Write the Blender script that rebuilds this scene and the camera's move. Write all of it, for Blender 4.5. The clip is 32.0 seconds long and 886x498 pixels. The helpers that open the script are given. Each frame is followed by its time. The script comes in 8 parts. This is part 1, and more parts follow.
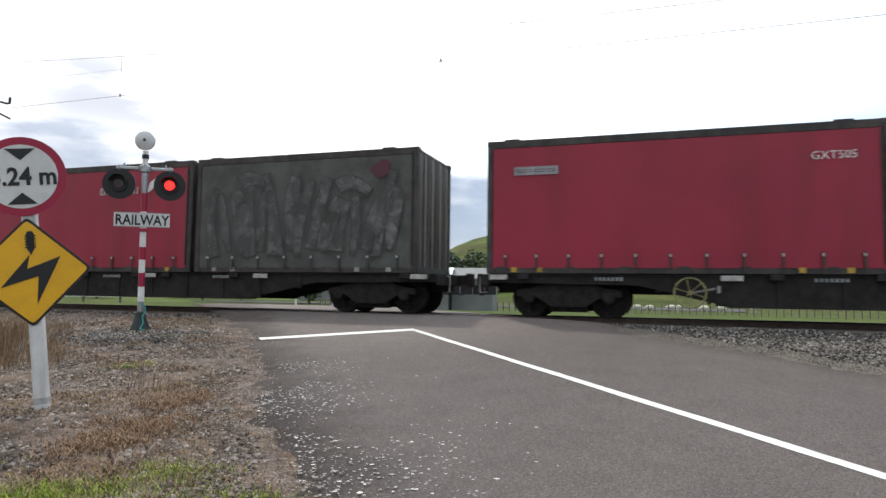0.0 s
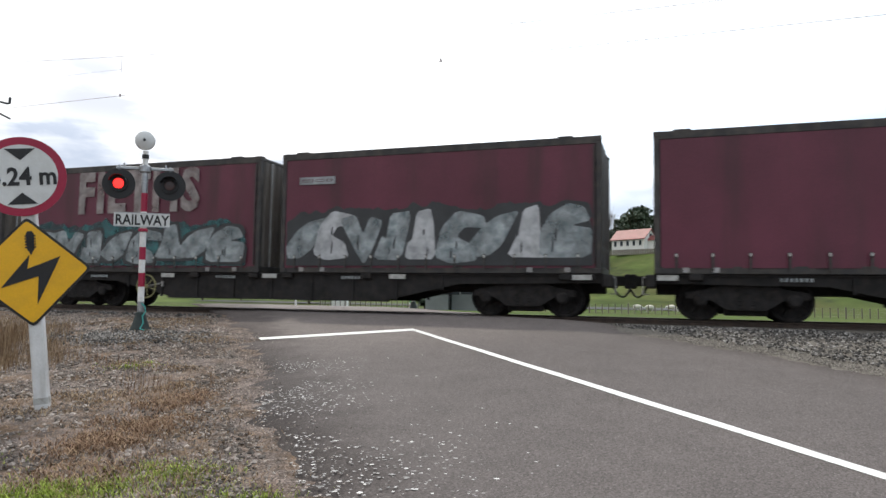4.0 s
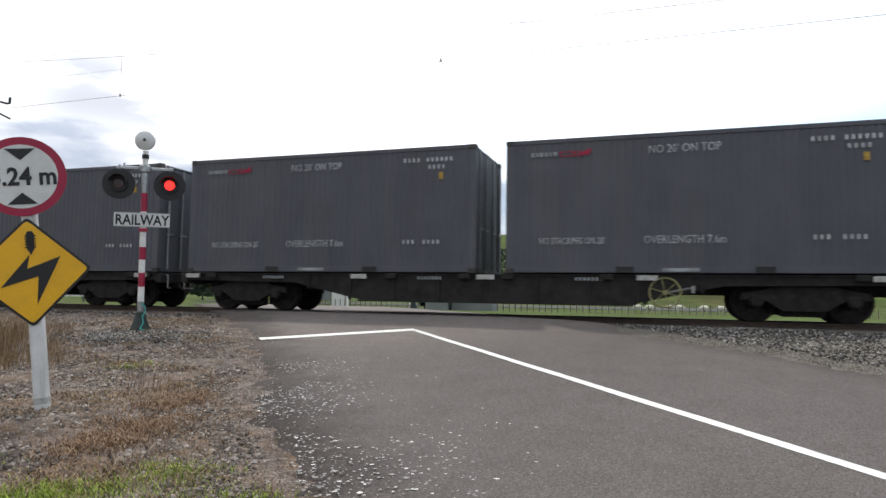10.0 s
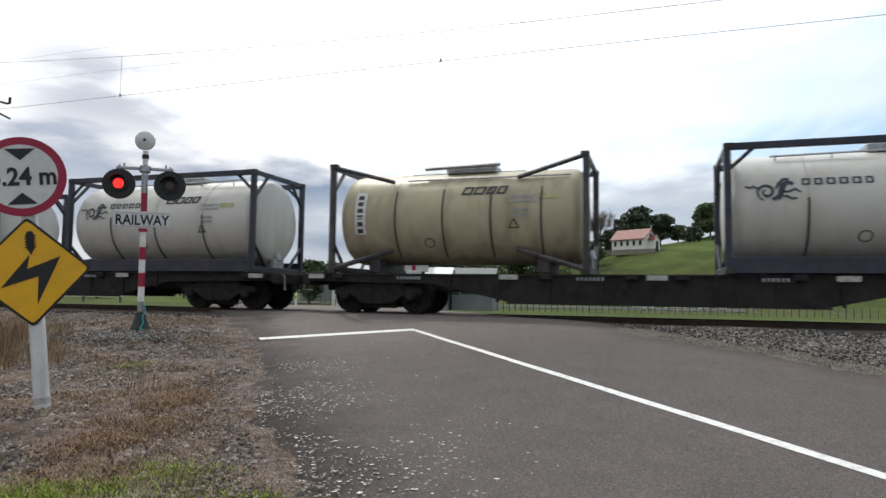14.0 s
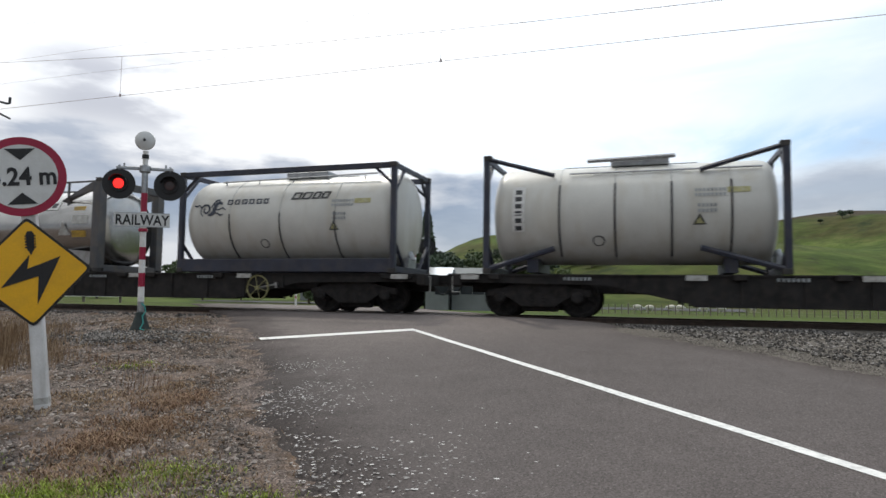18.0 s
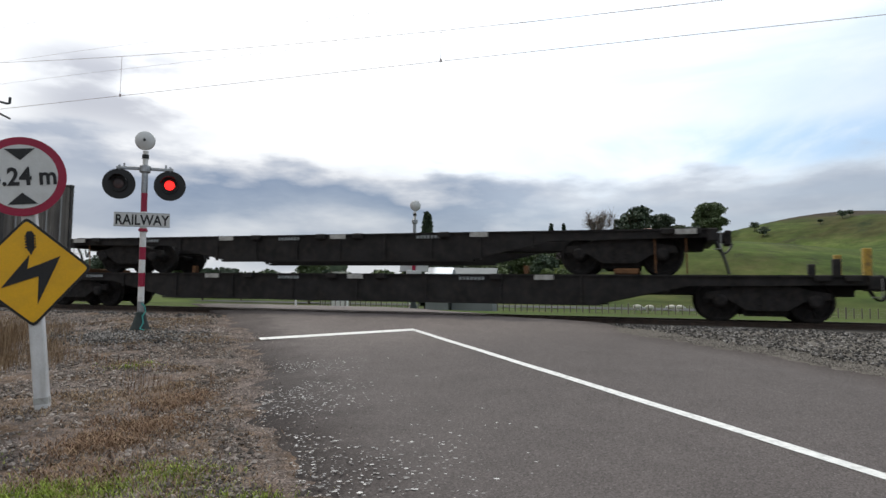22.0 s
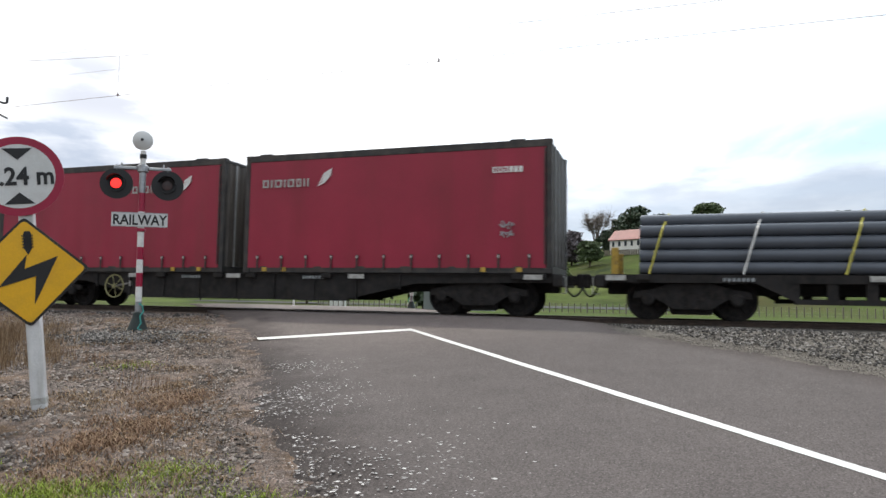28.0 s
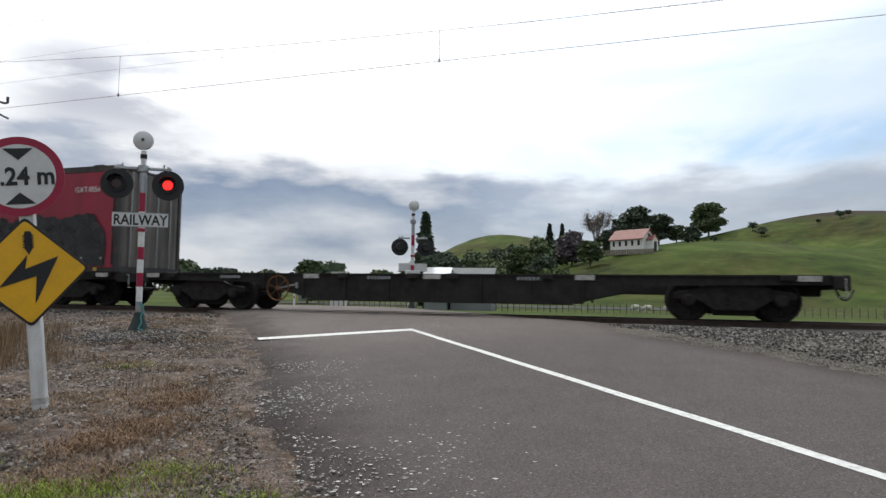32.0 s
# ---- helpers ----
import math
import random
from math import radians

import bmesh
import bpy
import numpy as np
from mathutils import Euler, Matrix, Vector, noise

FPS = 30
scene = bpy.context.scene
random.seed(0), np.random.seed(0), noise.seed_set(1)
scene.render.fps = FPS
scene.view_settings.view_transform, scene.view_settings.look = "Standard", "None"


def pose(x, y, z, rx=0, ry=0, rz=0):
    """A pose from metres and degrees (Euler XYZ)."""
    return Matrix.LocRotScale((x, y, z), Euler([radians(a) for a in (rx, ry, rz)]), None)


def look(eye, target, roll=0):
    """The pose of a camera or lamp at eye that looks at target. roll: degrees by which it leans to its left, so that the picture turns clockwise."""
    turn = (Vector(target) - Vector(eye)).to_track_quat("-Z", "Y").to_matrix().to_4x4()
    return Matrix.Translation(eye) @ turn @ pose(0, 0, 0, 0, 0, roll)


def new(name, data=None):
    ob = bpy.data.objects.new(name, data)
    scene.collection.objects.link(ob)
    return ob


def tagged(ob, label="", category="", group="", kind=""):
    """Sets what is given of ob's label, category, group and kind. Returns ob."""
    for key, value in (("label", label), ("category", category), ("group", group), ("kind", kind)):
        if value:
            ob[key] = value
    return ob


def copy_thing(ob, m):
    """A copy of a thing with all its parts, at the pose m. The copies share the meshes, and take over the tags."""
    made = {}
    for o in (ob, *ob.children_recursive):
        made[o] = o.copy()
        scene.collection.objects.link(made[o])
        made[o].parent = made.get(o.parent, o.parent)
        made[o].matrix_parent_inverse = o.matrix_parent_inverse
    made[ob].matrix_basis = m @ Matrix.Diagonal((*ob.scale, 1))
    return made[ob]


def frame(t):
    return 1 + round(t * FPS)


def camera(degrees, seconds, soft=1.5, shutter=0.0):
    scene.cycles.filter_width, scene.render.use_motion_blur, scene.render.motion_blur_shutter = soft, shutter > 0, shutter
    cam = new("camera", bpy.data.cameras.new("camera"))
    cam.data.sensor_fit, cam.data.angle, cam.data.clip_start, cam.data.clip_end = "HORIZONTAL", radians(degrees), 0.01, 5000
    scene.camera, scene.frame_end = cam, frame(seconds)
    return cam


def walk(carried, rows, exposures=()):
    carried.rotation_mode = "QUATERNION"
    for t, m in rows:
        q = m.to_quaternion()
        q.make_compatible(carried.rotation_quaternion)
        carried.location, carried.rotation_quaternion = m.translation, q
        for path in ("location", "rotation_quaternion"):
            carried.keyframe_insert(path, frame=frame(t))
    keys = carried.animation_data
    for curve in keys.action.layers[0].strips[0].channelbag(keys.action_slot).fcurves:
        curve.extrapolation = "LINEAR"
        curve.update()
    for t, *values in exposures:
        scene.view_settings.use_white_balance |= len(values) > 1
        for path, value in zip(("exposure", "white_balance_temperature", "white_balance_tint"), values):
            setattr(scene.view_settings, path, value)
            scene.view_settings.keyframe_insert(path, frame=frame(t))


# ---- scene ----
import itertools

# camera on the verge, almost still; a nudge to the right near the end
AIM, TIP, LEAN, EYE = 18.314, 93.906, 0.805, 0.486


def view(turn):
    return pose(0, 0, EYE, TIP, 0, turn) @ pose(0, 0, 0, 0, 0, LEAN)


cam = camera(68.76, 32.0, soft=1.5, shutter=0.1)
EXPOSURES = [(0, 0.53), (3.5, 0.59), (5.3, 0.74), (6.0, 0.57), (6.5, 0.24), (7.0, -0.03), (8.0, -0.05), (9.0, 0.37), (10.0, 0.51),
             (11.0, 0.49), (12.0, 0.21), (14.0, 0.15), (19.0, 0.09), (20.0, 0.14), (20.5, 0.25), (21.2, 0.29), (22.0, 0.05), (22.6, -0.15), (23.5, -0.19),
             (24.2, 0.11), (25.0, 0.57), (27.5, 0.64), (28.0, 0.55), (29.0, 0.07), (30.0, 0.35), (31.0, 0.53), (32.0, 0.01)]
walk(cam, [(0, view(AIM)), (24.5, view(AIM)), (24.9, view(AIM - 0.17)), (28.0, view(AIM - 0.17)), (29.3, view(AIM - 0.13)),
           (32.0, view(AIM - 0.13))], EXPOSURES)

# ---- world and sun ----
SUN_EL, SUN_AZ = 55.0, -42.0   # degrees; azimuth from +y towards +x
world = bpy.data.worlds.new("sky")
scene.world = world
world.use_nodes = True
wt = world.node_tree
wt.nodes.clear()


def wnode(kind, **kw):
    n = wt.nodes.new(kind)
    for k, v in kw.items():
        n.inputs[k].default_value = v
    return n


sky = wt.nodes.new("ShaderNodeTexSky")
sky.sky_type, sky.sun_disc = "NISHITA", False
sky.sun_elevation, sky.sun_rotation = radians(SUN_EL), radians(SUN_AZ)
bg_sky = wnode("ShaderNodeBackground", Strength=0.14)
wt.links.new(sky.outputs[0], bg_sky.inputs[0])
coord = wt.nodes.new("ShaderNodeTexCoord")
sep = wt.nodes.new("ShaderNodeSeparateXYZ")
wt.links.new(coord.outputs["Generated"], sep.inputs[0])


def wmath(op, a, b=None, clamp=False):
    n = wt.nodes.new("ShaderNodeMath")
    n.operation, n.use_clamp = op, clamp
    for i, v in enumerate((a, b)):
        if v is None:
            continue
        if isinstance(v, (int, float)):
            n.inputs[i].default_value = v
        else:
            wt.links.new(v, n.inputs[i])
    return n.outputs[0]


def wrange(v, a, b, c=0.0, d=1.0):
    n = wt.nodes.new("ShaderNodeMapRange")
    n.interpolation_type = "SMOOTHSTEP"
    wt.links.new(v, n.inputs[0])
    for i, q in enumerate((a, b, c, d)):
        n.inputs[i + 1].default_value = q
    return n.outputs[0]


def wramp(v, *stops):
    r = wt.nodes.new("ShaderNodeValToRGB")
    while len(r.color_ramp.elements) < len(stops):
        r.color_ramp.elements.new(0.5)
    for e, (p, c) in zip(r.color_ramp.elements, stops):
        e.position, e.color = p, (*c, 1)
    wt.links.new(v, r.inputs[0])
    return r.outputs[0]


def wmix(fac, a, b):
    n = wt.nodes.new("ShaderNodeMix")
    n.data_type = "RGBA"
    wt.links.new(fac, n.inputs[0])
    for v, k in ((a, 6), (b, 7)):
        if isinstance(v, tuple):
            n.inputs[k].default_value = (*v, 1)
        else:
            wt.links.new(v, n.inputs[k])
    return n.outputs[2]


# the sky dome by bearing and height
bearing, height = wmath("ARCTAN2", sep.outputs[0], sep.outputs[1]), sep.outputs[2]
comb = wt.nodes.new("ShaderNodeCombineXYZ")
wt.links.new(wmath("MULTIPLY", bearing, 0.72), comb.inputs[0]), wt.links.new(wmath("MULTIPLY", height, 2.2), comb.inputs[1])


def wnoise(scale, detail, rough, twist=0.0):
    n = wnode("ShaderNodeTexNoise", Scale=scale, Detail=detail, Roughness=rough, Distortion=twist)
    wt.links.new(comb.outputs[0], n.inputs["Vector"])
    return n.outputs["Fac"]


billow, wisp, broad = wnoise(7.0, 7.0, 0.50), wnoise(3.4, 7.0, 0.55, 0.5), wnoise(1.6, 4.0, 0.5)
west = wrange(bearing, -0.22, -0.46)
# high thin cloud: white, with pale blue between its sheets towards the east
east = wrange(bearing, -0.62, 0.10)
blue = wmath("MULTIPLY", wrange(wisp, 0.34, 0.66, 1.0, 0.25), wmath("ADD", wmath("MULTIPLY", east, 0.85), 0.08), True)
veil = wmix(blue, wmix(east, (1.24, 1.26, 1.28), (1.66, 1.70, 1.76)), (1.34, 1.54, 1.70))
slit = wmath("MULTIPLY", wmath("MULTIPLY", wrange(height, 0.165, 0.195), wrange(height, 0.255, 0.215)), wmath("MULTIPLY", wrange(bearing, -0.30, 0.10), wrange(wisp, 0.60, 0.42)), True)
veil = wmix(slit, veil, (0.92, 1.25, 1.65))
# a torn grey cloud higher in the west
tear = wmath("MULTIPLY", wmath("MULTIPLY", wrange(bearing, -0.97, -0.84), wrange(bearing, -0.60, -0.76)), wmath("MULTIPLY", wrange(height, 0.17, 0.25), wrange(height, 0.345, 0.29)))
tear = wmath("MULTIPLY", tear, wrange(billow, 0.36, 0.56))
veil = wmix(tear, veil, (0.63, 0.655, 0.73))
# a bank of cumulus along the horizon: bright rim, slate underside, paler haze below
top = wmath("ADD", wmath("ADD", wmath("MULTIPLY", west, 0.026), 0.176), wmath("ADD", wmath("MULTIPLY", wmath("SUBTRACT", billow, 0.5), 0.13), wmath("MULTIPLY", wmath("SUBTRACT", broad, 0.5), 0.03)))
deep = wmath("SUBTRACT", top, height)
shade = wmath("ADD", wmath("MULTIPLY", deep, 5.6), wmath("ADD", wmath("MULTIPLY", wmath("SUBTRACT", wisp, 0.5), 0.40), wmath("MULTIPLY", wmath("SUBTRACT", billow, 0.5), 0.85)), True)
bank = wramp(shade, (0.0, (1.0, 1.02, 1.06)), (0.10, (0.72, 0.76, 0.84)), (0.28, (0.325, 0.41, 0.56)), (0.52, (0.44, 0.525, 0.66)), (1.0, (0.95, 0.99, 1.04)))
bank = wmix(wrange(bearing, -0.42, 0.0, 0.0, 0.60), bank, (0.96, 1.02, 1.14))
bank = wmix(wmath("MULTIPLY", wrange(bearing, -0.66, -0.86), wrange(wisp, 0.40, 0.56, 0.9, 0.35)), bank, (0.86, 0.88, 0.93))
cloud = wmix(wrange(deep, -0.012, 0.022), veil, bank)
bg_cloud = wnode("ShaderNodeBackground", Strength=1.0)
wt.links.new(cloud, bg_cloud.inputs[0])
cover = wmath("SUBTRACT", 1.0, wmath("MULTIPLY", blue, 0.30))
# thin cloud glows round the sun and is duller away from it
toward = wt.nodes.new("ShaderNodeVectorMath")
toward.operation = "DOT_PRODUCT"
wt.links.new(coord.outputs["Generated"], toward.inputs[0])
ce, se = math.cos(radians(SUN_EL)), math.sin(radians(SUN_EL))
toward.inputs[1].default_value = (math.sin(radians(SUN_AZ)) * ce, math.cos(radians(SUN_AZ)) * ce, se)
half_up = wmath("ADD", wmath("MULTIPLY", toward.outputs["Value"], 0.5), 0.5)
glow = wmath("ADD", wmath("MULTIPLY", wmath("POWER", wmath("MAXIMUM", half_up, 0.0), 6.0), 1.05), 0.42)
wt.links.new(glow, bg_cloud.inputs[1])
mixer = wt.nodes.new("ShaderNodeMixShader")
wt.links.new(cover, mixer.inputs[0])
wt.links.new(bg_sky.outputs[0], mixer.inputs[1]), wt.links.new(bg_cloud.outputs[0], mixer.inputs[2])
wout = wt.nodes.new("ShaderNodeOutputWorld")
wt.links.new(mixer.outputs[0], wout.inputs[0])

sun = new("sun", bpy.data.lights.new("sun", "SUN"))
sun.data.energy, sun.data.angle, sun.data.color = 1.75, radians(3.0), (1.0, 0.94, 0.83)
az = radians(SUN_AZ)
sun.matrix_world = look((math.sin(az) * 60, math.cos(az) * 60, math.tan(radians(SUN_EL)) * 60), (0, 0, 0))

# ---- materials ----


def mat(name, col, rough=0.6, metal=0.0, var=0.15, scale=2.0, dirt=None, dirt_amt=0.35, bump=0.15, bscale=60.0, streak=0.0,
        rand=0.0, emit=None, coat=0.0, stretch=(1, 1, 1), spec=0.4, cover=None, fade=None):
    """A surface with broad and fine variation, optional dirt, vertical streaks and a random shade per object."""
    m = bpy.data.materials.new(name)
    m.use_nodes = True
    t = m.node_tree
    b = t.nodes["Principled BSDF"]
    L = t.links.new
    tc = t.nodes.new("ShaderNodeTexCoord")
    mp = t.nodes.new("ShaderNodeMapping")
    mp.inputs["Scale"].default_value = stretch
    L(tc.outputs["Object"], mp.inputs[0])
    n1, n2 = t.nodes.new("ShaderNodeTexNoise"), t.nodes.new("ShaderNodeTexNoise")
    n1.inputs["Scale"].default_value, n1.inputs["Detail"].default_value = scale, 5
    n2.inputs["Scale"].default_value, n2.inputs["Detail"].default_value = bscale, 3
    L(mp.outputs[0], n1.inputs["Vector"]), L(mp.outputs[0], n2.inputs["Vector"])
    ramp = t.nodes.new("ShaderNodeValToRGB")
    c0, c1 = [max(0, c * (1 - var)) for c in col], [min(1, c * (1 + var)) for c in col]
    ramp.color_ramp.elements[0].position, ramp.color_ramp.elements[0].color = 0.3, (*c0, 1)
    ramp.color_ramp.elements[1].position, ramp.color_ramp.elements[1].color = 0.7, (*c1, 1)
    L(n1.outputs["Fac"], ramp.inputs[0])
    out = ramp.outputs[0]

    def mixc(fac, a, bcol, kind="MIX"):
        x = t.nodes.new("ShaderNodeMix")
        x.data_type, x.blend_type = "RGBA", kind
        if isinstance(fac, float):
            x.inputs[0].default_value = fac
        else:
            L(fac, x.inputs[0])
        L(a, x.inputs[6])
        if isinstance(bcol, tuple):
            x.inputs[7].default_value = (*bcol, 1)
        else:
            L(bcol, x.inputs[7])
        return x.outputs[2]

    fine = t.nodes.new("ShaderNodeMapRange")
    fine.inputs[1].default_value, fine.inputs[2].default_value = 0.3, 0.7
    fine.inputs[3].default_value, fine.inputs[4].default_value = 1 - var * 0.7, 1 + var * 0.7
    L(n2.outputs["Fac"], fine.inputs[0])
    out = mixc(1.0, out, fine.outputs[0], "MULTIPLY")
    if dirt:
        n3 = t.nodes.new("ShaderNodeTexNoise")
        n3.inputs["Scale"].default_value, n3.inputs["Detail"].default_value = scale * 2.3, 8
        m2 = t.nodes.new("ShaderNodeMapping")
        m2.inputs["Scale"].default_value = (1, 1, 0.12) if streak else (1, 1, 1)
        m2.inputs["Location"].default_value = (4.0, 2.0, 7.0)
        L(tc.outputs["Object"], m2.inputs[0]), L(m2.outputs[0], n3.inputs["Vector"])
        r3 = t.nodes.new("ShaderNodeMapRange")
        r3.inputs[1].default_value, r3.inputs[2].default_value, r3.inputs[4].default_value = 0.45, 0.75, dirt_amt * 1.6
        L(n3.outputs["Fac"], r3.inputs[0])
        out = mixc(r3.outputs[0], out, dirt)
    if rand:
        oi = t.nodes.new("ShaderNodeObjectInfo")
        r4 = t.nodes.new("ShaderNodeMapRange")
        r4.inputs[3].default_value, r4.inputs[4].default_value = 1 - rand, 1 + rand
        L(oi.outputs["Random"], r4.inputs[0])
        out = mixc(1.0, out, r4.outputs[0], "MULTIPLY")
    L(out, b.inputs["Base Color"])
    b.inputs["Roughness"].default_value, b.inputs["Metallic"].default_value = rough, metal
    b.inputs["Coat Weight"].default_value = coat
    b.inputs["Specular IOR Level"].default_value = spec
    if cover:       # thin, patchy paint that lets the surface under it through
        n5, r5 = t.nodes.new("ShaderNodeTexNoise"), t.nodes.new("ShaderNodeMapRange")
        n5.inputs["Scale"].default_value, n5.inputs["Detail"].default_value, n5.inputs["Distortion"].default_value = 2.6, 6, 0.6
        L(tc.outputs["Object"], n5.inputs["Vector"]), L(n5.outputs["Fac"], r5.inputs[0])
        r5.inputs[1].default_value, r5.inputs[2].default_value, r5.inputs[3].default_value, r5.inputs[4].default_value = 0.38, 0.60, cover[0], cover[1]
        thin = r5.outputs[0]
        if fade:        # sprayed mist that thins out unevenly between two heights
            sz, wob, r6, both = (t.nodes.new("ShaderNode" + k) for k in ("SeparateXYZ", "Math", "MapRange", "Math"))
            wob.operation, wob.inputs[1].default_value, both.operation = "MULTIPLY_ADD", 1.1, "MULTIPLY"
            r6.interpolation_type = "SMOOTHSTEP"
            r6.inputs[1].default_value, r6.inputs[2].default_value, r6.inputs[3].default_value, r6.inputs[4].default_value = fade[0] + 0.55, fade[1] + 0.55, 1.0, 0.0
            L(tc.outputs["Object"], sz.inputs[0]), L(n1.outputs["Fac"], wob.inputs[0]), L(sz.outputs[2], wob.inputs[2])
            L(wob.outputs[0], r6.inputs[0]), L(r6.outputs[0], both.inputs[0]), L(thin, both.inputs[1])
            thin = both.outputs[0]
        L(thin, b.inputs["Alpha"])
    if bump:
        bp = t.nodes.new("ShaderNodeBump")
        bp.inputs["Strength"].default_value, bp.inputs["Distance"].default_value = bump, 0.01
        L(n2.outputs["Fac"], bp.inputs["Height"]), L(bp.outputs[0], b.inputs["Normal"])
    if emit:
        b.inputs["Emission Color"].default_value, b.inputs["Emission Strength"].default_value = (*emit[0], 1), emit[1]
    return m


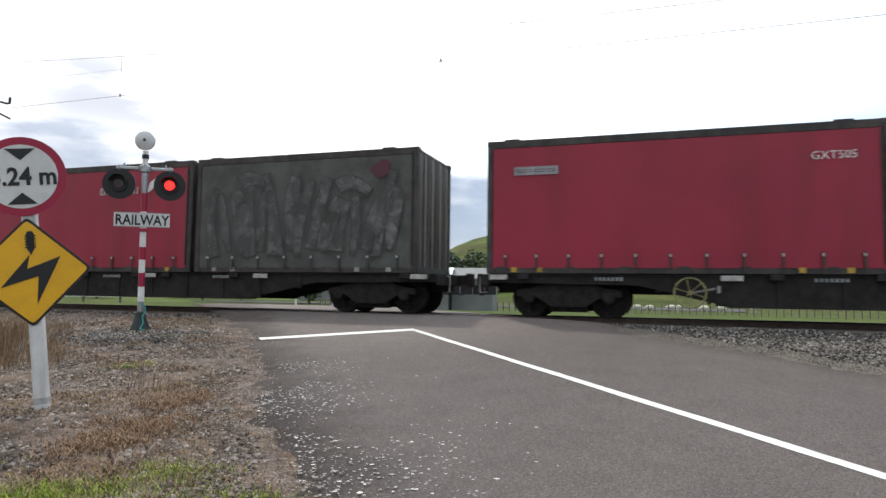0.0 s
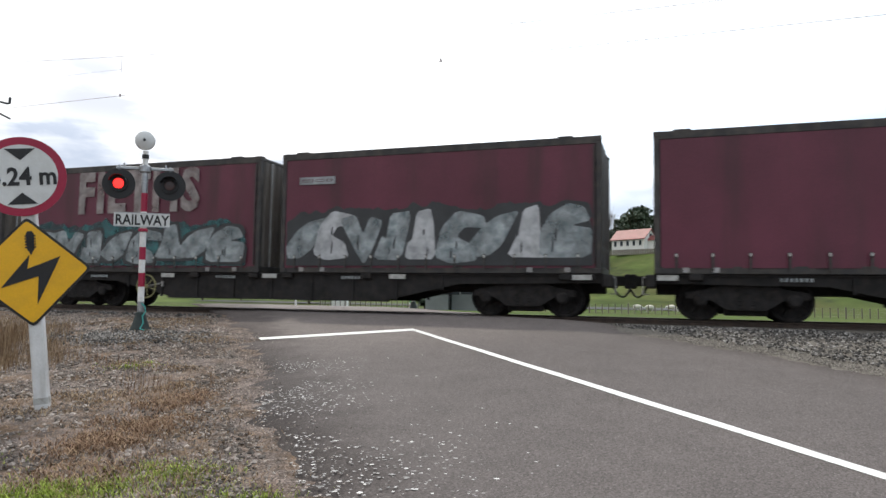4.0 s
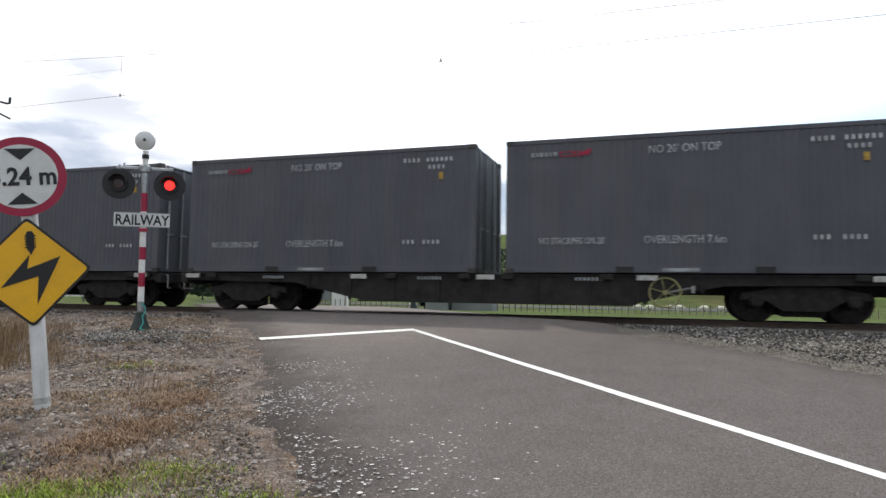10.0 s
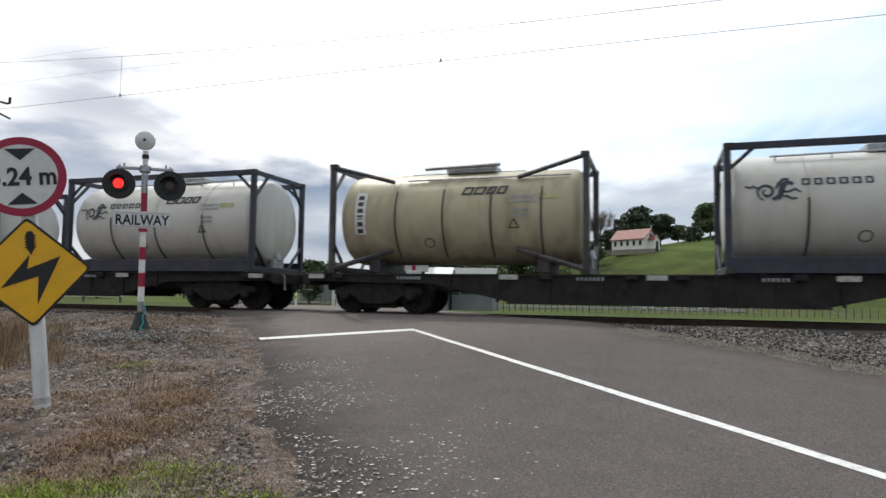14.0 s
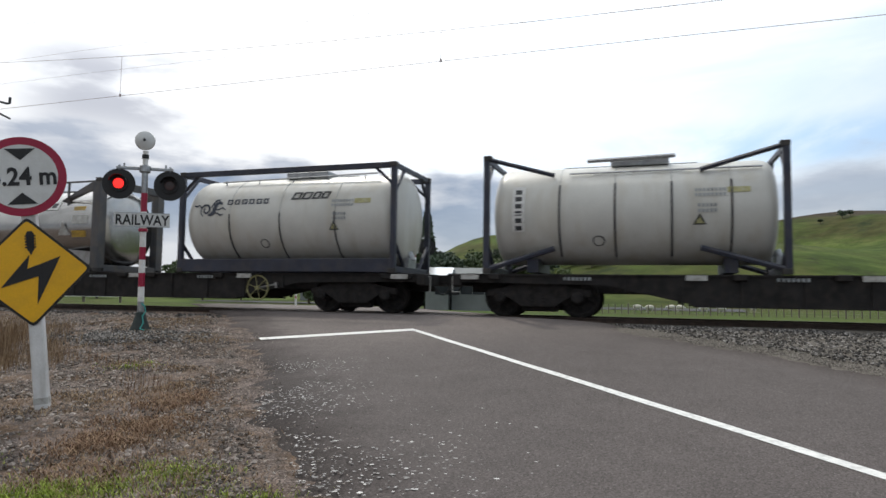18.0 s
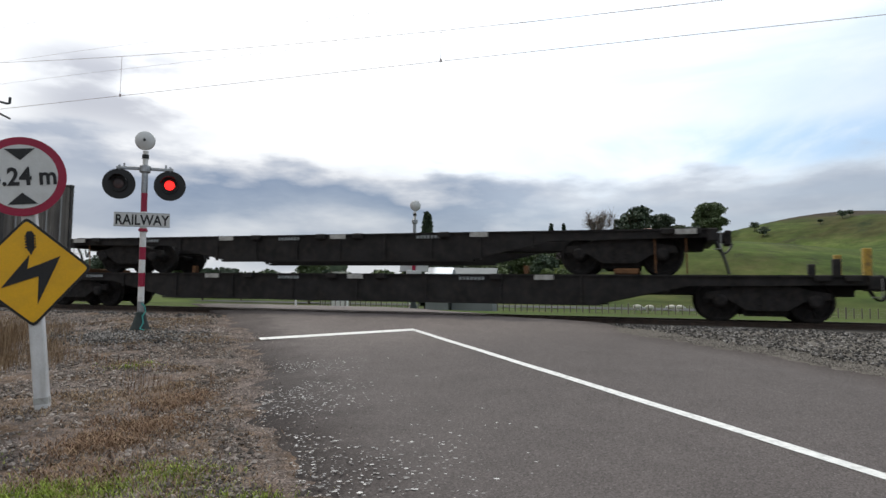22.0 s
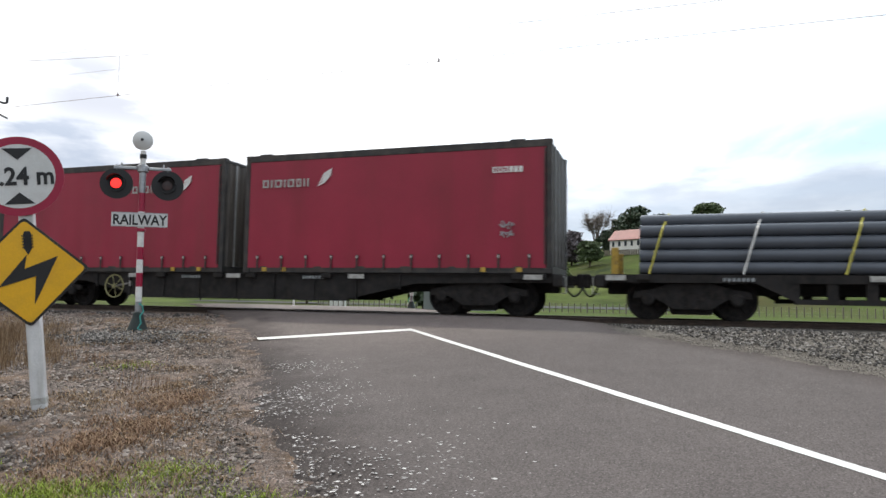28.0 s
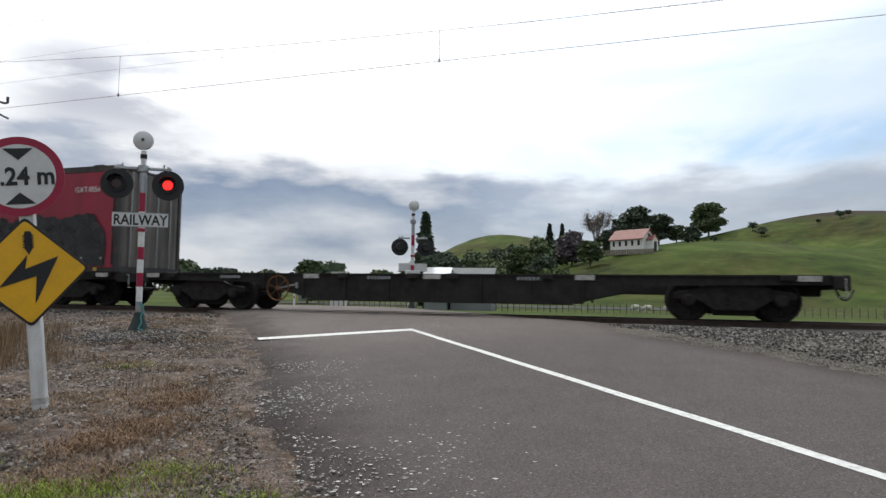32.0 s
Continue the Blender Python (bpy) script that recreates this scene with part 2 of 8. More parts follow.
M = {}
DUST = (0.16, 0.13, 0.10)
for nm, args in dict(
        red=dict(col=(0.285, 0.019, 0.044), rough=0.42, dirt=(0.16, 0.02, 0.025), dirt_amt=0.3, streak=1, scale=0.7, var=0.12, bump=0.05),
        maroon=dict(col=(0.108, 0.024, 0.042), rough=0.5, dirt=(0.045, 0.02, 0.022), dirt_amt=0.5, streak=1, scale=0.7, var=0.2, bump=0.05),
        soot=dict(col=(0.074, 0.077, 0.073), rough=0.7, dirt=(0.11, 0.12, 0.11), dirt_amt=0.5, scale=1.5, var=0.3, bump=0.05),
        rail_dark=dict(col=(0.035, 0.033, 0.033), rough=0.6, dirt=DUST, dirt_amt=0.2, var=0.25),
        endwall=dict(col=(0.145, 0.128, 0.112), rough=0.55, dirt=(0.045, 0.038, 0.036), dirt_amt=0.6, streak=1, scale=1.2, var=0.25),
        under=dict(col=(0.021, 0.0195, 0.0195), rough=0.8, spec=0.25, dirt=(0.044, 0.036, 0.031), dirt_amt=0.35, scale=3, var=0.35),
        bogie=dict(col=(0.021, 0.0195, 0.0195), rough=0.85, spec=0.2, dirt=(0.042, 0.034, 0.029), dirt_amt=0.4, scale=5, var=0.4),
        plate=dict(col=(0.42, 0.42, 0.40), rough=0.5, dirt=DUST, dirt_amt=0.4, scale=6),
        yellow=dict(col=(0.42, 0.27, 0.04), rough=0.5, dirt=(0.12, 0.08, 0.04), dirt_amt=0.5, scale=5, var=0.2),
        rust=dict(col=(0.16, 0.075, 0.03), rough=0.8, dirt=(0.06, 0.03, 0.02), scale=6, var=0.35),
        white_reefer=dict(col=(0.55, 0.55, 0.535), rough=0.4, dirt=(0.34, 0.32, 0.28), dirt_amt=0.3, streak=1, scale=1.0, var=0.06, bump=0.03),
        white_tank=dict(col=(0.55, 0.545, 0.51), rough=0.35, dirt=(0.40, 0.36, 0.28), dirt_amt=0.35, streak=1, scale=1.3, var=0.08, bump=0.03),
        beige_tank=dict(col=(0.42, 0.37, 0.25), rough=0.45, dirt=(0.20, 0.17, 0.11), dirt_amt=0.45, streak=1, scale=1.3, var=0.12, bump=0.03),
        steel=dict(col=(0.40, 0.40, 0.395), rough=0.22, metal=1.0, dirt=(0.28, 0.26, 0.23), dirt_amt=0.12, scale=1.5, var=0.1, bump=0.04),
        steel_dull=dict(col=(0.34, 0.34, 0.34), rough=0.45, metal=0.8, dirt=DUST, scale=2, var=0.2),
        frame_navy=dict(col=(0.028, 0.032, 0.050), rough=0.5, dirt=(0.07, 0.06, 0.06), scale=2, var=0.25),
        frame_blue=dict(col=(0.018, 0.06, 0.30), rough=0.45, dirt=(0.05, 0.05, 0.07), scale=2, var=0.2),
        frame_plate=dict(col=(0.085, 0.085, 0.09), rough=0.5, metal=0.3, dirt=DUST, scale=2, var=0.2),
        frame_grey=dict(col=(0.045, 0.045, 0.052), rough=0.55, dirt=DUST, scale=2, var=0.25),
        slate=dict(col=(0.074, 0.077, 0.094), rough=0.5, dirt=(0.10, 0.10, 0.10), dirt_amt=0.3, streak=1, scale=0.9, var=0.14),
        olive=dict(col=(0.105, 0.108, 0.095), rough=0.6, dirt=(0.16, 0.15, 0.12), dirt_amt=0.35, streak=1, scale=0.9, var=0.15),
        pale_steel=dict(col=(0.26, 0.29, 0.325), rough=0.5, dirt=(0.24, 0.23, 0.21), dirt_amt=0.35, streak=1, scale=0.9, var=0.08),
        sky_blue=dict(col=(0.10, 0.36, 0.55), rough=0.5, var=0.08),
        navy=dict(col=(0.035, 0.042, 0.062), rough=0.5, var=0.15),
        ink=dict(col=(0.035, 0.037, 0.04), rough=0.5, var=0.2),
        white=dict(col=(0.72, 0.72, 0.70), rough=0.5, dirt=(0.4, 0.38, 0.35), dirt_amt=0.3, scale=5, var=0.06),
        paint_grey=dict(col=(0.30, 0.32, 0.33), rough=0.6, dirt=(0.13, 0.14, 0.14), dirt_amt=0.5, scale=2.2, var=0.2),
        paint_smudge=dict(col=(0.24, 0.255, 0.26), rough=0.7, dirt=(0.09, 0.10, 0.10), dirt_amt=0.6, scale=2.2, var=0.3, cover=(0.08, 0.85)),
        paint_soot=dict(col=(0.030, 0.032, 0.035), rough=0.7, dirt=(0.06, 0.06, 0.065), dirt_amt=0.5, scale=1.6, var=0.3, cover=(0.72, 1.0)),
        soot_veil=dict(col=(0.047, 0.046, 0.050), rough=0.7, dirt=(0.06, 0.06, 0.065), dirt_amt=0.5, scale=1.3, var=0.3, cover=(0.70, 0.95), fade=(1.35, 2.0)),
        paint_mist=dict(col=(0.20, 0.225, 0.24), rough=0.7, dirt=(0.08, 0.09, 0.095), dirt_amt=0.6, scale=2.2, var=0.3, cover=(0.05, 0.7)),
        paint_letter=dict(col=(0.30, 0.27, 0.26), rough=0.65, dirt=(0.16, 0.10, 0.10), dirt_amt=0.5, scale=1.6, var=0.15, cover=(0.55, 0.95)),
        paint_dim=dict(col=(0.14, 0.14, 0.14), rough=0.6, dirt=(0.05, 0.05, 0.05), dirt_amt=0.6, scale=2.2, var=0.35, cover=(0.15, 0.9)),
        paint_white=dict(col=(0.47, 0.48, 0.49), rough=0.6, dirt=(0.24, 0.25, 0.26), dirt_amt=0.5, scale=2.5, var=0.12, cover=(0.8, 1.0)),
        paint_ash=dict(col=(0.30, 0.33, 0.34), rough=0.6, dirt=(0.13, 0.17, 0.18), dirt_amt=0.6, scale=2.5, var=0.25, cover=(0.55, 1.0)),
        paint_olive=dict(col=(0.17, 0.15, 0.055), rough=0.6, dirt=(0.1, 0.06, 0.04), scale=2.5, var=0.3, cover=(0.3, 0.9)),
        paint_teal=dict(col=(0.035, 0.125, 0.13), rough=0.6, dirt=(0.05, 0.08, 0.09), dirt_amt=0.5, scale=2.5, var=0.3, cover=(0.35, 0.95)),
        paint_pink=dict(col=(0.36, 0.10, 0.27), rough=0.6, dirt=(0.2, 0.08, 0.15), scale=2.5, var=0.25),
        paint_mauve=dict(col=(0.30, 0.20, 0.24), rough=0.6, dirt=(0.14, 0.10, 0.04), dirt_amt=0.5, scale=2.5, var=0.3, cover=(0.25, 0.9)),
        paint_green=dict(col=(0.13, 0.18, 0.10), rough=0.6, dirt=(0.3, 0.32, 0.3), scale=2.5, var=0.35, cover=(0.35, 0.95)),
        paint_blue=dict(col=(0.035, 0.085, 0.15), rough=0.6, dirt=(0.04, 0.04, 0.06), dirt_amt=0.5, scale=2.5, var=0.3, cover=(0.35, 0.95)),
        paint_flesh=dict(col=(0.25, 0.19, 0.18), rough=0.6, dirt=(0.12, 0.10, 0.11), scale=2.5, var=0.25, cover=(0.5, 0.95)),
        sign_red=dict(col=(0.30, 0.010, 0.042), rough=0.35, var=0.08, scale=3),
        sign_yellow=dict(col=(0.74, 0.40, 0.012), rough=0.38, dirt=(0.5, 0.28, 0.03), dirt_amt=0.2, var=0.06, scale=3),
        sign_white=dict(col=(0.60, 0.61, 0.60), rough=0.4, dirt=(0.42, 0.42, 0.40), dirt_amt=0.25, var=0.05, scale=3),
        black=dict(col=(0.014, 0.014, 0.015), rough=0.5, var=0.3),
        galv=dict(col=(0.34, 0.35, 0.36), rough=0.4, metal=0.7, var=0.2, scale=8),
        post_white=dict(col=(0.62, 0.62, 0.62), rough=0.65, dirt=(0.30, 0.28, 0.24), dirt_amt=0.5, streak=1, scale=4, var=0.08),
        hydrant=dict(col=(0.02, 0.03, 0.028), rough=0.6, var=0.3, scale=9),
        rope=dict(col=(0.06, 0.30, 0.27), rough=0.8, var=0.2, scale=20),
        pipe=dict(col=(0.085, 0.095, 0.115), rough=0.24, var=0.12, scale=1.2, bump=0.02),
        olive_label=dict(col=(0.36, 0.34, 0.16), rough=0.6, dirt=(0.5, 0.5, 0.42), dirt_amt=0.5, var=0.2, scale=8),
        strap_yellow=dict(col=(0.55, 0.50, 0.10), rough=0.7, var=0.2, scale=6),
        wheel_paint=dict(col=(0.30, 0.28, 0.13), rough=0.6, dirt=(0.1, 0.09, 0.05), scale=6),
        paint_smoke=dict(col=(0.075, 0.062, 0.062), rough=0.7, dirt=(0.035, 0.033, 0.034), dirt_amt=0.6, scale=1.4, var=0.35, cover=(0.55, 1.0)),
        rope_end=dict(col=(0.05, 0.05, 0.05), rough=0.8, var=0.2),
        lens_on=dict(col=(0.5, 0.01, 0.01), rough=0.3, emit=((1.0, 0.025, 0.02), 1.6)),
        lens_off=dict(col=(0.055, 0.03, 0.028), rough=0.25, var=0.2, scale=8),
        timber=dict(col=(0.17, 0.15, 0.12), rough=0.85, var=0.3, scale=5, stretch=(1, 1, 0.2)),
        wall_white=dict(col=(0.72, 0.71, 0.68), rough=0.7, var=0.06, scale=0.5),
        roof_red=dict(col=(0.20, 0.058, 0.052), rough=0.6, var=0.15, scale=0.7),
        roof_pale=dict(col=(0.62, 0.64, 0.66), rough=0.25, metal=0.5, var=0.06, scale=0.5),
        roof_grey=dict(col=(0.20, 0.21, 0.21), spec=0.1, rough=0.9, var=0.12, scale=0.6),
        glass_dark=dict(col=(0.03, 0.035, 0.04), rough=0.1, var=0.1, bump=0),
        wool=dict(col=(0.60, 0.57, 0.50), rough=0.9, var=0.15, scale=6),
        bark=dict(col=(0.10, 0.08, 0.06), rough=0.9, var=0.3, scale=3),
        leaf=dict(col=(0.075, 0.105, 0.045), rough=0.6, var=0.45, scale=0.9, bump=0, rand=0.2),
        leaf_dark=dict(col=(0.052, 0.075, 0.045), rough=0.65, var=0.4, scale=0.9, bump=0, rand=0.2),
        leaf_light=dict(col=(0.115, 0.15, 0.06), rough=0.6, var=0.4, scale=0.9, bump=0, rand=0.15),
        leaf_purple=dict(col=(0.12, 0.10, 0.11), rough=0.65, var=0.4, scale=0.9, bump=0),
        twig=dict(col=(0.19, 0.16, 0.14), rough=0.9, var=0.3, scale=2, bump=0),
        wire=dict(col=(0.36, 0.29, 0.28), rough=0.5, metal=0.5, var=0.2),
        sleeper=dict(col=(0.15, 0.14, 0.13), rough=0.85, dirt=(0.09, 0.06, 0.04), var=0.25, scale=4),
        # rusty brown, darkened to carry the shade under the train
        rail=dict(col=(0.055, 0.038, 0.03), rough=0.7, dirt=(0.10, 0.065, 0.045), var=0.3, scale=4),
        line=dict(col=(0.66, 0.66, 0.64), rough=0.6, dirt=(0.20, 0.20, 0.20), dirt_amt=0.35, scale=9, var=0.06, bscale=150, bump=0.3),
).items():
    M[nm] = mat(nm, **args)

# ---- building helpers ----


def box(bm, x0, x1, y0, y1, z0, z1):
    v = [bm.verts.new((x, y, z)) for x in (x0, x1) for y in (y0, y1) for z in (z0, z1)]
    for f in ((0, 1, 3, 2), (4, 6, 7, 5), (0, 4, 5, 1), (2, 3, 7, 6), (0, 2, 6, 4), (1, 5, 7, 3)):
        bm.faces.new([v[i] for i in f])


def prism(bm, pts, axis, a, b):
    """A flat outline pushed from a to b along an axis; pts are given in the other two axes, in order."""
    def at(p, w):
        q = list(p)
        q.insert("xyz".index(axis), w)
        return bm.verts.new(q)
    va, vb = [at(p, a) for p in pts], [at(p, b) for p in pts]
    n = len(pts)
    bm.faces.new(va), bm.faces.new(vb[::-1])
    for i in range(n):
        bm.faces.new((va[i], vb[i], vb[(i + 1) % n], va[(i + 1) % n]))


def rod(bm, p, q, r, n=8, r2=None):
    p, q = Vector(p), Vector(q)
    w = (q - p).normalized()
    u = w.orthogonal().normalized()
    v = w.cross(u)
    r2 = r if r2 is None else r2
    a, b = [], []
    for i in range(n):
        d = u * math.cos(2 * math.pi * i / n) + v * math.sin(2 * math.pi * i / n)
        a.append(bm.verts.new(p + d * r)), b.append(bm.verts.new(q + d * r2))
    bm.faces.new(a[::-1]), bm.faces.new(b)
    for i in range(n):
        bm.faces.new((a[i], a[(i + 1) % n], b[(i + 1) % n], b[i]))


def tube(bm, pts, r, n=6):
    """One bent tube through the points, closed at its ends."""
    pts = [Vector(p) for p in pts]
    rings = []
    for i, p in enumerate(pts):
        d = (pts[min(i + 1, len(pts) - 1)] - pts[max(i - 1, 0)]).normalized()
        u = d.cross(Vector((0.13, 0.92, 0.37)))
        u = (u if u.length > 1e-3 else d.cross(Vector((0, 0, 1)))).normalized()
        v = d.cross(u)
        rings.append([bm.verts.new(p + (u * math.cos(2 * math.pi * k / n) + v * math.sin(2 * math.pi * k / n)) * r) for k in range(n)])
    for a, b in zip(rings, rings[1:]):
        for k in range(n):
            bm.faces.new((a[k], a[(k + 1) % n], b[(k + 1) % n], b[k]))
    bm.faces.new(rings[0][::-1]), bm.faces.new(rings[-1])


def lathe(bm, prof, axis="x", n=24, centre=(0, 0, 0)):
    """prof: (place along the axis, radius)."""
    rings = []
    for s, r in prof:
        ring = []
        for i in range(n):
            c, d = r * math.cos(2 * math.pi * i / n), r * math.sin(2 * math.pi * i / n)
            p = {"x": (s, c, d), "y": (c, s, d), "z": (c, d, s)}[axis]
            ring.append(bm.verts.new(Vector(p) + Vector(centre)))
        rings.append(ring)
    for a, b in zip(rings, rings[1:]):
        for i in range(n):
            bm.faces.new((a[i], a[(i + 1) % n], b[(i + 1) % n], b[i]))
    bm.faces.new(rings[0]), bm.faces.new(rings[-1][::-1])


def mesh_of(name, bm, material, smooth=False, bevel=0.0):
    if bevel:
        bmesh.ops.bevel(bm, geom=bm.edges[:], offset=bevel, segments=1, affect="EDGES", clamp_overlap=True)
    bmesh.ops.recalc_face_normals(bm, faces=bm.faces[:])
    me = bpy.data.meshes.new(name)
    bm.to_mesh(me)
    bm.free()
    for m in (material if isinstance(material, (list, tuple)) else [material]):
        me.materials.append(m)
    if smooth:
        me.polygons.foreach_set("use_smooth", [True] * len(me.polygons))
        me.set_sharp_from_angle(angle=radians(40))
    return me


def part(name, bm, material, parent, label="", smooth=False, bevel=0.0, at=None):
    ob = new(name, mesh_of(name, bm, material, smooth, bevel))
    ob.parent = parent
    if at is not None:
        ob.matrix_basis = at
    return tagged(ob, label)


def again(ob, at, parent=None):
    """The same part once more, on the same mesh."""
    o = new(ob.name.split(".")[0], ob.data)
    o.parent = parent or ob.parent
    o.matrix_basis = at
    return tagged(o, ob.get("label", ""))


def thing(name, label, category, group="", kind=""):
    return tagged(new(name), label, category, group, kind)


def single(name, bm, material, label, category="", group="", kind="", smooth=False, bevel=0.0):
    return tagged(new(name, mesh_of(name, bm, material, smooth, bevel)), label, category, group, kind)


def boxes(*bs):
    bm = bmesh.new()
    for b in bs:
        box(bm, *b)
    return bm


def sheet(name, verts, faces, material, label, kind="stuff", category="", parent=None):
    me = bpy.data.meshes.new(name)
    me.from_pydata(verts, [], faces)
    me.materials.append(material)
    ob = new(name, me)
    if parent is not None:
        ob.parent = parent
    return tagged(ob, label, category, "", kind)


def letters(name, words, size, material, parent, at, thick=0.004, stretch=1.0, align="LEFT", fit=None, bold=0.0):
    """Flat raised lettering from the built-in font, in the xz plane after at."""
    cu = bpy.data.curves.new("lettering", "FONT")
    cu.body, cu.size, cu.extrude, cu.align_x, cu.resolution_u = words, size, thick / 2, align, 2
    cu.offset = bold if not fit else 0.045
    cu.space_character = 1.0 if not fit else 1.13
    tmp = bpy.data.objects.new("lettering", cu)
    scene.collection.objects.link(tmp)
    me = bpy.data.meshes.new_from_object(tmp.evaluated_get(bpy.context.evaluated_depsgraph_get()))
    bpy.data.objects.remove(tmp)
    me.materials.clear(), me.materials.append(material)
    if fit:
        lo, hi = [[f(v.co[i] for v in me.vertices) for i in (0, 1)] for f in (min, max)]
        me.transform(Matrix.Diagonal((fit[0] / (hi[0] - lo[0]), fit[1] / (hi[1] - lo[1]), 1, 1)) @ Matrix.Translation((-lo[0], -lo[1], 0)))
    me.transform(pose(0, 0, 0, 90) @ Matrix.Diagonal((stretch, 1, 1, 1)))
    ob = new(name, me)
    ob.parent, ob.matrix_basis = parent, at
    return ob


# ---- the land ----
TRACK_Y, FIELD = 14.895, -1.6
HILLS = [(41, 84, 319, 138, 113), (23, -84, 322, 42, 40), (10.2, 11, 184, 41, 54), (-15.5, 32, 266, 51, 43), (16, -330, 900, 400, 120)]


def smooth01(a):
    a = np.clip(a, 0, 1)
    return a * a * (3 - 2 * a)


def land(x, y):
    """Height of the ground, without the road and the ballast."""
    x, y = np.asarray(x, float), np.asarray(y, float)
    near = np.maximum(-0.05 - 0.07 * (13.3 - y), -1.25 - 0.01 * np.clip(-y, 0, 30))
    near = np.where(y > 12.6, -0.10, near)
    far = -0.14 + (FIELD + 0.14) * smooth01((y - 22.5) / 18.0)
    z = np.where(y < 15, near, far)
    for a, cx, cy, sx, sy in HILLS:
        z = z + a * np.exp(-((x - cx) / sx) ** 2 - ((y - cy) / sy) ** 2) * smooth01((y - 95) / 60)
    return z


# the road: crosses the track askew
RX, RY = -0.664, 0.747            # along the road, away from the camera
NX, NY = 0.747, 0.664             # across it, to the right
CENTRE = 4.23                     # offset of the centre line


def on_road(s, w):
    """Plan position s metres beyond the stop line's end along the road, w metres right of its centre line."""
    x0, y0 = -4.26, 11.16
    return x0 + RX * s + NX * w, y0 + RY * s + NY * w


def edge_left(s):
    return -2.97 - 0.10 * np.clip(-s, 0, 4) - 0.06 * np.clip(-s - 4, 0, 10) + 0.10 * np.sin(s * 1.7) + 0.06 * np.sin(s * 4.1 + 1)


def edge_right(s):
    return 3.55 + 0.03 * np.clip(s, -10, 4) + 0.08 * np.sin(s * 1.3 + 2) + 0.05 * np.sin(s * 3.7)


def road_z(x, y):
    z = np.maximum(-0.05 - 0.07 * (13.3 - np.asarray(y, float)), -1.21)
    z = np.where(y > 12.9, -0.02, np.maximum(z, np.where(y > 12.3, -0.02 - (12.9 - y) * 0.16, -9)))
    far = -0.02 + (FIELD + 0.16) * smooth01((np.asarray(y, float) - 20.0) / 20.0)
    return np.where(y > 15, far, z)


def ground_material():
    """Verge near the line (gravel, dry and green grass), pasture beyond, by place in the plan."""
    m = bpy.data.materials.new("ground")
    m.use_nodes = True
    t, L = m.node_tree, m.node_tree.links.new
    b = t.nodes["Principled BSDF"]
    b.inputs["Roughness"].default_value = 0.95
    b.inputs["Specular IOR Level"].default_value = 0.08
    tc = t.nodes.new("ShaderNodeTexCoord")

    def noise_at(scale, detail=5.0, rough=0.6):
        n = t.nodes.new("ShaderNodeTexNoise")
        n.inputs["Scale"].default_value, n.inputs["Detail"].default_value, n.inputs["Roughness"].default_value = scale, detail, rough
        L(tc.outputs["Object"], n.inputs["Vector"])
        return n.outputs["Fac"]

    def ramp(fac, *stops):
        r = t.nodes.new("ShaderNodeValToRGB")
        while len(r.color_ramp.elements) < len(stops):
            r.color_ramp.elements.new(0.5)
        for e, (p, c) in zip(r.color_ramp.elements, stops):
            e.position, e.color = p, (*c, 1)
        L(fac, r.inputs[0])
        return r.outputs[0]

    def mixc(fac, a, c):
        x = t.nodes.new("ShaderNodeMix")
        x.data_type = "RGBA"
        L(fac, x.inputs[0]), L(a, x.inputs[6]), L(c, x.inputs[7])
        return x.outputs[2]

    def rng(v, a, c):
        r = t.nodes.new("ShaderNodeMapRange")
        r.inputs[1].default_value, r.inputs[2].default_value = a, c
        L(v, r.inputs[0])
        return r.outputs[0]

    gravel = ramp(noise_at(62, 4), (0.34, (0.052, 0.043, 0.037)), (0.5, (0.132, 0.110, 0.096)), (0.66, (0.27, 0.235, 0.21)))
    dry = ramp(noise_at(70, 6, 0.7), (0.34, (0.034, 0.023, 0.014)), (0.5, (0.115, 0.078, 0.048)), (0.66, (0.25, 0.18, 0.118)))
    verge = mixc(rng(noise_at(1.3, 10, 0.8), 0.47, 0.62), gravel, dry)
    patchy = ramp(noise_at(5, 9, 0.8), (0.36, (0.26, 0.24, 0.23)), (0.5, (0.86, 0.83, 0.84)), (0.64, (1.46, 1.38, 1.40)))
    mul = t.nodes.new("ShaderNodeMix")
    mul.data_type, mul.blend_type = "RGBA", "MULTIPLY"
    mul.inputs[0].default_value = 1.0
    L(verge, mul.inputs[6]), L(patchy, mul.inputs[7])
    verge = mul.outputs[2]
    across = t.nodes.new("ShaderNodeVectorMath")        # distance across the road from its centre line
    across.operation = "DOT_PRODUCT"
    across.inputs[1].default_value = (NX, NY, 0)
    L(tc.outputs["Object"], across.inputs[0])
    sand = ramp(noise_at(30, 8, 0.8), (0.34, (0.058, 0.051, 0.044)), (0.5, (0.120, 0.108, 0.095)), (0.66, (0.205, 0.19, 0.168)))
    verge = mixc(rng(across.outputs["Value"], CENTRE + 1.0, CENTRE + 2.0), verge, sand)     # sandy dust on the far shoulder
    lush = ramp(noise_at(7, 5), (0.3, (0.05, 0.075, 0.02)), (0.7, (0.12, 0.16, 0.045)))
    verge = mixc(rng(noise_at(0.8, 8, 0.65), 0.66, 0.76), verge, lush)
    past = ramp(noise_at(0.05, 10, 0.74), (0.36, (0.030, 0.048, 0.010)), (0.5, (0.060, 0.090, 0.018)), (0.64, (0.104, 0.128, 0.036)))
    rough = ramp(noise_at(0.012, 9, 0.7), (0.44, (0.0, 0.0, 0.0)), (0.58, (1.0, 1.0, 1.0)))
    brown = ramp(noise_at(0.2, 6), (0.3, (0.026, 0.034, 0.007)), (0.7, (0.068, 0.062, 0.022)))
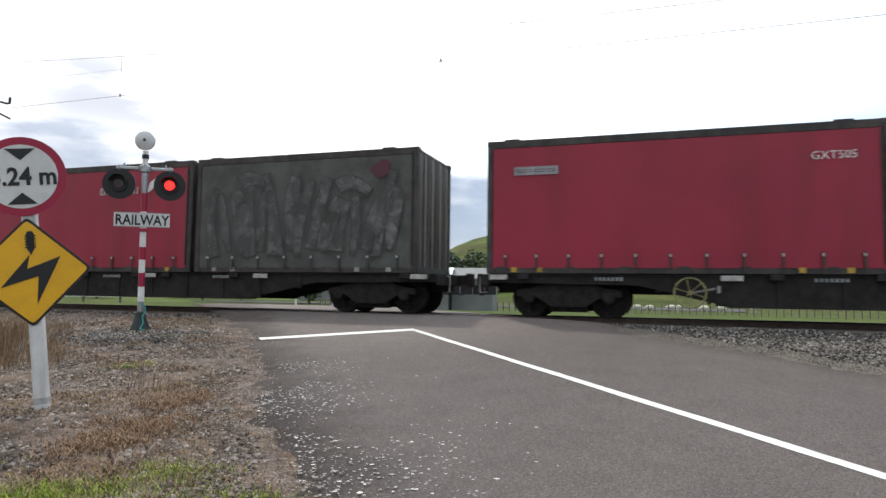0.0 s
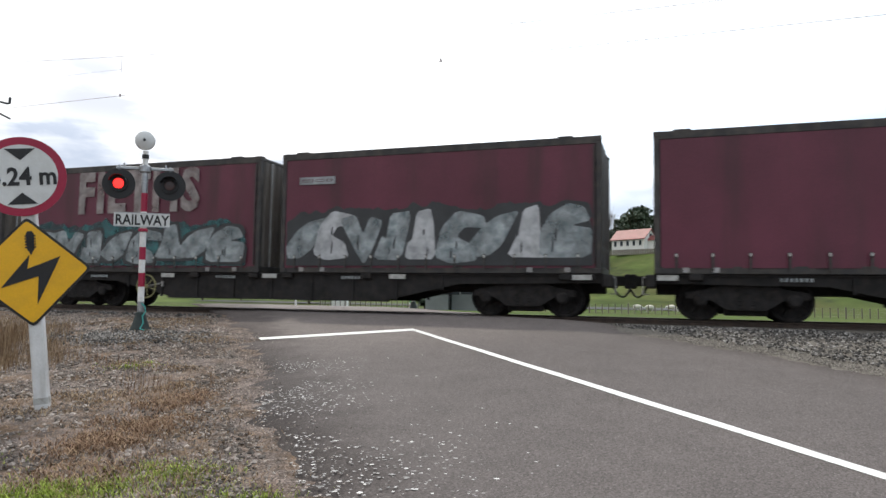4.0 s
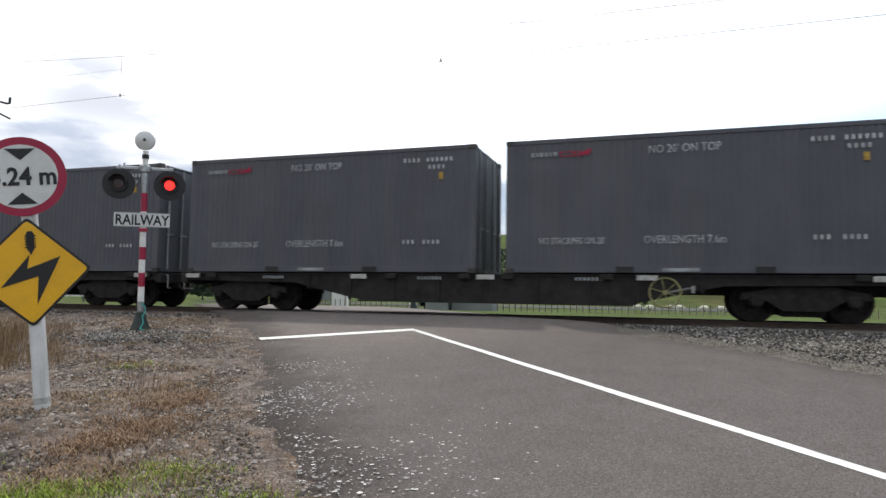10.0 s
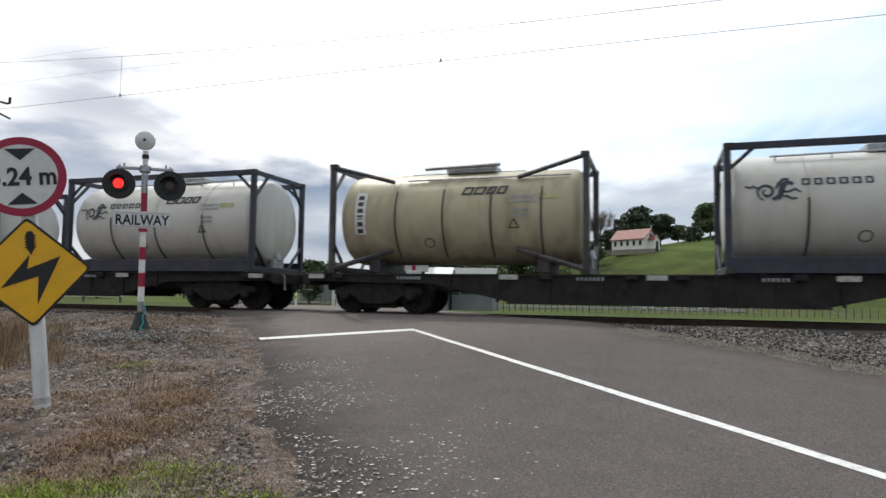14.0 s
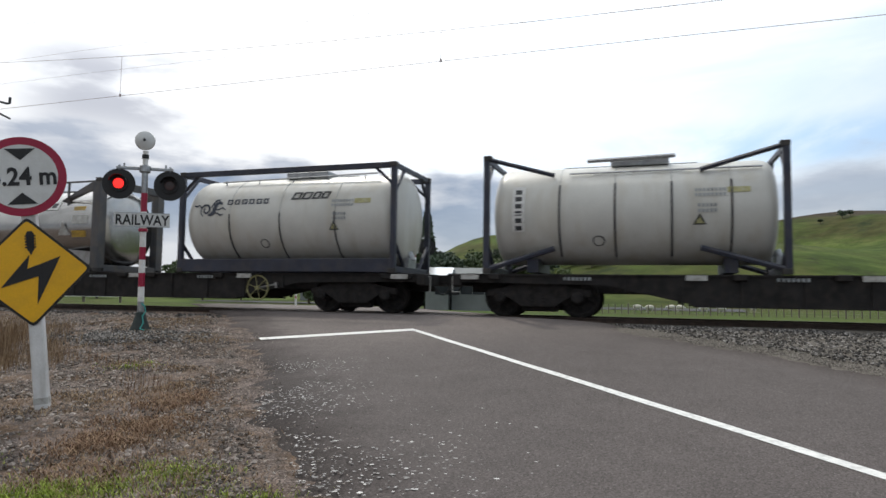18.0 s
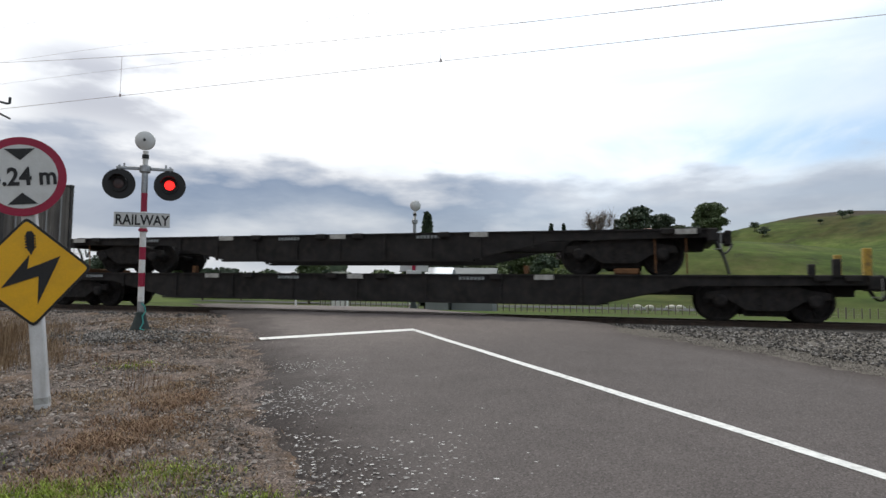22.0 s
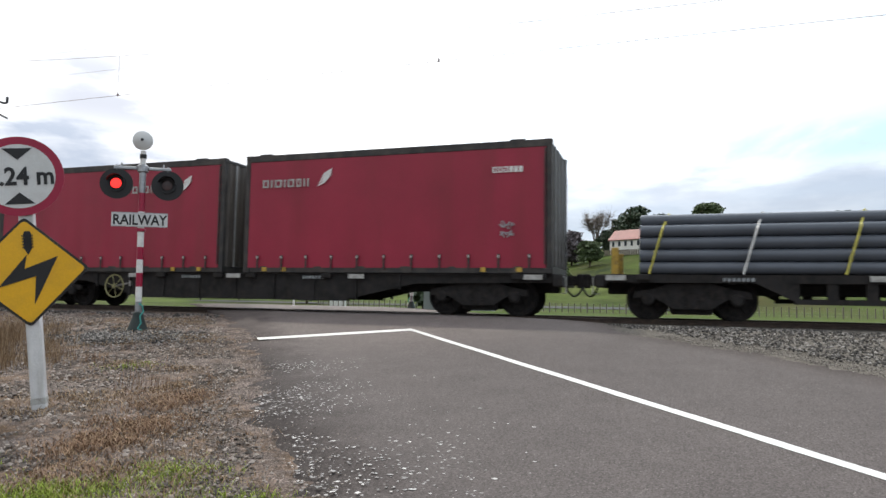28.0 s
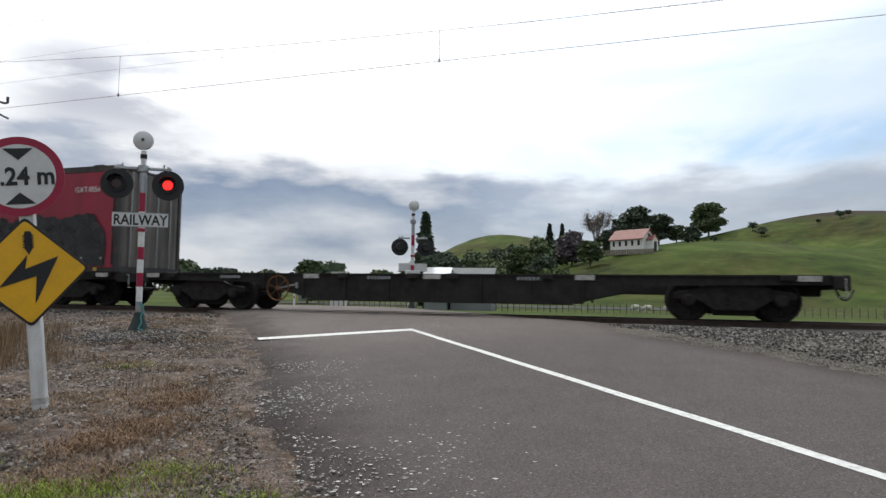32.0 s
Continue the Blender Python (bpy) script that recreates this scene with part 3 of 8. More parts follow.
    bw = t.nodes.new("ShaderNodeRGBToBW")
    L(rough, bw.inputs[0])
    past = mixc(bw.outputs[0], past, brown)
    mp = t.nodes.new("ShaderNodeMapping")       # sheep tracks along the slope
    mp.inputs["Scale"].default_value = (0.018, 0.018, 0.75)
    trk = t.nodes.new("ShaderNodeTexNoise")
    trk.inputs["Scale"].default_value, trk.inputs["Detail"].default_value, trk.inputs["Distortion"].default_value = 1.0, 7, 0.6
    L(tc.outputs["Object"], mp.inputs[0]), L(mp.outputs[0], trk.inputs["Vector"])
    worn = ramp(noise_at(0.3, 6), (0.3, (0.018, 0.027, 0.006)), (0.7, (0.052, 0.052, 0.020)))
    past = mixc(rng(trk.outputs["Fac"], 0.57, 0.70), past, worn)
    sp = t.nodes.new("ShaderNodeSeparateXYZ")
    L(tc.outputs["Object"], sp.inputs[0])
    scrub = ramp(noise_at(0.11, 8, 0.7), (0.4, (0.020, 0.030, 0.010)), (0.6, (0.055, 0.062, 0.022)))
    past = mixc(rng(noise_at(0.045, 8, 0.75), 0.54, 0.60), past, scrub)      # darker clumps of rushes
    bracken = ramp(noise_at(0.25, 6), (0.3, (0.030, 0.024, 0.017)), (0.7, (0.062, 0.050, 0.034)))
    lift, mixed = t.nodes.new("ShaderNodeMath"), t.nodes.new("ShaderNodeMath")
    lift.operation, mixed.operation = "MULTIPLY_ADD", "ADD"
    lift.inputs[1].default_value, lift.inputs[2].default_value = 14.0, -7.0
    L(noise_at(0.03, 6), lift.inputs[0]), L(lift.outputs[0], mixed.inputs[0]), L(sp.outputs[2], mixed.inputs[1])
    past = mixc(rng(mixed.outputs[0], 33.5, 36.5), past, bracken)             # brown bracken on the hilltop
    L(mixc(rng(sp.outputs[1], 17.5, 21.0), verge, past), b.inputs["Base Color"])
    bp = t.nodes.new("ShaderNodeBump")
    bp.inputs["Strength"].default_value, bp.inputs["Distance"].default_value = 0.6, 0.03
    L(noise_at(45, 4), bp.inputs["Height"]), L(bp.outputs[0], b.inputs["Normal"])
    return m


def stone_material(name, c0, c1, c2):
    m = bpy.data.materials.new(name)
    m.use_nodes = True
    t, L = m.node_tree, m.node_tree.links.new
    b = t.nodes["Principled BSDF"]
    b.inputs["Roughness"].default_value = 0.85
    b.inputs["Specular IOR Level"].default_value = 0.2
    g = t.nodes.new("ShaderNodeNewGeometry")
    r = t.nodes.new("ShaderNodeValToRGB")
    r.color_ramp.elements.new(0.5)
    for e, (p, c) in zip(r.color_ramp.elements, ((0, c0), (0.55, c1), (1, c2))):
        e.position, e.color = p, (*c, 1)
    L(g.outputs["Random Per Island"], r.inputs[0]), L(r.outputs[0], b.inputs["Base Color"])
    return m


M["ground"] = ground_material()
M["stone"] = stone_material("stone", (0.046, 0.040, 0.036), (0.138, 0.117, 0.103), (0.37, 0.325, 0.29))
# dirty ballast by the rails, toned below the spill partly for the train's shade
M["ballast"] = stone_material("ballast", (0.018, 0.017, 0.016), (0.060, 0.056, 0.053), (0.21, 0.198, 0.186))
M["spill"] = stone_material("spill", (0.020, 0.019, 0.018), (0.078, 0.072, 0.067), (0.32, 0.30, 0.28))
M["grit"] = stone_material("grit", (0.06, 0.053, 0.046), (0.135, 0.121, 0.108), (0.27, 0.25, 0.225))
M["chip"] = stone_material("chip", (0.15, 0.145, 0.14), (0.33, 0.32, 0.315), (0.60, 0.59, 0.575))
M["dry_blade"] = stone_material("dry_blade", (0.11, 0.068, 0.038), (0.22, 0.145, 0.085), (0.36, 0.27, 0.17))
M["green_blade"] = stone_material("green_blade", (0.12, 0.16, 0.02), (0.23, 0.30, 0.045), (0.36, 0.42, 0.09))
M["rust_blade"] = stone_material("rust_blade", (0.115, 0.066, 0.040), (0.22, 0.135, 0.085), (0.33, 0.23, 0.15))



def asphalt():
    """Chip seal: stones of mixed tone in dark binder, worn paler along the wheel tracks."""
    m = bpy.data.materials.new("asphalt")
    m.use_nodes = True
    t, L = m.node_tree, m.node_tree.links.new
    b = t.nodes["Principled BSDF"]
    tc = t.nodes.new("ShaderNodeTexCoord")
    vor = t.nodes.new("ShaderNodeTexVoronoi")
    vor.inputs["Scale"].default_value = 95.0
    L(tc.outputs["Object"], vor.inputs["Vector"])
    bw = t.nodes.new("ShaderNodeRGBToBW")
    L(vor.outputs["Color"], bw.inputs[0])
    r = t.nodes.new("ShaderNodeValToRGB")
    r.color_ramp.elements.new(0.5), r.color_ramp.elements.new(0.84)
    for k, (p, c) in enumerate(((0.1, (0.060, 0.052, 0.050)), (0.5, (0.097, 0.085, 0.081)), (0.86, (0.132, 0.116, 0.111)), (1.0, (0.23, 0.206, 0.197)))):
        r.color_ramp.elements[k].position, r.color_ramp.elements[k].color = p, (*c, 1)
    L(bw.outputs[0], r.inputs[0])
    mp = t.nodes.new("ShaderNodeMapping")
    mp.inputs["Rotation"].default_value = (0, 0, radians(-41.6))
    mp.inputs["Scale"].default_value = (1.0, 0.12, 1.0)
    L(tc.outputs["Object"], mp.inputs[0])
    worn, blot = t.nodes.new("ShaderNodeTexNoise"), t.nodes.new("ShaderNodeTexNoise")
    worn.inputs["Scale"].default_value, worn.inputs["Detail"].default_value = 0.9, 4
    blot.inputs["Scale"].default_value, blot.inputs["Detail"].default_value = 2.2, 8
    L(mp.outputs[0], worn.inputs["Vector"]), L(tc.outputs["Object"], blot.inputs["Vector"])
    out = r.outputs[0]
    for n, lo, hi in ((worn, 0.93, 1.07), (blot, 0.93, 1.07)):
        k = t.nodes.new("ShaderNodeMapRange")
        for i, v in enumerate((0.3, 0.7, lo, hi)):
            k.inputs[i + 1].default_value = v
        L(n.outputs["Fac"], k.inputs[0])
        x = t.nodes.new("ShaderNodeMix")
        x.data_type, x.blend_type = "RGBA", "MULTIPLY"
        x.inputs[0].default_value = 1.0
        L(out, x.inputs[6]), L(k.outputs[0], x.inputs[7])
        out = x.outputs[2]

    def along(vx, vy, less):
        d, o = t.nodes.new("ShaderNodeVectorMath"), t.nodes.new("ShaderNodeMath")
        d.operation, o.operation = "DOT_PRODUCT", "SUBTRACT"
        d.inputs[1].default_value = (vx, vy, 0)
        o.inputs[1].default_value = less
        L(tc.outputs["Object"], d.inputs[0]), L(d.outputs["Value"], o.inputs[0])
        return o.outputs[0]

    def tint(fac_in, lo, hi, c0, c1):
        k = t.nodes.new("ShaderNodeMapRange")
        k.interpolation_type = "SMOOTHSTEP"
        k.inputs[1].default_value, k.inputs[2].default_value = lo, hi
        L(fac_in, k.inputs[0])
        q, x = t.nodes.new("ShaderNodeMix"), t.nodes.new("ShaderNodeMix")
        q.data_type = x.data_type = "RGBA"
        x.blend_type = "MULTIPLY"
        x.inputs[0].default_value = 1.0
        q.inputs[6].default_value, q.inputs[7].default_value = (*c0, 1), (*c1, 1)
        L(k.outputs[0], q.inputs[0]), L(out, x.inputs[6]), L(q.outputs[2], x.inputs[7])
        return x.outputs[2]

    # bare dark binder along the crumbling left edge; towards the rails pale dust, brightened further to offset the
    # train's shadow
    ragged = t.nodes.new("ShaderNodeMath")
    ragged.operation = "MULTIPLY_ADD"
    ragged.inputs[1].default_value = 1.3
    L(blot.outputs["Fac"], ragged.inputs[0]), L(along(NX - 0.085 * RX, NY - 0.085 * RY, 1.178 + 0.65 - 0.085 * 11.17), ragged.inputs[2])
    out = tint(ragged.outputs[0], 0.35, 1.25, (0.60, 0.585, 0.585), (1.0, 1.0, 1.0))
    out = tint(along(RX, RY, 11.17), -3.4, 0.6, (0.88, 0.87, 0.875), (1.36, 1.335, 1.325))
    L(out, b.inputs["Base Color"])
    b.inputs["Roughness"].default_value = 0.9
    b.inputs["Specular IOR Level"].default_value = 0.2
    bp = t.nodes.new("ShaderNodeBump")
    bp.inputs["Strength"].default_value, bp.inputs["Distance"].default_value = 0.45, 0.006
    bp.invert = True
    L(vor.outputs["Distance"], bp.inputs["Height"]), L(bp.outputs[0], b.inputs["Normal"])
    return m


M["asphalt"] = asphalt()
M["bed"] = mat("bed", (0.062, 0.056, 0.050), rough=0.95, var=0.45, scale=20, bump=0.8, bscale=45, spec=0.1)
M["lane"] = mat("lane", (0.085, 0.085, 0.09), rough=0.95, var=0.2, scale=0.2, spec=0.05)


def build_land():
    # one sheet to the horizon: fine near the camera, coarse far off
    def axis(lo, hi, fine_lo, fine_hi, step):
        a = list(np.arange(fine_lo, fine_hi, step))
        up, d = fine_hi, step
        while up < hi:
            a.append(up)
            d = min(d * 1.12, 120)
            up += d
        dn, d = fine_lo - step, step
        while dn > lo:
            a.insert(0, dn)
            d = min(d * 1.12, 120)
            dn -= d
        return np.array(a)
    xs, ys = axis(-3500, 3500, -14, 8, 0.22), axis(-600, 4200, -2, 22, 0.22)
    X, Y = np.meshgrid(xs, ys)
    Z = land(X, Y)
    d = np.hypot(X, Y)
    rng = np.random.default_rng(5)
    bumps = rng.normal(0, 1, X.shape)
    soft = (bumps + np.roll(bumps, 1, 0) + np.roll(bumps, 1, 1) + np.roll(bumps, (1, 1), (0, 1))) / 4
    Z = Z + np.where((d < 25) & (Y < 12.4), 0.022 * soft, 0)
    # rolling ground on the hills
    Z = Z + np.where(Y > 110, 0.9 * np.sin(X * 0.06 + 0.8 * np.sin(Y * 0.043)) * np.sin(Y * 0.05 + 1) * smooth01((Y - 110) / 80), 0)
    # the road's bed lies below its surface
    s, w = (X + 4.26) * RX + (Y - 11.16) * RY, (X + 4.26) * NX + (Y - 11.16) * NY
    on = (w > edge_left(s) + 0.25) & (w < edge_right(s) - 0.25) & (np.abs(s) < 70)
    Z = np.where(on, np.minimum(Z, road_z(X, Y) - 0.06), Z)
    ny, nx = X.shape
    verts = np.stack([X, Y, Z], -1).reshape(-1, 3).tolist()
    i = np.arange(ny * nx).reshape(ny, nx)
    faces = np.stack([i[:-1, :-1], i[:-1, 1:], i[1:, 1:], i[1:, :-1]], -1).reshape(-1, 4).tolist()
    g = sheet("ground", verts, faces, M["ground"], "gravel verge with dry grass, green pasture and hills beyond", "structure")
    g.data.polygons.foreach_set("use_smooth", [True] * len(g.data.polygons))


def build_road():
    verts, faces = [], []
    ss = np.concatenate([np.arange(-22, 12, 0.35), np.arange(12, 62, 2.0)])
    for s in ss:
        a, b = float(edge_left(s)), float(edge_right(s))
        for k in range(9):
            w = a + (b - a) * k / 8
            x, y = on_road(s, w)
            z = float(road_z(x, y)) + 0.012 - 0.03 * (abs(k - 4) == 4)
            verts.append((x, y, z))
    n = len(ss)
    for i in range(n - 1):
        for k in range(8):
            a = i * 9 + k
            faces.append((a, a + 1, a + 10, a + 9))
    m = len(verts)
    verts += [(x, y, z - 0.12) for x, y, z in verts]
    for i in range(n - 1):
        for k in (0, 8):
            a = i * 9 + k
            faces.append((a, a + 9, a + 9 + m, a + m))
    road = sheet("road", verts, faces, M["asphalt"], "worn grey chip-seal road over the level crossing", "structure")
    road.data.polygons.foreach_set("use_smooth", [True] * len(road.data.polygons))

    def strip(name, pts, half, label):
        bm = bmesh.new()
        rows = []
        rr = random.Random(7)
        for i, (x, y) in enumerate(pts):
            j = min(i, len(pts) - 2)
            d = Vector((pts[j + 1][0] - pts[j][0], pts[j + 1][1] - pts[j][1])).normalized()
            h = half * (1 + rr.uniform(-0.05, 0.05))
            rows.append([bm.verts.new((x - d.y * h * k, y + d.x * h * k, float(road_z(x - d.y * h * k, y + d.x * h * k)) + 0.017)) for k in (-1, 1)])
        for a, b in zip(rows, rows[1:]):
            bm.faces.new((a[0], b[0], b[1], a[1]))
        single(name, bm, M["line"], label, "road marking", "", "structure")
    strip("centre_line", [on_road(-s * 0.35, 0.004 * math.sin(s)) for s in range(0, 46)], 0.06, "white painted centre line on the road")
    strip("stop_line", [on_road(-0.02, w) for w in np.linspace(0.06, -2.72, 12)], 0.15, "white painted stop line before the crossing")


def stones(name, count, spread, size, material, label, seed, flat=0.7, parent=None):
    """Loose stones: squashed, skewed octahedra sunk a little into what they lie on."""
    rr = random.Random(seed)
    verts, faces = [], []
    for _ in range(count):
        p = spread(rr)
        if p is None:
            continue
        x, y, z = p
        r = size * rr.uniform(0.5, 1.35)
        a = rr.uniform(0, 6.3)
        c, s = math.cos(a), math.sin(a)
        k = len(verts)
        for dx, dy, dz in ((1, 0, 0.1), (0, 0.8, -0.1), (-0.9, 0.1, 0.15), (0.1, -0.75, 0), (0.2, 0.1, 0.8), (0, 0, -0.6)):
            dx, dy, dz = dx * r * rr.uniform(0.75, 1.2), dy * r * rr.uniform(0.75, 1.2), dz * r * flat
            verts.append((x + dx * c - dy * s, y + dx * s + dy * c, z + dz + r * flat * 0.25))
        faces += [(k, k + 1, k + 4), (k + 1, k + 2, k + 4), (k + 2, k + 3, k + 4), (k + 3, k, k + 4),
                  (k + 1, k, k + 5), (k + 2, k + 1, k + 5), (k + 3, k + 2, k + 5), (k, k + 3, k + 5)]
    return sheet(name, verts, faces, material, label, "stuff", "", parent)


def blades(name, tufts, material, label, height, per, seed, lean=0.6):
    rr = random.Random(seed)
    verts, faces = [], []
    for x, y, k in tufts:
        z = float(land(x, y))
        for _ in range(int(per * k)):
            a, r = rr.uniform(0, 6.3), abs(rr.gauss(0, 0.2))
            bx, by = x + r * math.cos(a), y + r * math.sin(a)
            h = height * rr.uniform(0.4, 1.2)
            a2 = rr.uniform(0, 6.3)
            lx, ly = h * lean * rr.uniform(0.1, 1) * math.cos(a2), h * lean * rr.uniform(0.1, 1) * math.sin(a2)
            w = 0.0022 + 0.002 * rr.random()
            px, py = -math.sin(a2) * w, math.cos(a2) * w
            n = len(verts)
            verts += [(bx - px, by - py, z - 0.01), (bx + px, by + py, z - 0.01), (bx + lx * .5 + px * .7, by + ly * .5 + py * .7, z + h * .6),
                      (bx + lx * .5 - px * .7, by + ly * .5 - py * .7, z + h * .6), (bx + lx, by + ly, z + h * .9)]
            faces += [(n, n + 1, n + 2, n + 3), (n + 3, n + 2, n + 4)]
    return sheet(name, verts, faces, material, label, "stuff")


def build_verge():
    def side(x, y):
        return (x + 4.26) * NX + (y - 11.16) * NY, (x + 4.26) * RX + (y - 11.16) * RY

    def verge(rr):
        y = 1.5 + 10.8 * rr.random() ** 1.3
        x = -y * 0.95 - rr.uniform(-2.2, 7)
        w, s = side(x, y)
        if w > edge_left(s) - 0.12 or x < -15:
            return None
        return x, y, float(land(x, y))
    stones("pebbles", 6000, verge, 0.030, M["stone"], "coarse grey pebbles on the verge", 33)
    stones("gravel", 44000, verge, 0.018, M["stone"], "loose grey gravel on the verge", 3)

    def edge(rr):
        s = rr.uniform(-13, 1)
        w = float(edge_left(s)) + abs(rr.gauss(0, 0.28)) * rr.choice((-1, -1, 1)) - rr.uniform(0.0, .45)
        x, y = on_road(s, w)
        return x, y, float(road_z(x, y)) + 0.012
    stones("edge_gravel", 8000, edge, 0.012, M["stone"], "fine gravel along the edge of the seal", 4)

    def chips(rr):
        s = rr.uniform(-11.5, -2.5)
        w = float(edge_left(s)) + 0.10 + abs(rr.gauss(0, 0.62))
        x, y = on_road(s + rr.gauss(0, .1), w)
        if noise.noise((x * 1.1, y * 1.1, 0)) < -0.15 + 0.6 * (rr.random() - .5):
            return None
        return x, y, float(road_z(x, y)) + 0.012
    stones("loose_chips", 2600, chips, 0.0125, M["chip"], "pale loose stone chips scattered on the seal", 6, flat=0.3)
    stones("loose_chips", 800, chips, 0.020, M["chip"], "pale flat stone chips lying on the seal", 66, flat=0.12)

    def right(rr):
        s = rr.uniform(-14, 3)
        w = float(edge_right(s)) + rr.uniform(-0.25, 2.6) * rr.random()
        x, y = on_road(s, w)
        return (x, y, float(land(x, y))) if y < 13 else None
    stones("shoulder_gravel", 14000, right, 0.013, M["grit"], "sandy grit shoulder of the road", 8)
    rr = random.Random(11)
    dry, green = [], []
    for _ in range(2600):
        y = 1.8 + 10 * rr.random() ** 1.2
        x = -y * 0.95 - rr.uniform(-2.0, 6)
        w, s = side(x, y)
        if w > edge_left(s) - 0.1:
            continue
        n = noise.noise((x * 0.7, y * 0.7, 2.0))
        far_left = x < -1.12 * y - 0.9
        if n + 0.5 * noise.noise((x * 2.3, y * 2.3, 5.0)) > 0.12 or (far_left and rr.random() < 0.6):
            dry.append((x, y, 1.8 if far_left and n > 0 else 1.0))
        elif n < -0.24 and y < 4.0:
            green.append((x, y, 1.0))
    rust = []
    for _ in range(800):        # reddish mat of dead grass, a band along the verge
        y = rr.uniform(3.0, 6.2)
        x = -4.05 - 0.03 * y + 0.2 * math.sin(y * 2.1) + rr.gauss(0, 0.26)
        if side(x, y)[0] < edge_left(side(x, y)[1]) - 0.3 and noise.noise((x * 1.9, y * 1.9, 7.0)) > 0.06:
            rust.append((x, y, 1.0))
    blades("rust_grass", rust, M["rust_blade"], "reddish brown mat of dead grass", 0.04, 46, 15, 2.4)
    for cx, cy, r, n in ((-3.52, 3.08, 0.17, 34), (-3.2, 2.85, 0.3, 26), (-3.08, 3.58, 0.13, 14), (-2.15, 3.4, 0.13, 8), (-6.4, 6.9, 0.2, 4), (-2.75, 3.2, 0.3, 6)):
        for _ in range(n):
            x, y = cx + rr.gauss(0, r), cy + rr.gauss(0, r * 0.8)
            if side(x, y)[0] < edge_left(side(x, y)[1]) - 0.1:
                green.append((x, y, 1.0))
    blades("dry_grass", dry, M["dry_blade"], "short matted brown grass on the verge", 0.040, 42, 12, 2.2)
    blades("green_grass", green, M["green_blade"], "short yellow-green grass on the verge", 0.036, 85, 13, 1.5)
    mid = [(rr.uniform(-13.0, -7.4), rr.uniform(5.6, 10.0), 1.0) for _ in range(520)]
    mid = [p for p in mid if p[0] < -1.09 * p[1] - 0.25 and noise.noise((p[0] * 1.3, p[1] * 1.3, 9.0)) > -0.12]
    blades("tufted_grass", mid, M["dry_blade"], "tufts of dry tan grass at the foot of the bank", 0.20, 26, 16, 0.7)
    stems = [(-5.2 + rr.gauss(0, .22), 5.7 + rr.gauss(0, .2), 1.0) for _ in range(10)] + [(-7.2 + rr.gauss(0, .5), 7.0 + rr.gauss(0, .4), 1.0) for _ in range(12)]
    blades("dead_weeds", stems, M["rust_blade"], "dead reddish weed stalks on the verge", 0.17, 9, 17, 0.35)
    tall = [(rr.uniform(-11.8, -8.4), rr.uniform(6.2, 8.2), 2.2) for _ in range(150)]
    tall = [p for p in tall if p[0] < -1.24 * p[1] - .2]
    blades("tall_dry_grass", tall, M["dry_blade"], "tall dry grass behind the warning signs", 0.55, 12, 14, 0.35)


def build_track():
    # ballast bed, sleepers, rails
    bm = bmesh.new()
    prism(bm, [(-2.6, -0.5), (-1.75, -0.14), (1.75, -0.14), (2.6, -0.5)], "x", -560, 560)
    bed = single("ballast_bed", bm, M["bed"], "grey stone ballast bed of the railway", "", "", "structure")
    bed.location = (0, TRACK_Y, 0)

    def shoulder(rr):
        x = -19 + 30 * rr.random()
        y = rr.uniform(12.2, 17.2)
        w = (x + 4.26) * NX + (y - 11.16) * NY
        s = (x + 4.26) * RX + (y - 11.16) * RY
        if float(edge_left(s)) - .1 < w < float(edge_right(s)) + .1:
            return None
        d = abs(y - TRACK_Y)
        return x, y, -0.15 if d < 1.75 else -0.15 - (d - 1.75) * 0.36 if d < 2.2 else float(land(x, y))
    stones("ballast", 19000, shoulder, 0.038, M["ballast"], "crushed stone ballast beside the rails", 21, 0.85)

    def near(rr):
        s = rr.uniform(-9, 2.5)
        w = float(edge_right(s)) + 0.3 + 0.3 * rr.random() + 2.8 * rr.random() ** 1.3
        x, y = on_road(s, w)
        return (x, y, float(land(x, y)) + 0.01) if y < 13.3 else None
    stones("ballast_spill", 9000, near, 0.026, M["spill"], "crushed stone ballast spilt beside the road", 22, 0.8)

    def round_signal(rr):
        x, y = -8.75 + rr.gauss(0, 0.75), 9.1 + rr.gauss(0, 0.42)
        w, s = (x + 4.26) * NX + (y - 11.16) * NY, (x + 4.26) * RX + (y - 11.16) * RY
        return (x, y, float(land(x, y)) + 0.01) if w < float(edge_left(s)) - 0.5 else None
    stones("ballast_spill", 2600, round_signal, 0.026, M["spill"], "crushed stone ballast spilt round the signal", 23, 0.8)
    prof = [(-0.065, -0.17), (0.065, -0.17), (0.065, -0.155), (0.012, -0.14), (0.012, -0.04), (0.036, -0.03), (0.036, -0.002), (0.03, 0),
            (-0.03, 0), (-0.036, -0.002), (-0.036, -0.03), (-0.012, -0.04), (-0.012, -0.14), (-0.065, -0.155)]
    for side in (-0.57, 0.57):
        bm = bmesh.new()
        prism(bm, prof, "x", -560, 560)
        r = single("rail", bm, M["rail"], "rusty brown steel rail with a worn bright top", "rail", "rails", "structure")
        r.location = (0, TRACK_Y + side, 0)
    bm = bmesh.new()
    prism(bm, [(-1.2, -0.24), (-1.2, -0.155), (1.2, -0.155), (1.2, -0.24)], "x", -0.12, 0.12)
    me = mesh_of("sleeper", bm, M["sleeper"], bevel=0.015)
    for k in range(-50, 50):
        x = k * 0.61
        if -7.5 < x < -0.2:
            continue
        o = new("sleeper", me)
        o.location = (x - 4, TRACK_Y, 0.006)
        tagged(o, "weathered grey sleeper half buried in ballast", "sleeper", "sleepers under the rails", "structure")


build_land()
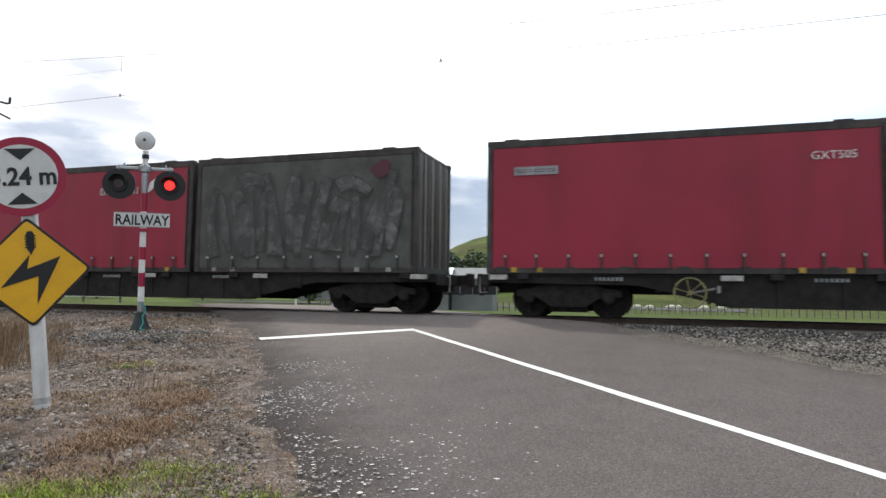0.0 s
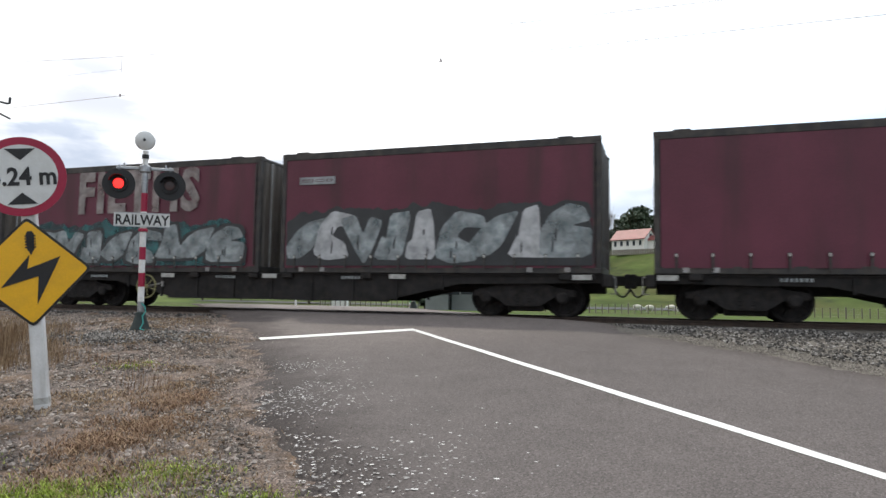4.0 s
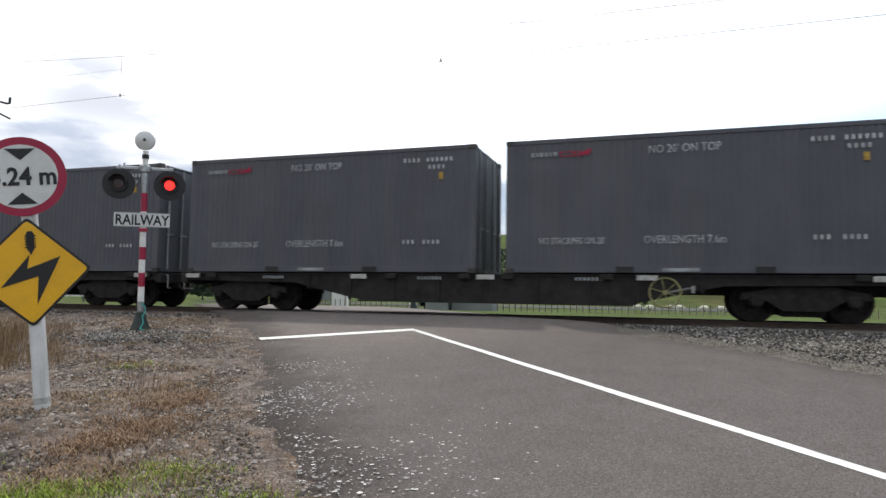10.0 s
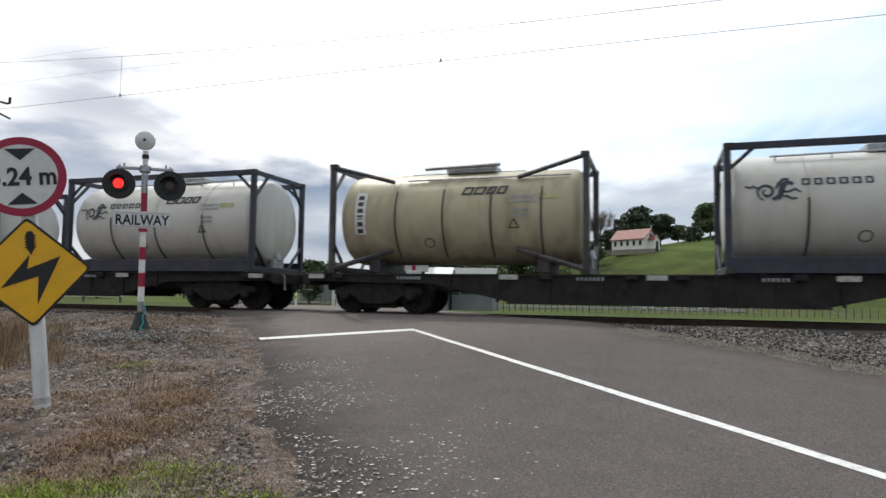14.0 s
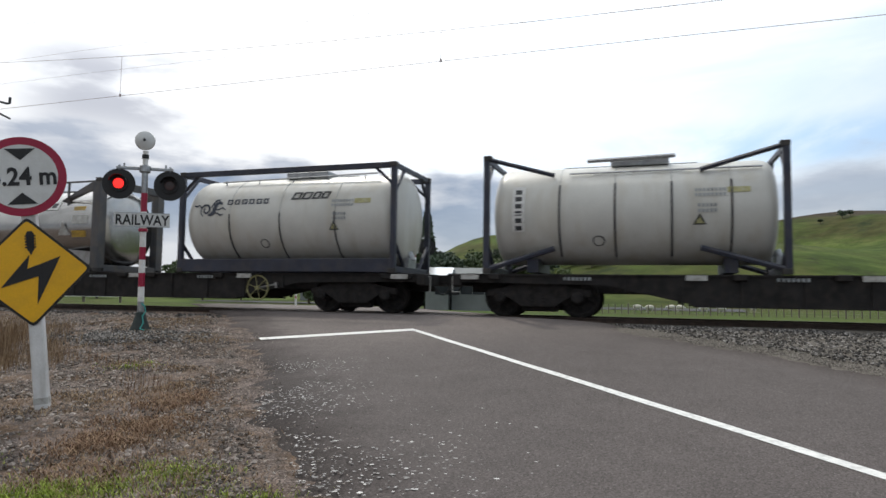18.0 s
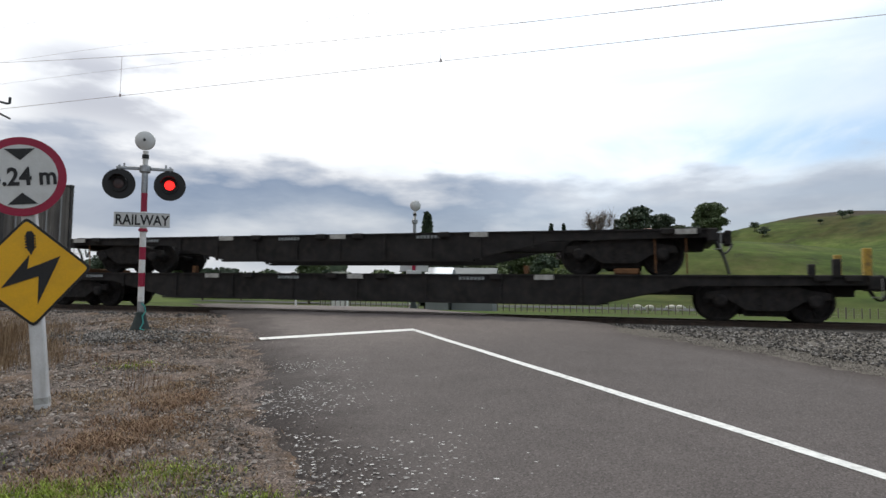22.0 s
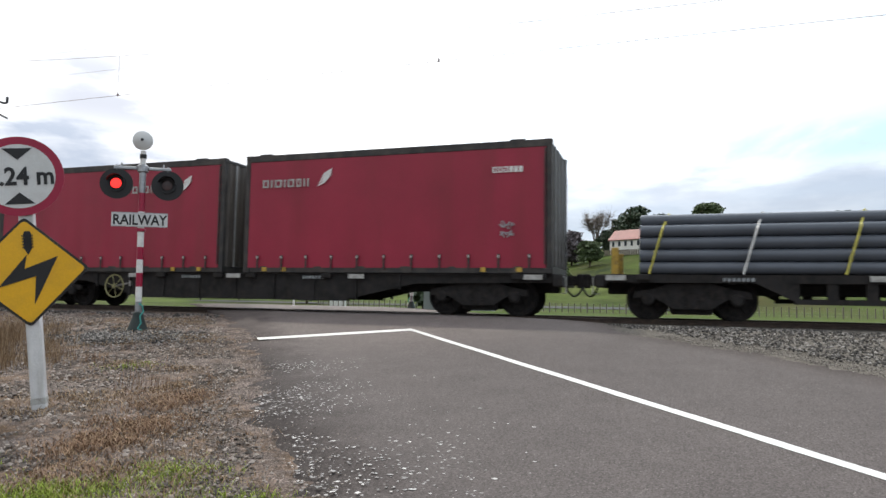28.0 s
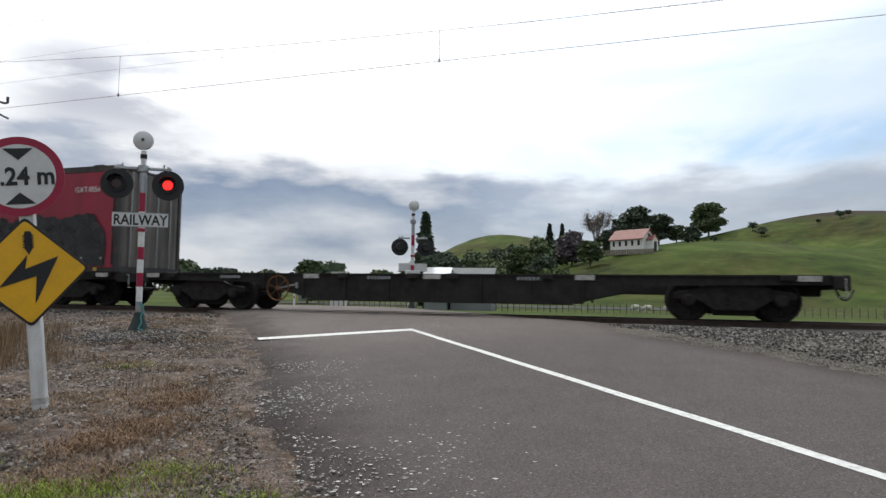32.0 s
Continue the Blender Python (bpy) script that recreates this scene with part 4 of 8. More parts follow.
build_road()
build_track()

# ---- the train ----
DECK = 0.93
MOVING = []      # (thing, place along the train, height)


def on_train(ob, q, z):
    ob.matrix_basis = pose(q, TRACK_Y, z)
    MOVING.append((ob, q, z))
    return ob


def arc(p, q, sag, n=8):
    p, q = Vector(p), Vector(q)
    return [p.lerp(q, i / n) - Vector((0, 0, sag * 4 * (i / n) * (1 - i / n))) for i in range(n + 1)]


def bogie(wagon, x):
    bolster = part("bogie", boxes((-0.22, 0.22, -0.93, 0.93, 0.44, 0.66), (-0.3, 0.3, -0.35, 0.35, 0.66, 0.74)), M["bogie"], wagon,
                   "black cast steel bogie", bevel=0.02, at=pose(x, 0, 0))
    for s in (-1, 1):
        bm = bmesh.new()
        prism(bm, [(-1.12, 0.44), (-1.1, 0.58), (-0.72, 0.62), (-0.42, 0.76), (0.42, 0.76), (0.72, 0.62), (1.1, 0.58), (1.12, 0.44), (0.66, 0.44),
                   (0.36, 0.22), (-0.36, 0.22), (-0.66, 0.44)], "y", s * 0.86, s * 0.98)
        part("side_frame", bm, M["bogie"], bolster, bevel=0.015)
        for k in (-0.12, 0.12):
            bm = bmesh.new()
            lathe(bm, [(0.24 + j * 0.035, 0.075 if j % 2 else 0.055) for j in range(7)], "z", 10, (k, s * 0.92, 0))
            part("spring", bm, M["bogie"], bolster)
        for k in (-0.84, 0.84):
            bm = bmesh.new()
            lathe(bm, [(s * 0.97, 0.13), (s * 1.03, 0.13), (s * 1.06, 0.09)], "y", 10, (k, 0, 0.42))
            part("axle_box", bm, M["bogie"], bolster)
    for s in (-1, 1):
        part("brake_beam", boxes((-0.40, 0.40, *sorted((s * 0.80, s * 0.60)), 0.12, 0.46)), M["bogie"], bolster, bevel=0.03)
    for k in (-0.84, 0.84):
        bm = bmesh.new()
        for s in (-1, 1):
            lathe(bm, [(s * 0.50, 0.445), (s * 0.53, 0.44), (s * 0.535, 0.42), (s * 0.63, 0.415), (s * 0.64, 0.36), (s * 0.60, 0.33), (s * 0.59, 0.16),
                       (s * 0.66, 0.12), (s * 0.68, 0.0)], "y", 24)
        rod(bm, (0, -0.9, 0), (0, 0.9, 0), 0.075, 10)
        for a in range(4):      # cast lugs on the web, so that the turning can be seen
            c, d = math.cos(a * 1.571), math.sin(a * 1.571)
            for s in (-1, 1):
                rod(bm, (c * 0.16, s * 0.605, d * 0.16), (c * 0.32, s * 0.615, d * 0.32), 0.022, 5)
        part("wheelset", bm, M["bogie"], bolster, "dark steel wheels on their axle", smooth=True, at=pose(k, 0, 0.42))


def brake_wheel(wagon, x, material):
    bm = bmesh.new()
    n = 20
    ring = [(0.30 * math.cos(2 * math.pi * i / n), 0, 0.30 * math.sin(2 * math.pi * i / n)) for i in range(n + 1)]
    tube(bm, ring, 0.019, 6)
    wheel = part("handbrake_wheel", bm, material, wagon, "spoked handbrake wheel on the side sill", at=pose(x, -1.12, 0.56))
    bm = bmesh.new()
    rod(bm, (0, 0, 0), (0.3, 0, 0), 0.010, 5)
    sp = part("spoke", bm, material, wheel, at=pose(0, 0, 0, 0, 17))
    for i in range(1, 6):
        again(sp, pose(0, 0, 0, 0, 17 + i * 60), wheel)
    bm = bmesh.new()
    rod(bm, (0, -0.04, 0), (0, 0.10, 0), 0.05, 8)
    part("hub", bm, material, wheel)
    bm = bmesh.new()
    rod(bm, (0, 0.1, 0), (0, 0.5, 0), 0.03, 6), rod(bm, (0.05, 0.02, 0), (0.55, 0.02, 0.10), 0.025, 6), box(bm, 0.5, 0.56, -0.02, 0.06, 0.0, 0.14)
    part("handbrake_linkage", bm, M["steel_dull"], wagon, at=pose(x, -1.12, 0.56))


def ends(wagon, L):
    for x, s in ((0, -1), (L, 1)):
        part("headstock", boxes((x - 0.10, x + 0.10, -1.15, 1.15, 0.66, 0.92)), M["under"], wagon, bevel=0.02)
        bm = bmesh.new()
        box(bm, min(x, x + s * 0.42), max(x, x + s * 0.42), -0.11, 0.11, 0.70, 0.92)
        box(bm, *sorted((x + s * 0.30, x + s * 0.44)), -0.17, 0.17, 0.64, 0.96)
        part("coupler", bm, M["bogie"], wagon, "black automatic coupler head", bevel=0.025)
        bm = bmesh.new()
        tube(bm, arc((x + s * 0.05, -0.5, 0.78), (x + s * 0.44, -0.30, 0.66), 0.26), 0.024, 6)
        part("brake_hose", bm, M["black"], wagon, "hanging black rubber brake hose")
        bm = bmesh.new()
        tube(bm, [(x, -0.95, 0.90), (x + s * 0.16, -0.95, 0.86), (x + s * 0.16, -0.95, 0.52), (x + s * 0.05, -0.72, 0.52)], 0.014, 5)
        part("grab_rail", bm, M["plate"], wagon)


def wagon_flat(L=16.0, brake=4.2, brake_mat="wheel_paint", belly=True, pale=7):
    """Flat container wagon, either fish-bellied or with an open trussed side."""
    w = thing("container_wagon", "sooty black flat container wagon on two bogies on the rails", "wagon", "wagons of the train")
    for s in (-1, 1):
        bm = bmesh.new()
        y = s * 1.08
        if belly:
            prism(bm, [(0.1, 0.74), (0.1, 0.905), (L - 0.1, 0.905), (L - 0.1, 0.74), (L - 3.2, 0.70), (L - 5.0, 0.30), (5.0, 0.30), (3.2, 0.70)],
                  "y", y - 0.02 * s, y + 0.02 * s)
            box(bm, 0.1, L - 0.1, *sorted((y - 0.10 * s, y + 0.06 * s)), 0.885, 0.92)
            box(bm, 4.9, L - 4.9, *sorted((y - 0.10 * s, y + 0.06 * s)), 0.275, 0.31)
            for k in range(9):
                x = 3.6 + (L - 7.2) * k / 8
                box(bm, x - 0.03, x + 0.03, *sorted((y, y + s * 0.055)), 0.56 if k in (0, 8) else 0.31, 0.885)
        else:
            box(bm, 0.1, L - 0.1, *sorted((y - 0.06 * s, y + 0.05 * s)), 0.76, 0.92)
            box(bm, 3.6, L - 3.6, *sorted((y - 0.06 * s, y + 0.05 * s)), 0.36, 0.46)
            n = int((L - 7.2) / 0.62)
            for k in range(n + 1):
                x = 3.6 + (L - 7.2) * k / n
                box(bm, x - 0.09, x + 0.09, *sorted((y - 0.04 * s, y + 0.03 * s)), 0.45, 0.77)
            for xa, xb in ((2.9, 3.7), (L - 2.9, L - 3.7)):
                prism(bm, [(xa, 0.78), (xb, 0.37), (xb, 0.47), ((xa + xb) / 2 + (xb - xa) * .25, 0.78)], "y", y - 0.05, y + 0.05)
        part("side_sill", bm, M["under"], w, "black steel side sill")
    part("centre_sill", boxes((0.1, L - 0.1, -0.22, 0.22, 0.52, 0.90)), M["under"], w, bevel=0.02)
    for k in range(9):
        x = 0.7 + (L - 1.4) * k / 8
        bm = boxes((x - 0.07, x + 0.07, -1.05, 1.05, 0.74, 0.90))
        part("cross_member", bm, M["under"], w)
    for x in (0.05, L - 1.6):
        part("end_deck", boxes((x, x + 1.55, -1.1, 1.1, 0.90, DECK - 0.004)), M["under"], w)
    for k in (0.35, 0.85, L * 0.36, L * 0.47, L * 0.53, L * 0.66, L - 0.85, L - 0.35):
        for s in (-1, 1):
            part("container_bracket", boxes((k - 0.13, k + 0.13, s * 1.13 - 0.08, s * 1.13 + 0.08, 0.80, DECK - 0.002)), M["under"], w, bevel=0.02)
    for k in (0.32, L * 0.31, L * 0.5, L * 0.71, L - 0.5)[:pale]:
        part("data_plate", boxes((k - 0.2, k + 0.2, -1.225, -1.213, 0.80, 0.905)), M["plate"], w, "pale grey data plate")
    for k in (2.35, L * 0.4, L * 0.62):
        bm = bmesh.new()
        for j in range(7):
            box(bm, k + j * 0.085, k + j * 0.085 + 0.05, -1.152 if belly else -1.142, -1.14 if belly else -1.128, 0.79, 0.86)
        tagged(part("stencil_print", bm, M["paint_grey"], w, "faded stencilled marks"), kind="stuff")
    bm = bmesh.new()
    lathe(bm, [(L * .5 - .6, 0), (L * .5 - .55, 0.18), (L * .5 + .55, 0.18), (L * .5 + .6, 0)], "x", 14, (0, -0.62, 0.5))
    part("air_tank", bm, M["under"], w, smooth=True)
    bm = bmesh.new()
    rod(bm, (0.2, -0.5, 0.76), (L - 0.2, -0.5, 0.76), 0.025, 6)
    part("brake_pipe", bm, M["bogie"], w)
    ends(w, L)
    bogie(w, 1.78), bogie(w, L - 1.78)
    if brake:
        brake_wheel(w, brake, M[brake_mat])
    return w


def pins(w, L, xs, h, m="yellow", width=0.14):
    for x in xs:
        part("stanchion", boxes((x - width / 2, x + width / 2, -1.1, -0.98, DECK - 0.03, DECK + h)), M[m], w, "upright steel stanchion", bevel=0.012)
        part("stanchion", boxes((x - width / 2, x + width / 2, 0.98, 1.1, DECK - 0.03, DECK + h)), M[m], w, bevel=0.012)


HALF = 1.219


def corrugated(bm, x0, x1, y, z0, z1, depth, pitch, along="x"):
    """A ribbed steel wall in the plane y (or x = y when along is y)."""
    n = max(2, int((x1 - x0) / pitch))
    p = (x1 - x0) / n
    pts = []
    for i in range(n):
        a = x0 + i * p
        pts += [(a, 0), (a + p * 0.32, 0), (a + p * 0.5, depth), (a + p * 0.82, depth)]
    pts.append((x1, 0))
    lo, hi = [], []
    for a, d in pts:
        c = (a, y + d) if along == "x" else (y + d, a)
        lo.append(bm.verts.new((*c, z0))), hi.append(bm.verts.new((*c, z1)))
    for i in range(len(pts) - 1):
        bm.faces.new((lo[i], lo[i + 1], hi[i + 1], hi[i]))


def corner_frame(c, L, H, material, post=0.16):
    for x in (0, L):
        for y in (-HALF, HALF):
            part("corner_post", boxes((min(x, x + (post if x == 0 else -post)), max(x, x + (post if x == 0 else -post)),
                                       min(y, y - math.copysign(post, y)), max(y, y - math.copysign(post, y)), 0.11, H - 0.11)), material, c, bevel=0.012)
            for z in (0, H - 0.118):
                a = 0.006 if x == 0 else -0.006
                b = 0.178 if x == 0 else -0.178
                yy = math.copysign(HALF + 0.004, y)
                part("corner_casting", boxes((*sorted((x - a, x + b)), *sorted((yy, yy - math.copysign(0.162, y))), z, z + 0.118)), M["rail_dark"], c, bevel=0.012)


def sign_shape(bm, x, z, wd, hgt, slant, y):
    """A plain hollow oblong the size of one character, or a bar for a narrow one."""
    t, v = min(wd * 0.28, hgt * 0.26), min(wd * 0.24, hgt * 0.20)

    def slab(u0, u1, v0, v1):
        a, b = slant * v0 / hgt, slant * v1 / hgt
        prism(bm, [(x + u0 + a, z + v0), (x + u1 + a, z + v0), (x + u1 + b, z + v1), (x + u0 + b, z + v1)], "y", y, y + 0.006)
    if wd < 0.09:
        return slab(0, wd, 0, hgt)
    slab(0, t, 0, hgt), slab(wd - t, wd, 0, hgt)
    slab(t, wd - t, 0, v), slab(t, wd - t, hgt - v, hgt)


def bars(c, x, z, widths, hgt, material, y=-HALF - 0.008, gap=0.06, slant=0.0, name="marking", label="", rows=1, drop=0.0):
    """A word or number as plain shapes: one part for each large character, small print joined."""
    big = hgt > 0.15
    bm = bmesh.new()
    for r in range(rows):
        a = x
        for wd in widths:
            if wd > 0:
                sign_shape(bm, a, z - r * drop, wd, hgt, slant, y)
                if big:
                    part(name, bm, material, c, label)
                    bm = bmesh.new()
            a += abs(wd) + gap
    if big:
        bm.free()
    else:
        tagged(part("small_print", bm, material, c, label), kind="stuff")


def curtain_container(L=7.62, H=2.9, cloth="red", mark="white", word=0, code=0, graffiti=None, seed=0, lids=(0.55, -0.75), panel=False, diamond=False):
    colour = {"red": "bright red", "maroon": "dark maroon", "soot": "soot-blackened"}[cloth]
    extra = " with spray-painted graffiti" if graffiti else ""
    c = thing("curtain_container", f"{colour} curtain-sided freight container{extra} on a wagon", "container", "curtain-sided containers")
    part("floor_frame", boxes((0.02, L - 0.02, -HALF + 0.02, HALF - 0.02, 0.0, 0.16)), M["rail_dark"], c, bevel=0.012)
    part("roof", boxes((0.03, L - 0.03, -HALF + 0.03, HALF - 0.03, H - 0.10, H - 0.02)), M["rail_dark"], c, bevel=0.012)
    for s in (-1, 1):
        part("top_rail", boxes((0.1, L - 0.1, *sorted((s * HALF, s * (HALF - 0.08))), H - 0.17, H - 0.005)), M["rail_dark"], c, bevel=0.01)
        # cloth with faint folds
        bm = bmesh.new()
        rr = random.Random(seed * 7 + s)
        n = 60
        ph = rr.uniform(0, 6)
        cols = []
        for i in range(n + 1):
            x = 0.13 + (L - 0.26) * i / n
            row = []
            for z, k in ((0.12, 1.0), (0.5, 0.8), (1.4, 0.45), (H - 0.16, 0.1)):
                d = 0.010 * k * (math.sin(x * 5.2 + ph) + 0.6 * math.sin(x * 11.7 + ph * 2))
                row.append(bm.verts.new((x, s * (HALF - 0.012) + d, z)))
            cols.append(row)
        for a, b in zip(cols, cols[1:]):
            for j in range(3):
                bm.faces.new((a[j], b[j], b[j + 1], a[j + 1]))
        part("curtain", bm, M[cloth], c, f"{colour} tarpaulin side curtain", smooth=True)
        st = None
        m = 11 if L > 7 else 8
        for i in range(m):
            x = 0.42 + (L - 0.9) * i / (m - 1)
            at = pose(x, s * (HALF + (0.006 if s > 0 else 0.030)), 0)
            if st is None:
                bm = boxes((-0.020, 0.020, -0.006, 0.006, 0.06, 0.42), (-0.028, 0.028, -0.014, 0.014, 0.33, 0.41))
                st = part("strap", bm, M["rail_dark"], c, "dark webbing strap with a steel buckle", at=at)
            else:
                again(st, at)
            if s < 0:
                bk = again(bk, pose(x, -HALF - 0.046, 0)) if i else part("buckle", boxes((-0.022, 0.022, -0.004, 0.004, 0.34, 0.40)), M["plate"], c, at=pose(x, -HALF - 0.046, 0))
    for x in (0.06, L - 0.06):
        bm = bmesh.new()
        corrugated(bm, -HALF + 0.1, HALF - 0.1, x, 0.14, H - 0.1, 0.035 * (1 if x > 1 else -1), 0.27, "y")
        part("end_wall", bm, M["endwall"], c, "rusty ribbed steel end wall")
    bm = bmesh.new()
    rod(bm, (0, 0, 0.15), (0, 0, H - 0.12), 0.022, 6)
    dr = part("door_rod", bm, M["steel_dull"], c, at=pose(L, -0.75, 0))
    for s in (-0.25, 0.25, 0.75):
        again(dr, pose(L, s, 0))
    corner_frame(c, L, H, M["rail_dark"], 0.12)
    for x in lids:
        x = x if x > 0 else L + x
        part("roof_latch", boxes((x - 0.17, x + 0.17, -HALF, -HALF + 0.3, H - 0.03, H + 0.025)), M["rail_dark"], c, bevel=0.012)
    bm = boxes((L - 0.165, L - 0.135, -HALF - 0.012, -HALF + 0.01, 0.2, H - 0.2))
    part("curtain_pole", bm, M["rail_dark"], c)
    yq = -HALF - 0.014
    for k in (0.6, 1.15, L - 1.5, L - 0.7):
        part("lashing_tag", boxes((k - 0.06, k + 0.06, -HALF - 0.004, -HALF + 0.03, 0.03, 0.13)), M["yellow" if cloth == "red" else "steel_dull"], c, "small lashing tag")
    if word:            # operator's name and its wing mark
        x = word if word > 0 else L + word - 2.0
        bars(c, x, H - 0.82, [0.17, 0.045, 0.20, 0.045, 0.18, 0.13, 0.045, 0.045], 0.19, M["plate"], yq, 0.06, name="name_letter_bar", label="white operator name drawn as plain shapes")
        bm = bmesh.new()
        x += 1.48
        for j in range(4):
            prism(bm, [(x + j * .05, H - .84 + j * .085), (x + .22 + j * .06, H - .76 + j * .085), (x + .42, H - .55 + j * .05), (x + .2, H - .70 + j * .06)], "y", yq, yq + .005)
        part("wing_mark", bm, M[mark], c, "white wing emblem")
    if isinstance(code, str):
        x, words = code.split("|")
        letters("code_lettering", words, 0.22, M[mark], c, pose(float(x), yq + .004, H - 0.72))
    elif code:
        x = code if code > 0 else L + code
        bars(c, x, H - 0.70, [0.10, 0.10, 0.10, 0.08, 0.08, 0.08], 0.13, M[mark], yq, gap=0.025, name="code_print")
    if panel:
        x = panel if panel > 0 else L + panel - 1.0
        part("name_panel", boxes((x, x + 0.95, yq, yq + 0.006, H - 0.78, H - 0.60)), M["paint_grey"], c, "pale name panel")
        bars(c, x + 0.08, H - 0.72, [0.30, 0.22, 0.16], 0.06, M["maroon"], yq - .004, name="name_letter_bar")
    if diamond:
        bm = bmesh.new()
        prism(bm, [(L - 0.62, 0.62), (L - 0.47, 0.45), (L - 0.62, 0.28), (L - 0.77, 0.45)], "y", yq - .003, yq + .003)
        part("hazard_diamond", bm, M["white"], c, "white hazard diamond")
    if graffiti:
        spray(c, L, H, seed, *graffiti)
    return c


def stroke(pts, w0, w1, y, clip, edge=0.025, leaf=0.0):
    """A tapering brush stroke with its outline, along a curve through three points in the plane of the wall."""
    a, b, c = [Vector(p) for p in pts]
    bm = bmesh.new()
    n = 8
    rows = []
    for i in range(n + 1):
        u = i / n
        p = a * (1 - u) ** 2 + b * 2 * u * (1 - u) + c * u * u
        d = ((b - a) * (1 - u) + (c - b) * u).normalized()
        h = max(0.015, (w0 + (w1 - w0) * u) / 2 * math.sin(math.pi * (0.04 + 0.92 * u)) ** leaf)
        o = Vector((-d.y, d.x))
        e = d * (edge if i == n else -edge if i == 0 else 0)
        ring = clip([tuple(p + o * (h + edge) + e), tuple(p + o * h), tuple(p - o * h), tuple(p - o * (h + edge) + e)])
        rows.append([bm.verts.new((x, y if k in (1, 2) else y + 0.0004, z)) for k, (x, z) in enumerate(ring)])
    for r0, r1 in zip(rows, rows[1:]):
        for k in range(3):
            bm.faces.new((r0[k], r0[k + 1], r1[k + 1], r1[k])).material_index = 0 if k == 1 else 1
    for r in (rows[0], rows[-1]):
        bm.faces.new(r).material_index = 1
    return bm


FORMS = dict(
    step=[(0, 0), (.06, .34), (.2, .42), (.3, .98), (.66, 1.05), (.74, .8), (.82, 0)],
    slab=[(0, .02), (.2, .52), (.34, .46), (.38, .98), (.98, 1.03), (.84, 0)],
    prow=[(0, .02), (.3, .5), (.42, .96), (.82, 1.05), (.9, .42), (1.16, .4), (1.12, 0)],
    hump=[(0, 0), (-.02, .5), (.2, .84), (.6, 1.05), (.98, .98), (1.14, .7), (.7, .62), (1.2, .55), (1.16, 0)],
    spread=[(.1, 0), (.24, .52), (-.3, .48), (-.26, .9), (.38, .88), (.46, 1.1), (.7, 1.1), (.76, .9), (1.34, .98), (1.34, .52), (.78, .5), (1, 0)],
    hook=[(0, .1), (.1, .7), (.45, 1.04), (1.1, .92), (1.2, .66), (.66, .7), (.5, .5), (.9, .34), (1.05, .02), (.4, -.04)],
    fang=[(-.1, .95), (.35, 1.05), (.55, .62), (.75, 1), (1.1, .9), (.8, .3), (.55, -.02), (.3, .3)],
    leaf=[(-.1, .3), (.3, .72), (.6, .9), (1.15, 1), (.96, .62), (.8, .3), (.5, .1), (.2, .08)])


def forms(c, L, H, seed, x0, x1, z0, z1, fills, line, names, clip):
    """Fat sprayed forms side by side, each a rounded slab with a dark outline and a dark slit or eye in it."""
    rr = random.Random(seed * 3 + 5)
    step, hgt, y = (x1 - x0) / len(names), z1 - z0, -HALF - 0.022
    for i, nm in enumerate(names):
        lean, grow, drop = rr.uniform(-.12, .2), rr.uniform(1.02, 1.26), rr.uniform(-.08, .08)

        def at(u, v):
            return x0 + step * (i + u * grow - (grow - 1) / 2) + lean * hgt * (v - .5), z0 + hgt * (v + drop)
        pts = FORMS[nm]
        pts = [q for p, n in zip(pts, pts[1:] + pts[:1]) for q in ((p[0] * .86 + n[0] * .14, p[1] * .86 + n[1] * .14), (p[0] * .14 + n[0] * .86, p[1] * .14 + n[1] * .86))]
        mu, mv = sum(p[0] for p in pts) / len(pts), sum(p[1] for p in pts) / len(pts)
        fat = (0.035 if line == "paint_letter" else 0.075) / hgt
        rim = [(p[0] + math.copysign(fat * hgt / step, p[0] - mu), p[1] + math.copysign(fat, p[1] - mv)) for p in pts]
        bm = bmesh.new()
        prism(bm, clip([at(*p) for p in rim])[::-1], "y", y + 0.004 - i * 0.0004, y + 0.006 - i * 0.0004)
        part("graffiti_outline", bm, M[line], c, "dark sprayed outline")
        bm = bmesh.new()
        prism(bm, clip([at(*p) for p in pts])[::-1], "y", y - 0.001 - i * 0.0004, y + 0.001 - i * 0.0004)
        part("graffiti_form", bm, M[fills[i % len(fills)]], c, "fat sprayed graffiti form")
        slits = [] if nm == "leaf" else [(rr.uniform(.25, .6), rr.uniform(.05, .3), .04, rr.uniform(.1, .4)), (rr.uniform(.15, .6), rr.uniform(.1, .5), .05, rr.uniform(.12, .3))]
        for u, v, w, h in slits:
            bm = bmesh.new()
            oval = [(u + w / 2 + w / 2 * math.cos(k * .5236), v + h / 2 + h / 2 * math.sin(k * .5236)) for k in range(12)]
            prism(bm, clip([at(*p) for p in oval])[::-1], "y", y - 0.005 - i * 0.0004, y - 0.002 - i * 0.0004)
            part("graffiti_slit", bm, M[line], c)


def scribble(c, x, z, w, h, seed, material):
    """A quick thin tag: looping lines without letters."""
    rr = random.Random(seed)
    for row in range(2):
        pts = []
        for k in range(46):
            u = k / 45
            pts.append((x + w * (u + 0.10 * math.sin(k * 0.83 + seed + row)), -HALF - 0.020,
                        z + h * (0.75 - 0.5 * row + (0.12 + 0.10 * math.sin(k * 0.31 + seed)) * math.cos(k * 0.71 + 2.0 * row) + 0.02 * rr.uniform(-1, 1))))
        bm = bmesh.new()
        tube(bm, pts, 0.011, 4)
        part("graffiti_tag", bm, M[material], c, "thin pale sprayed tag")


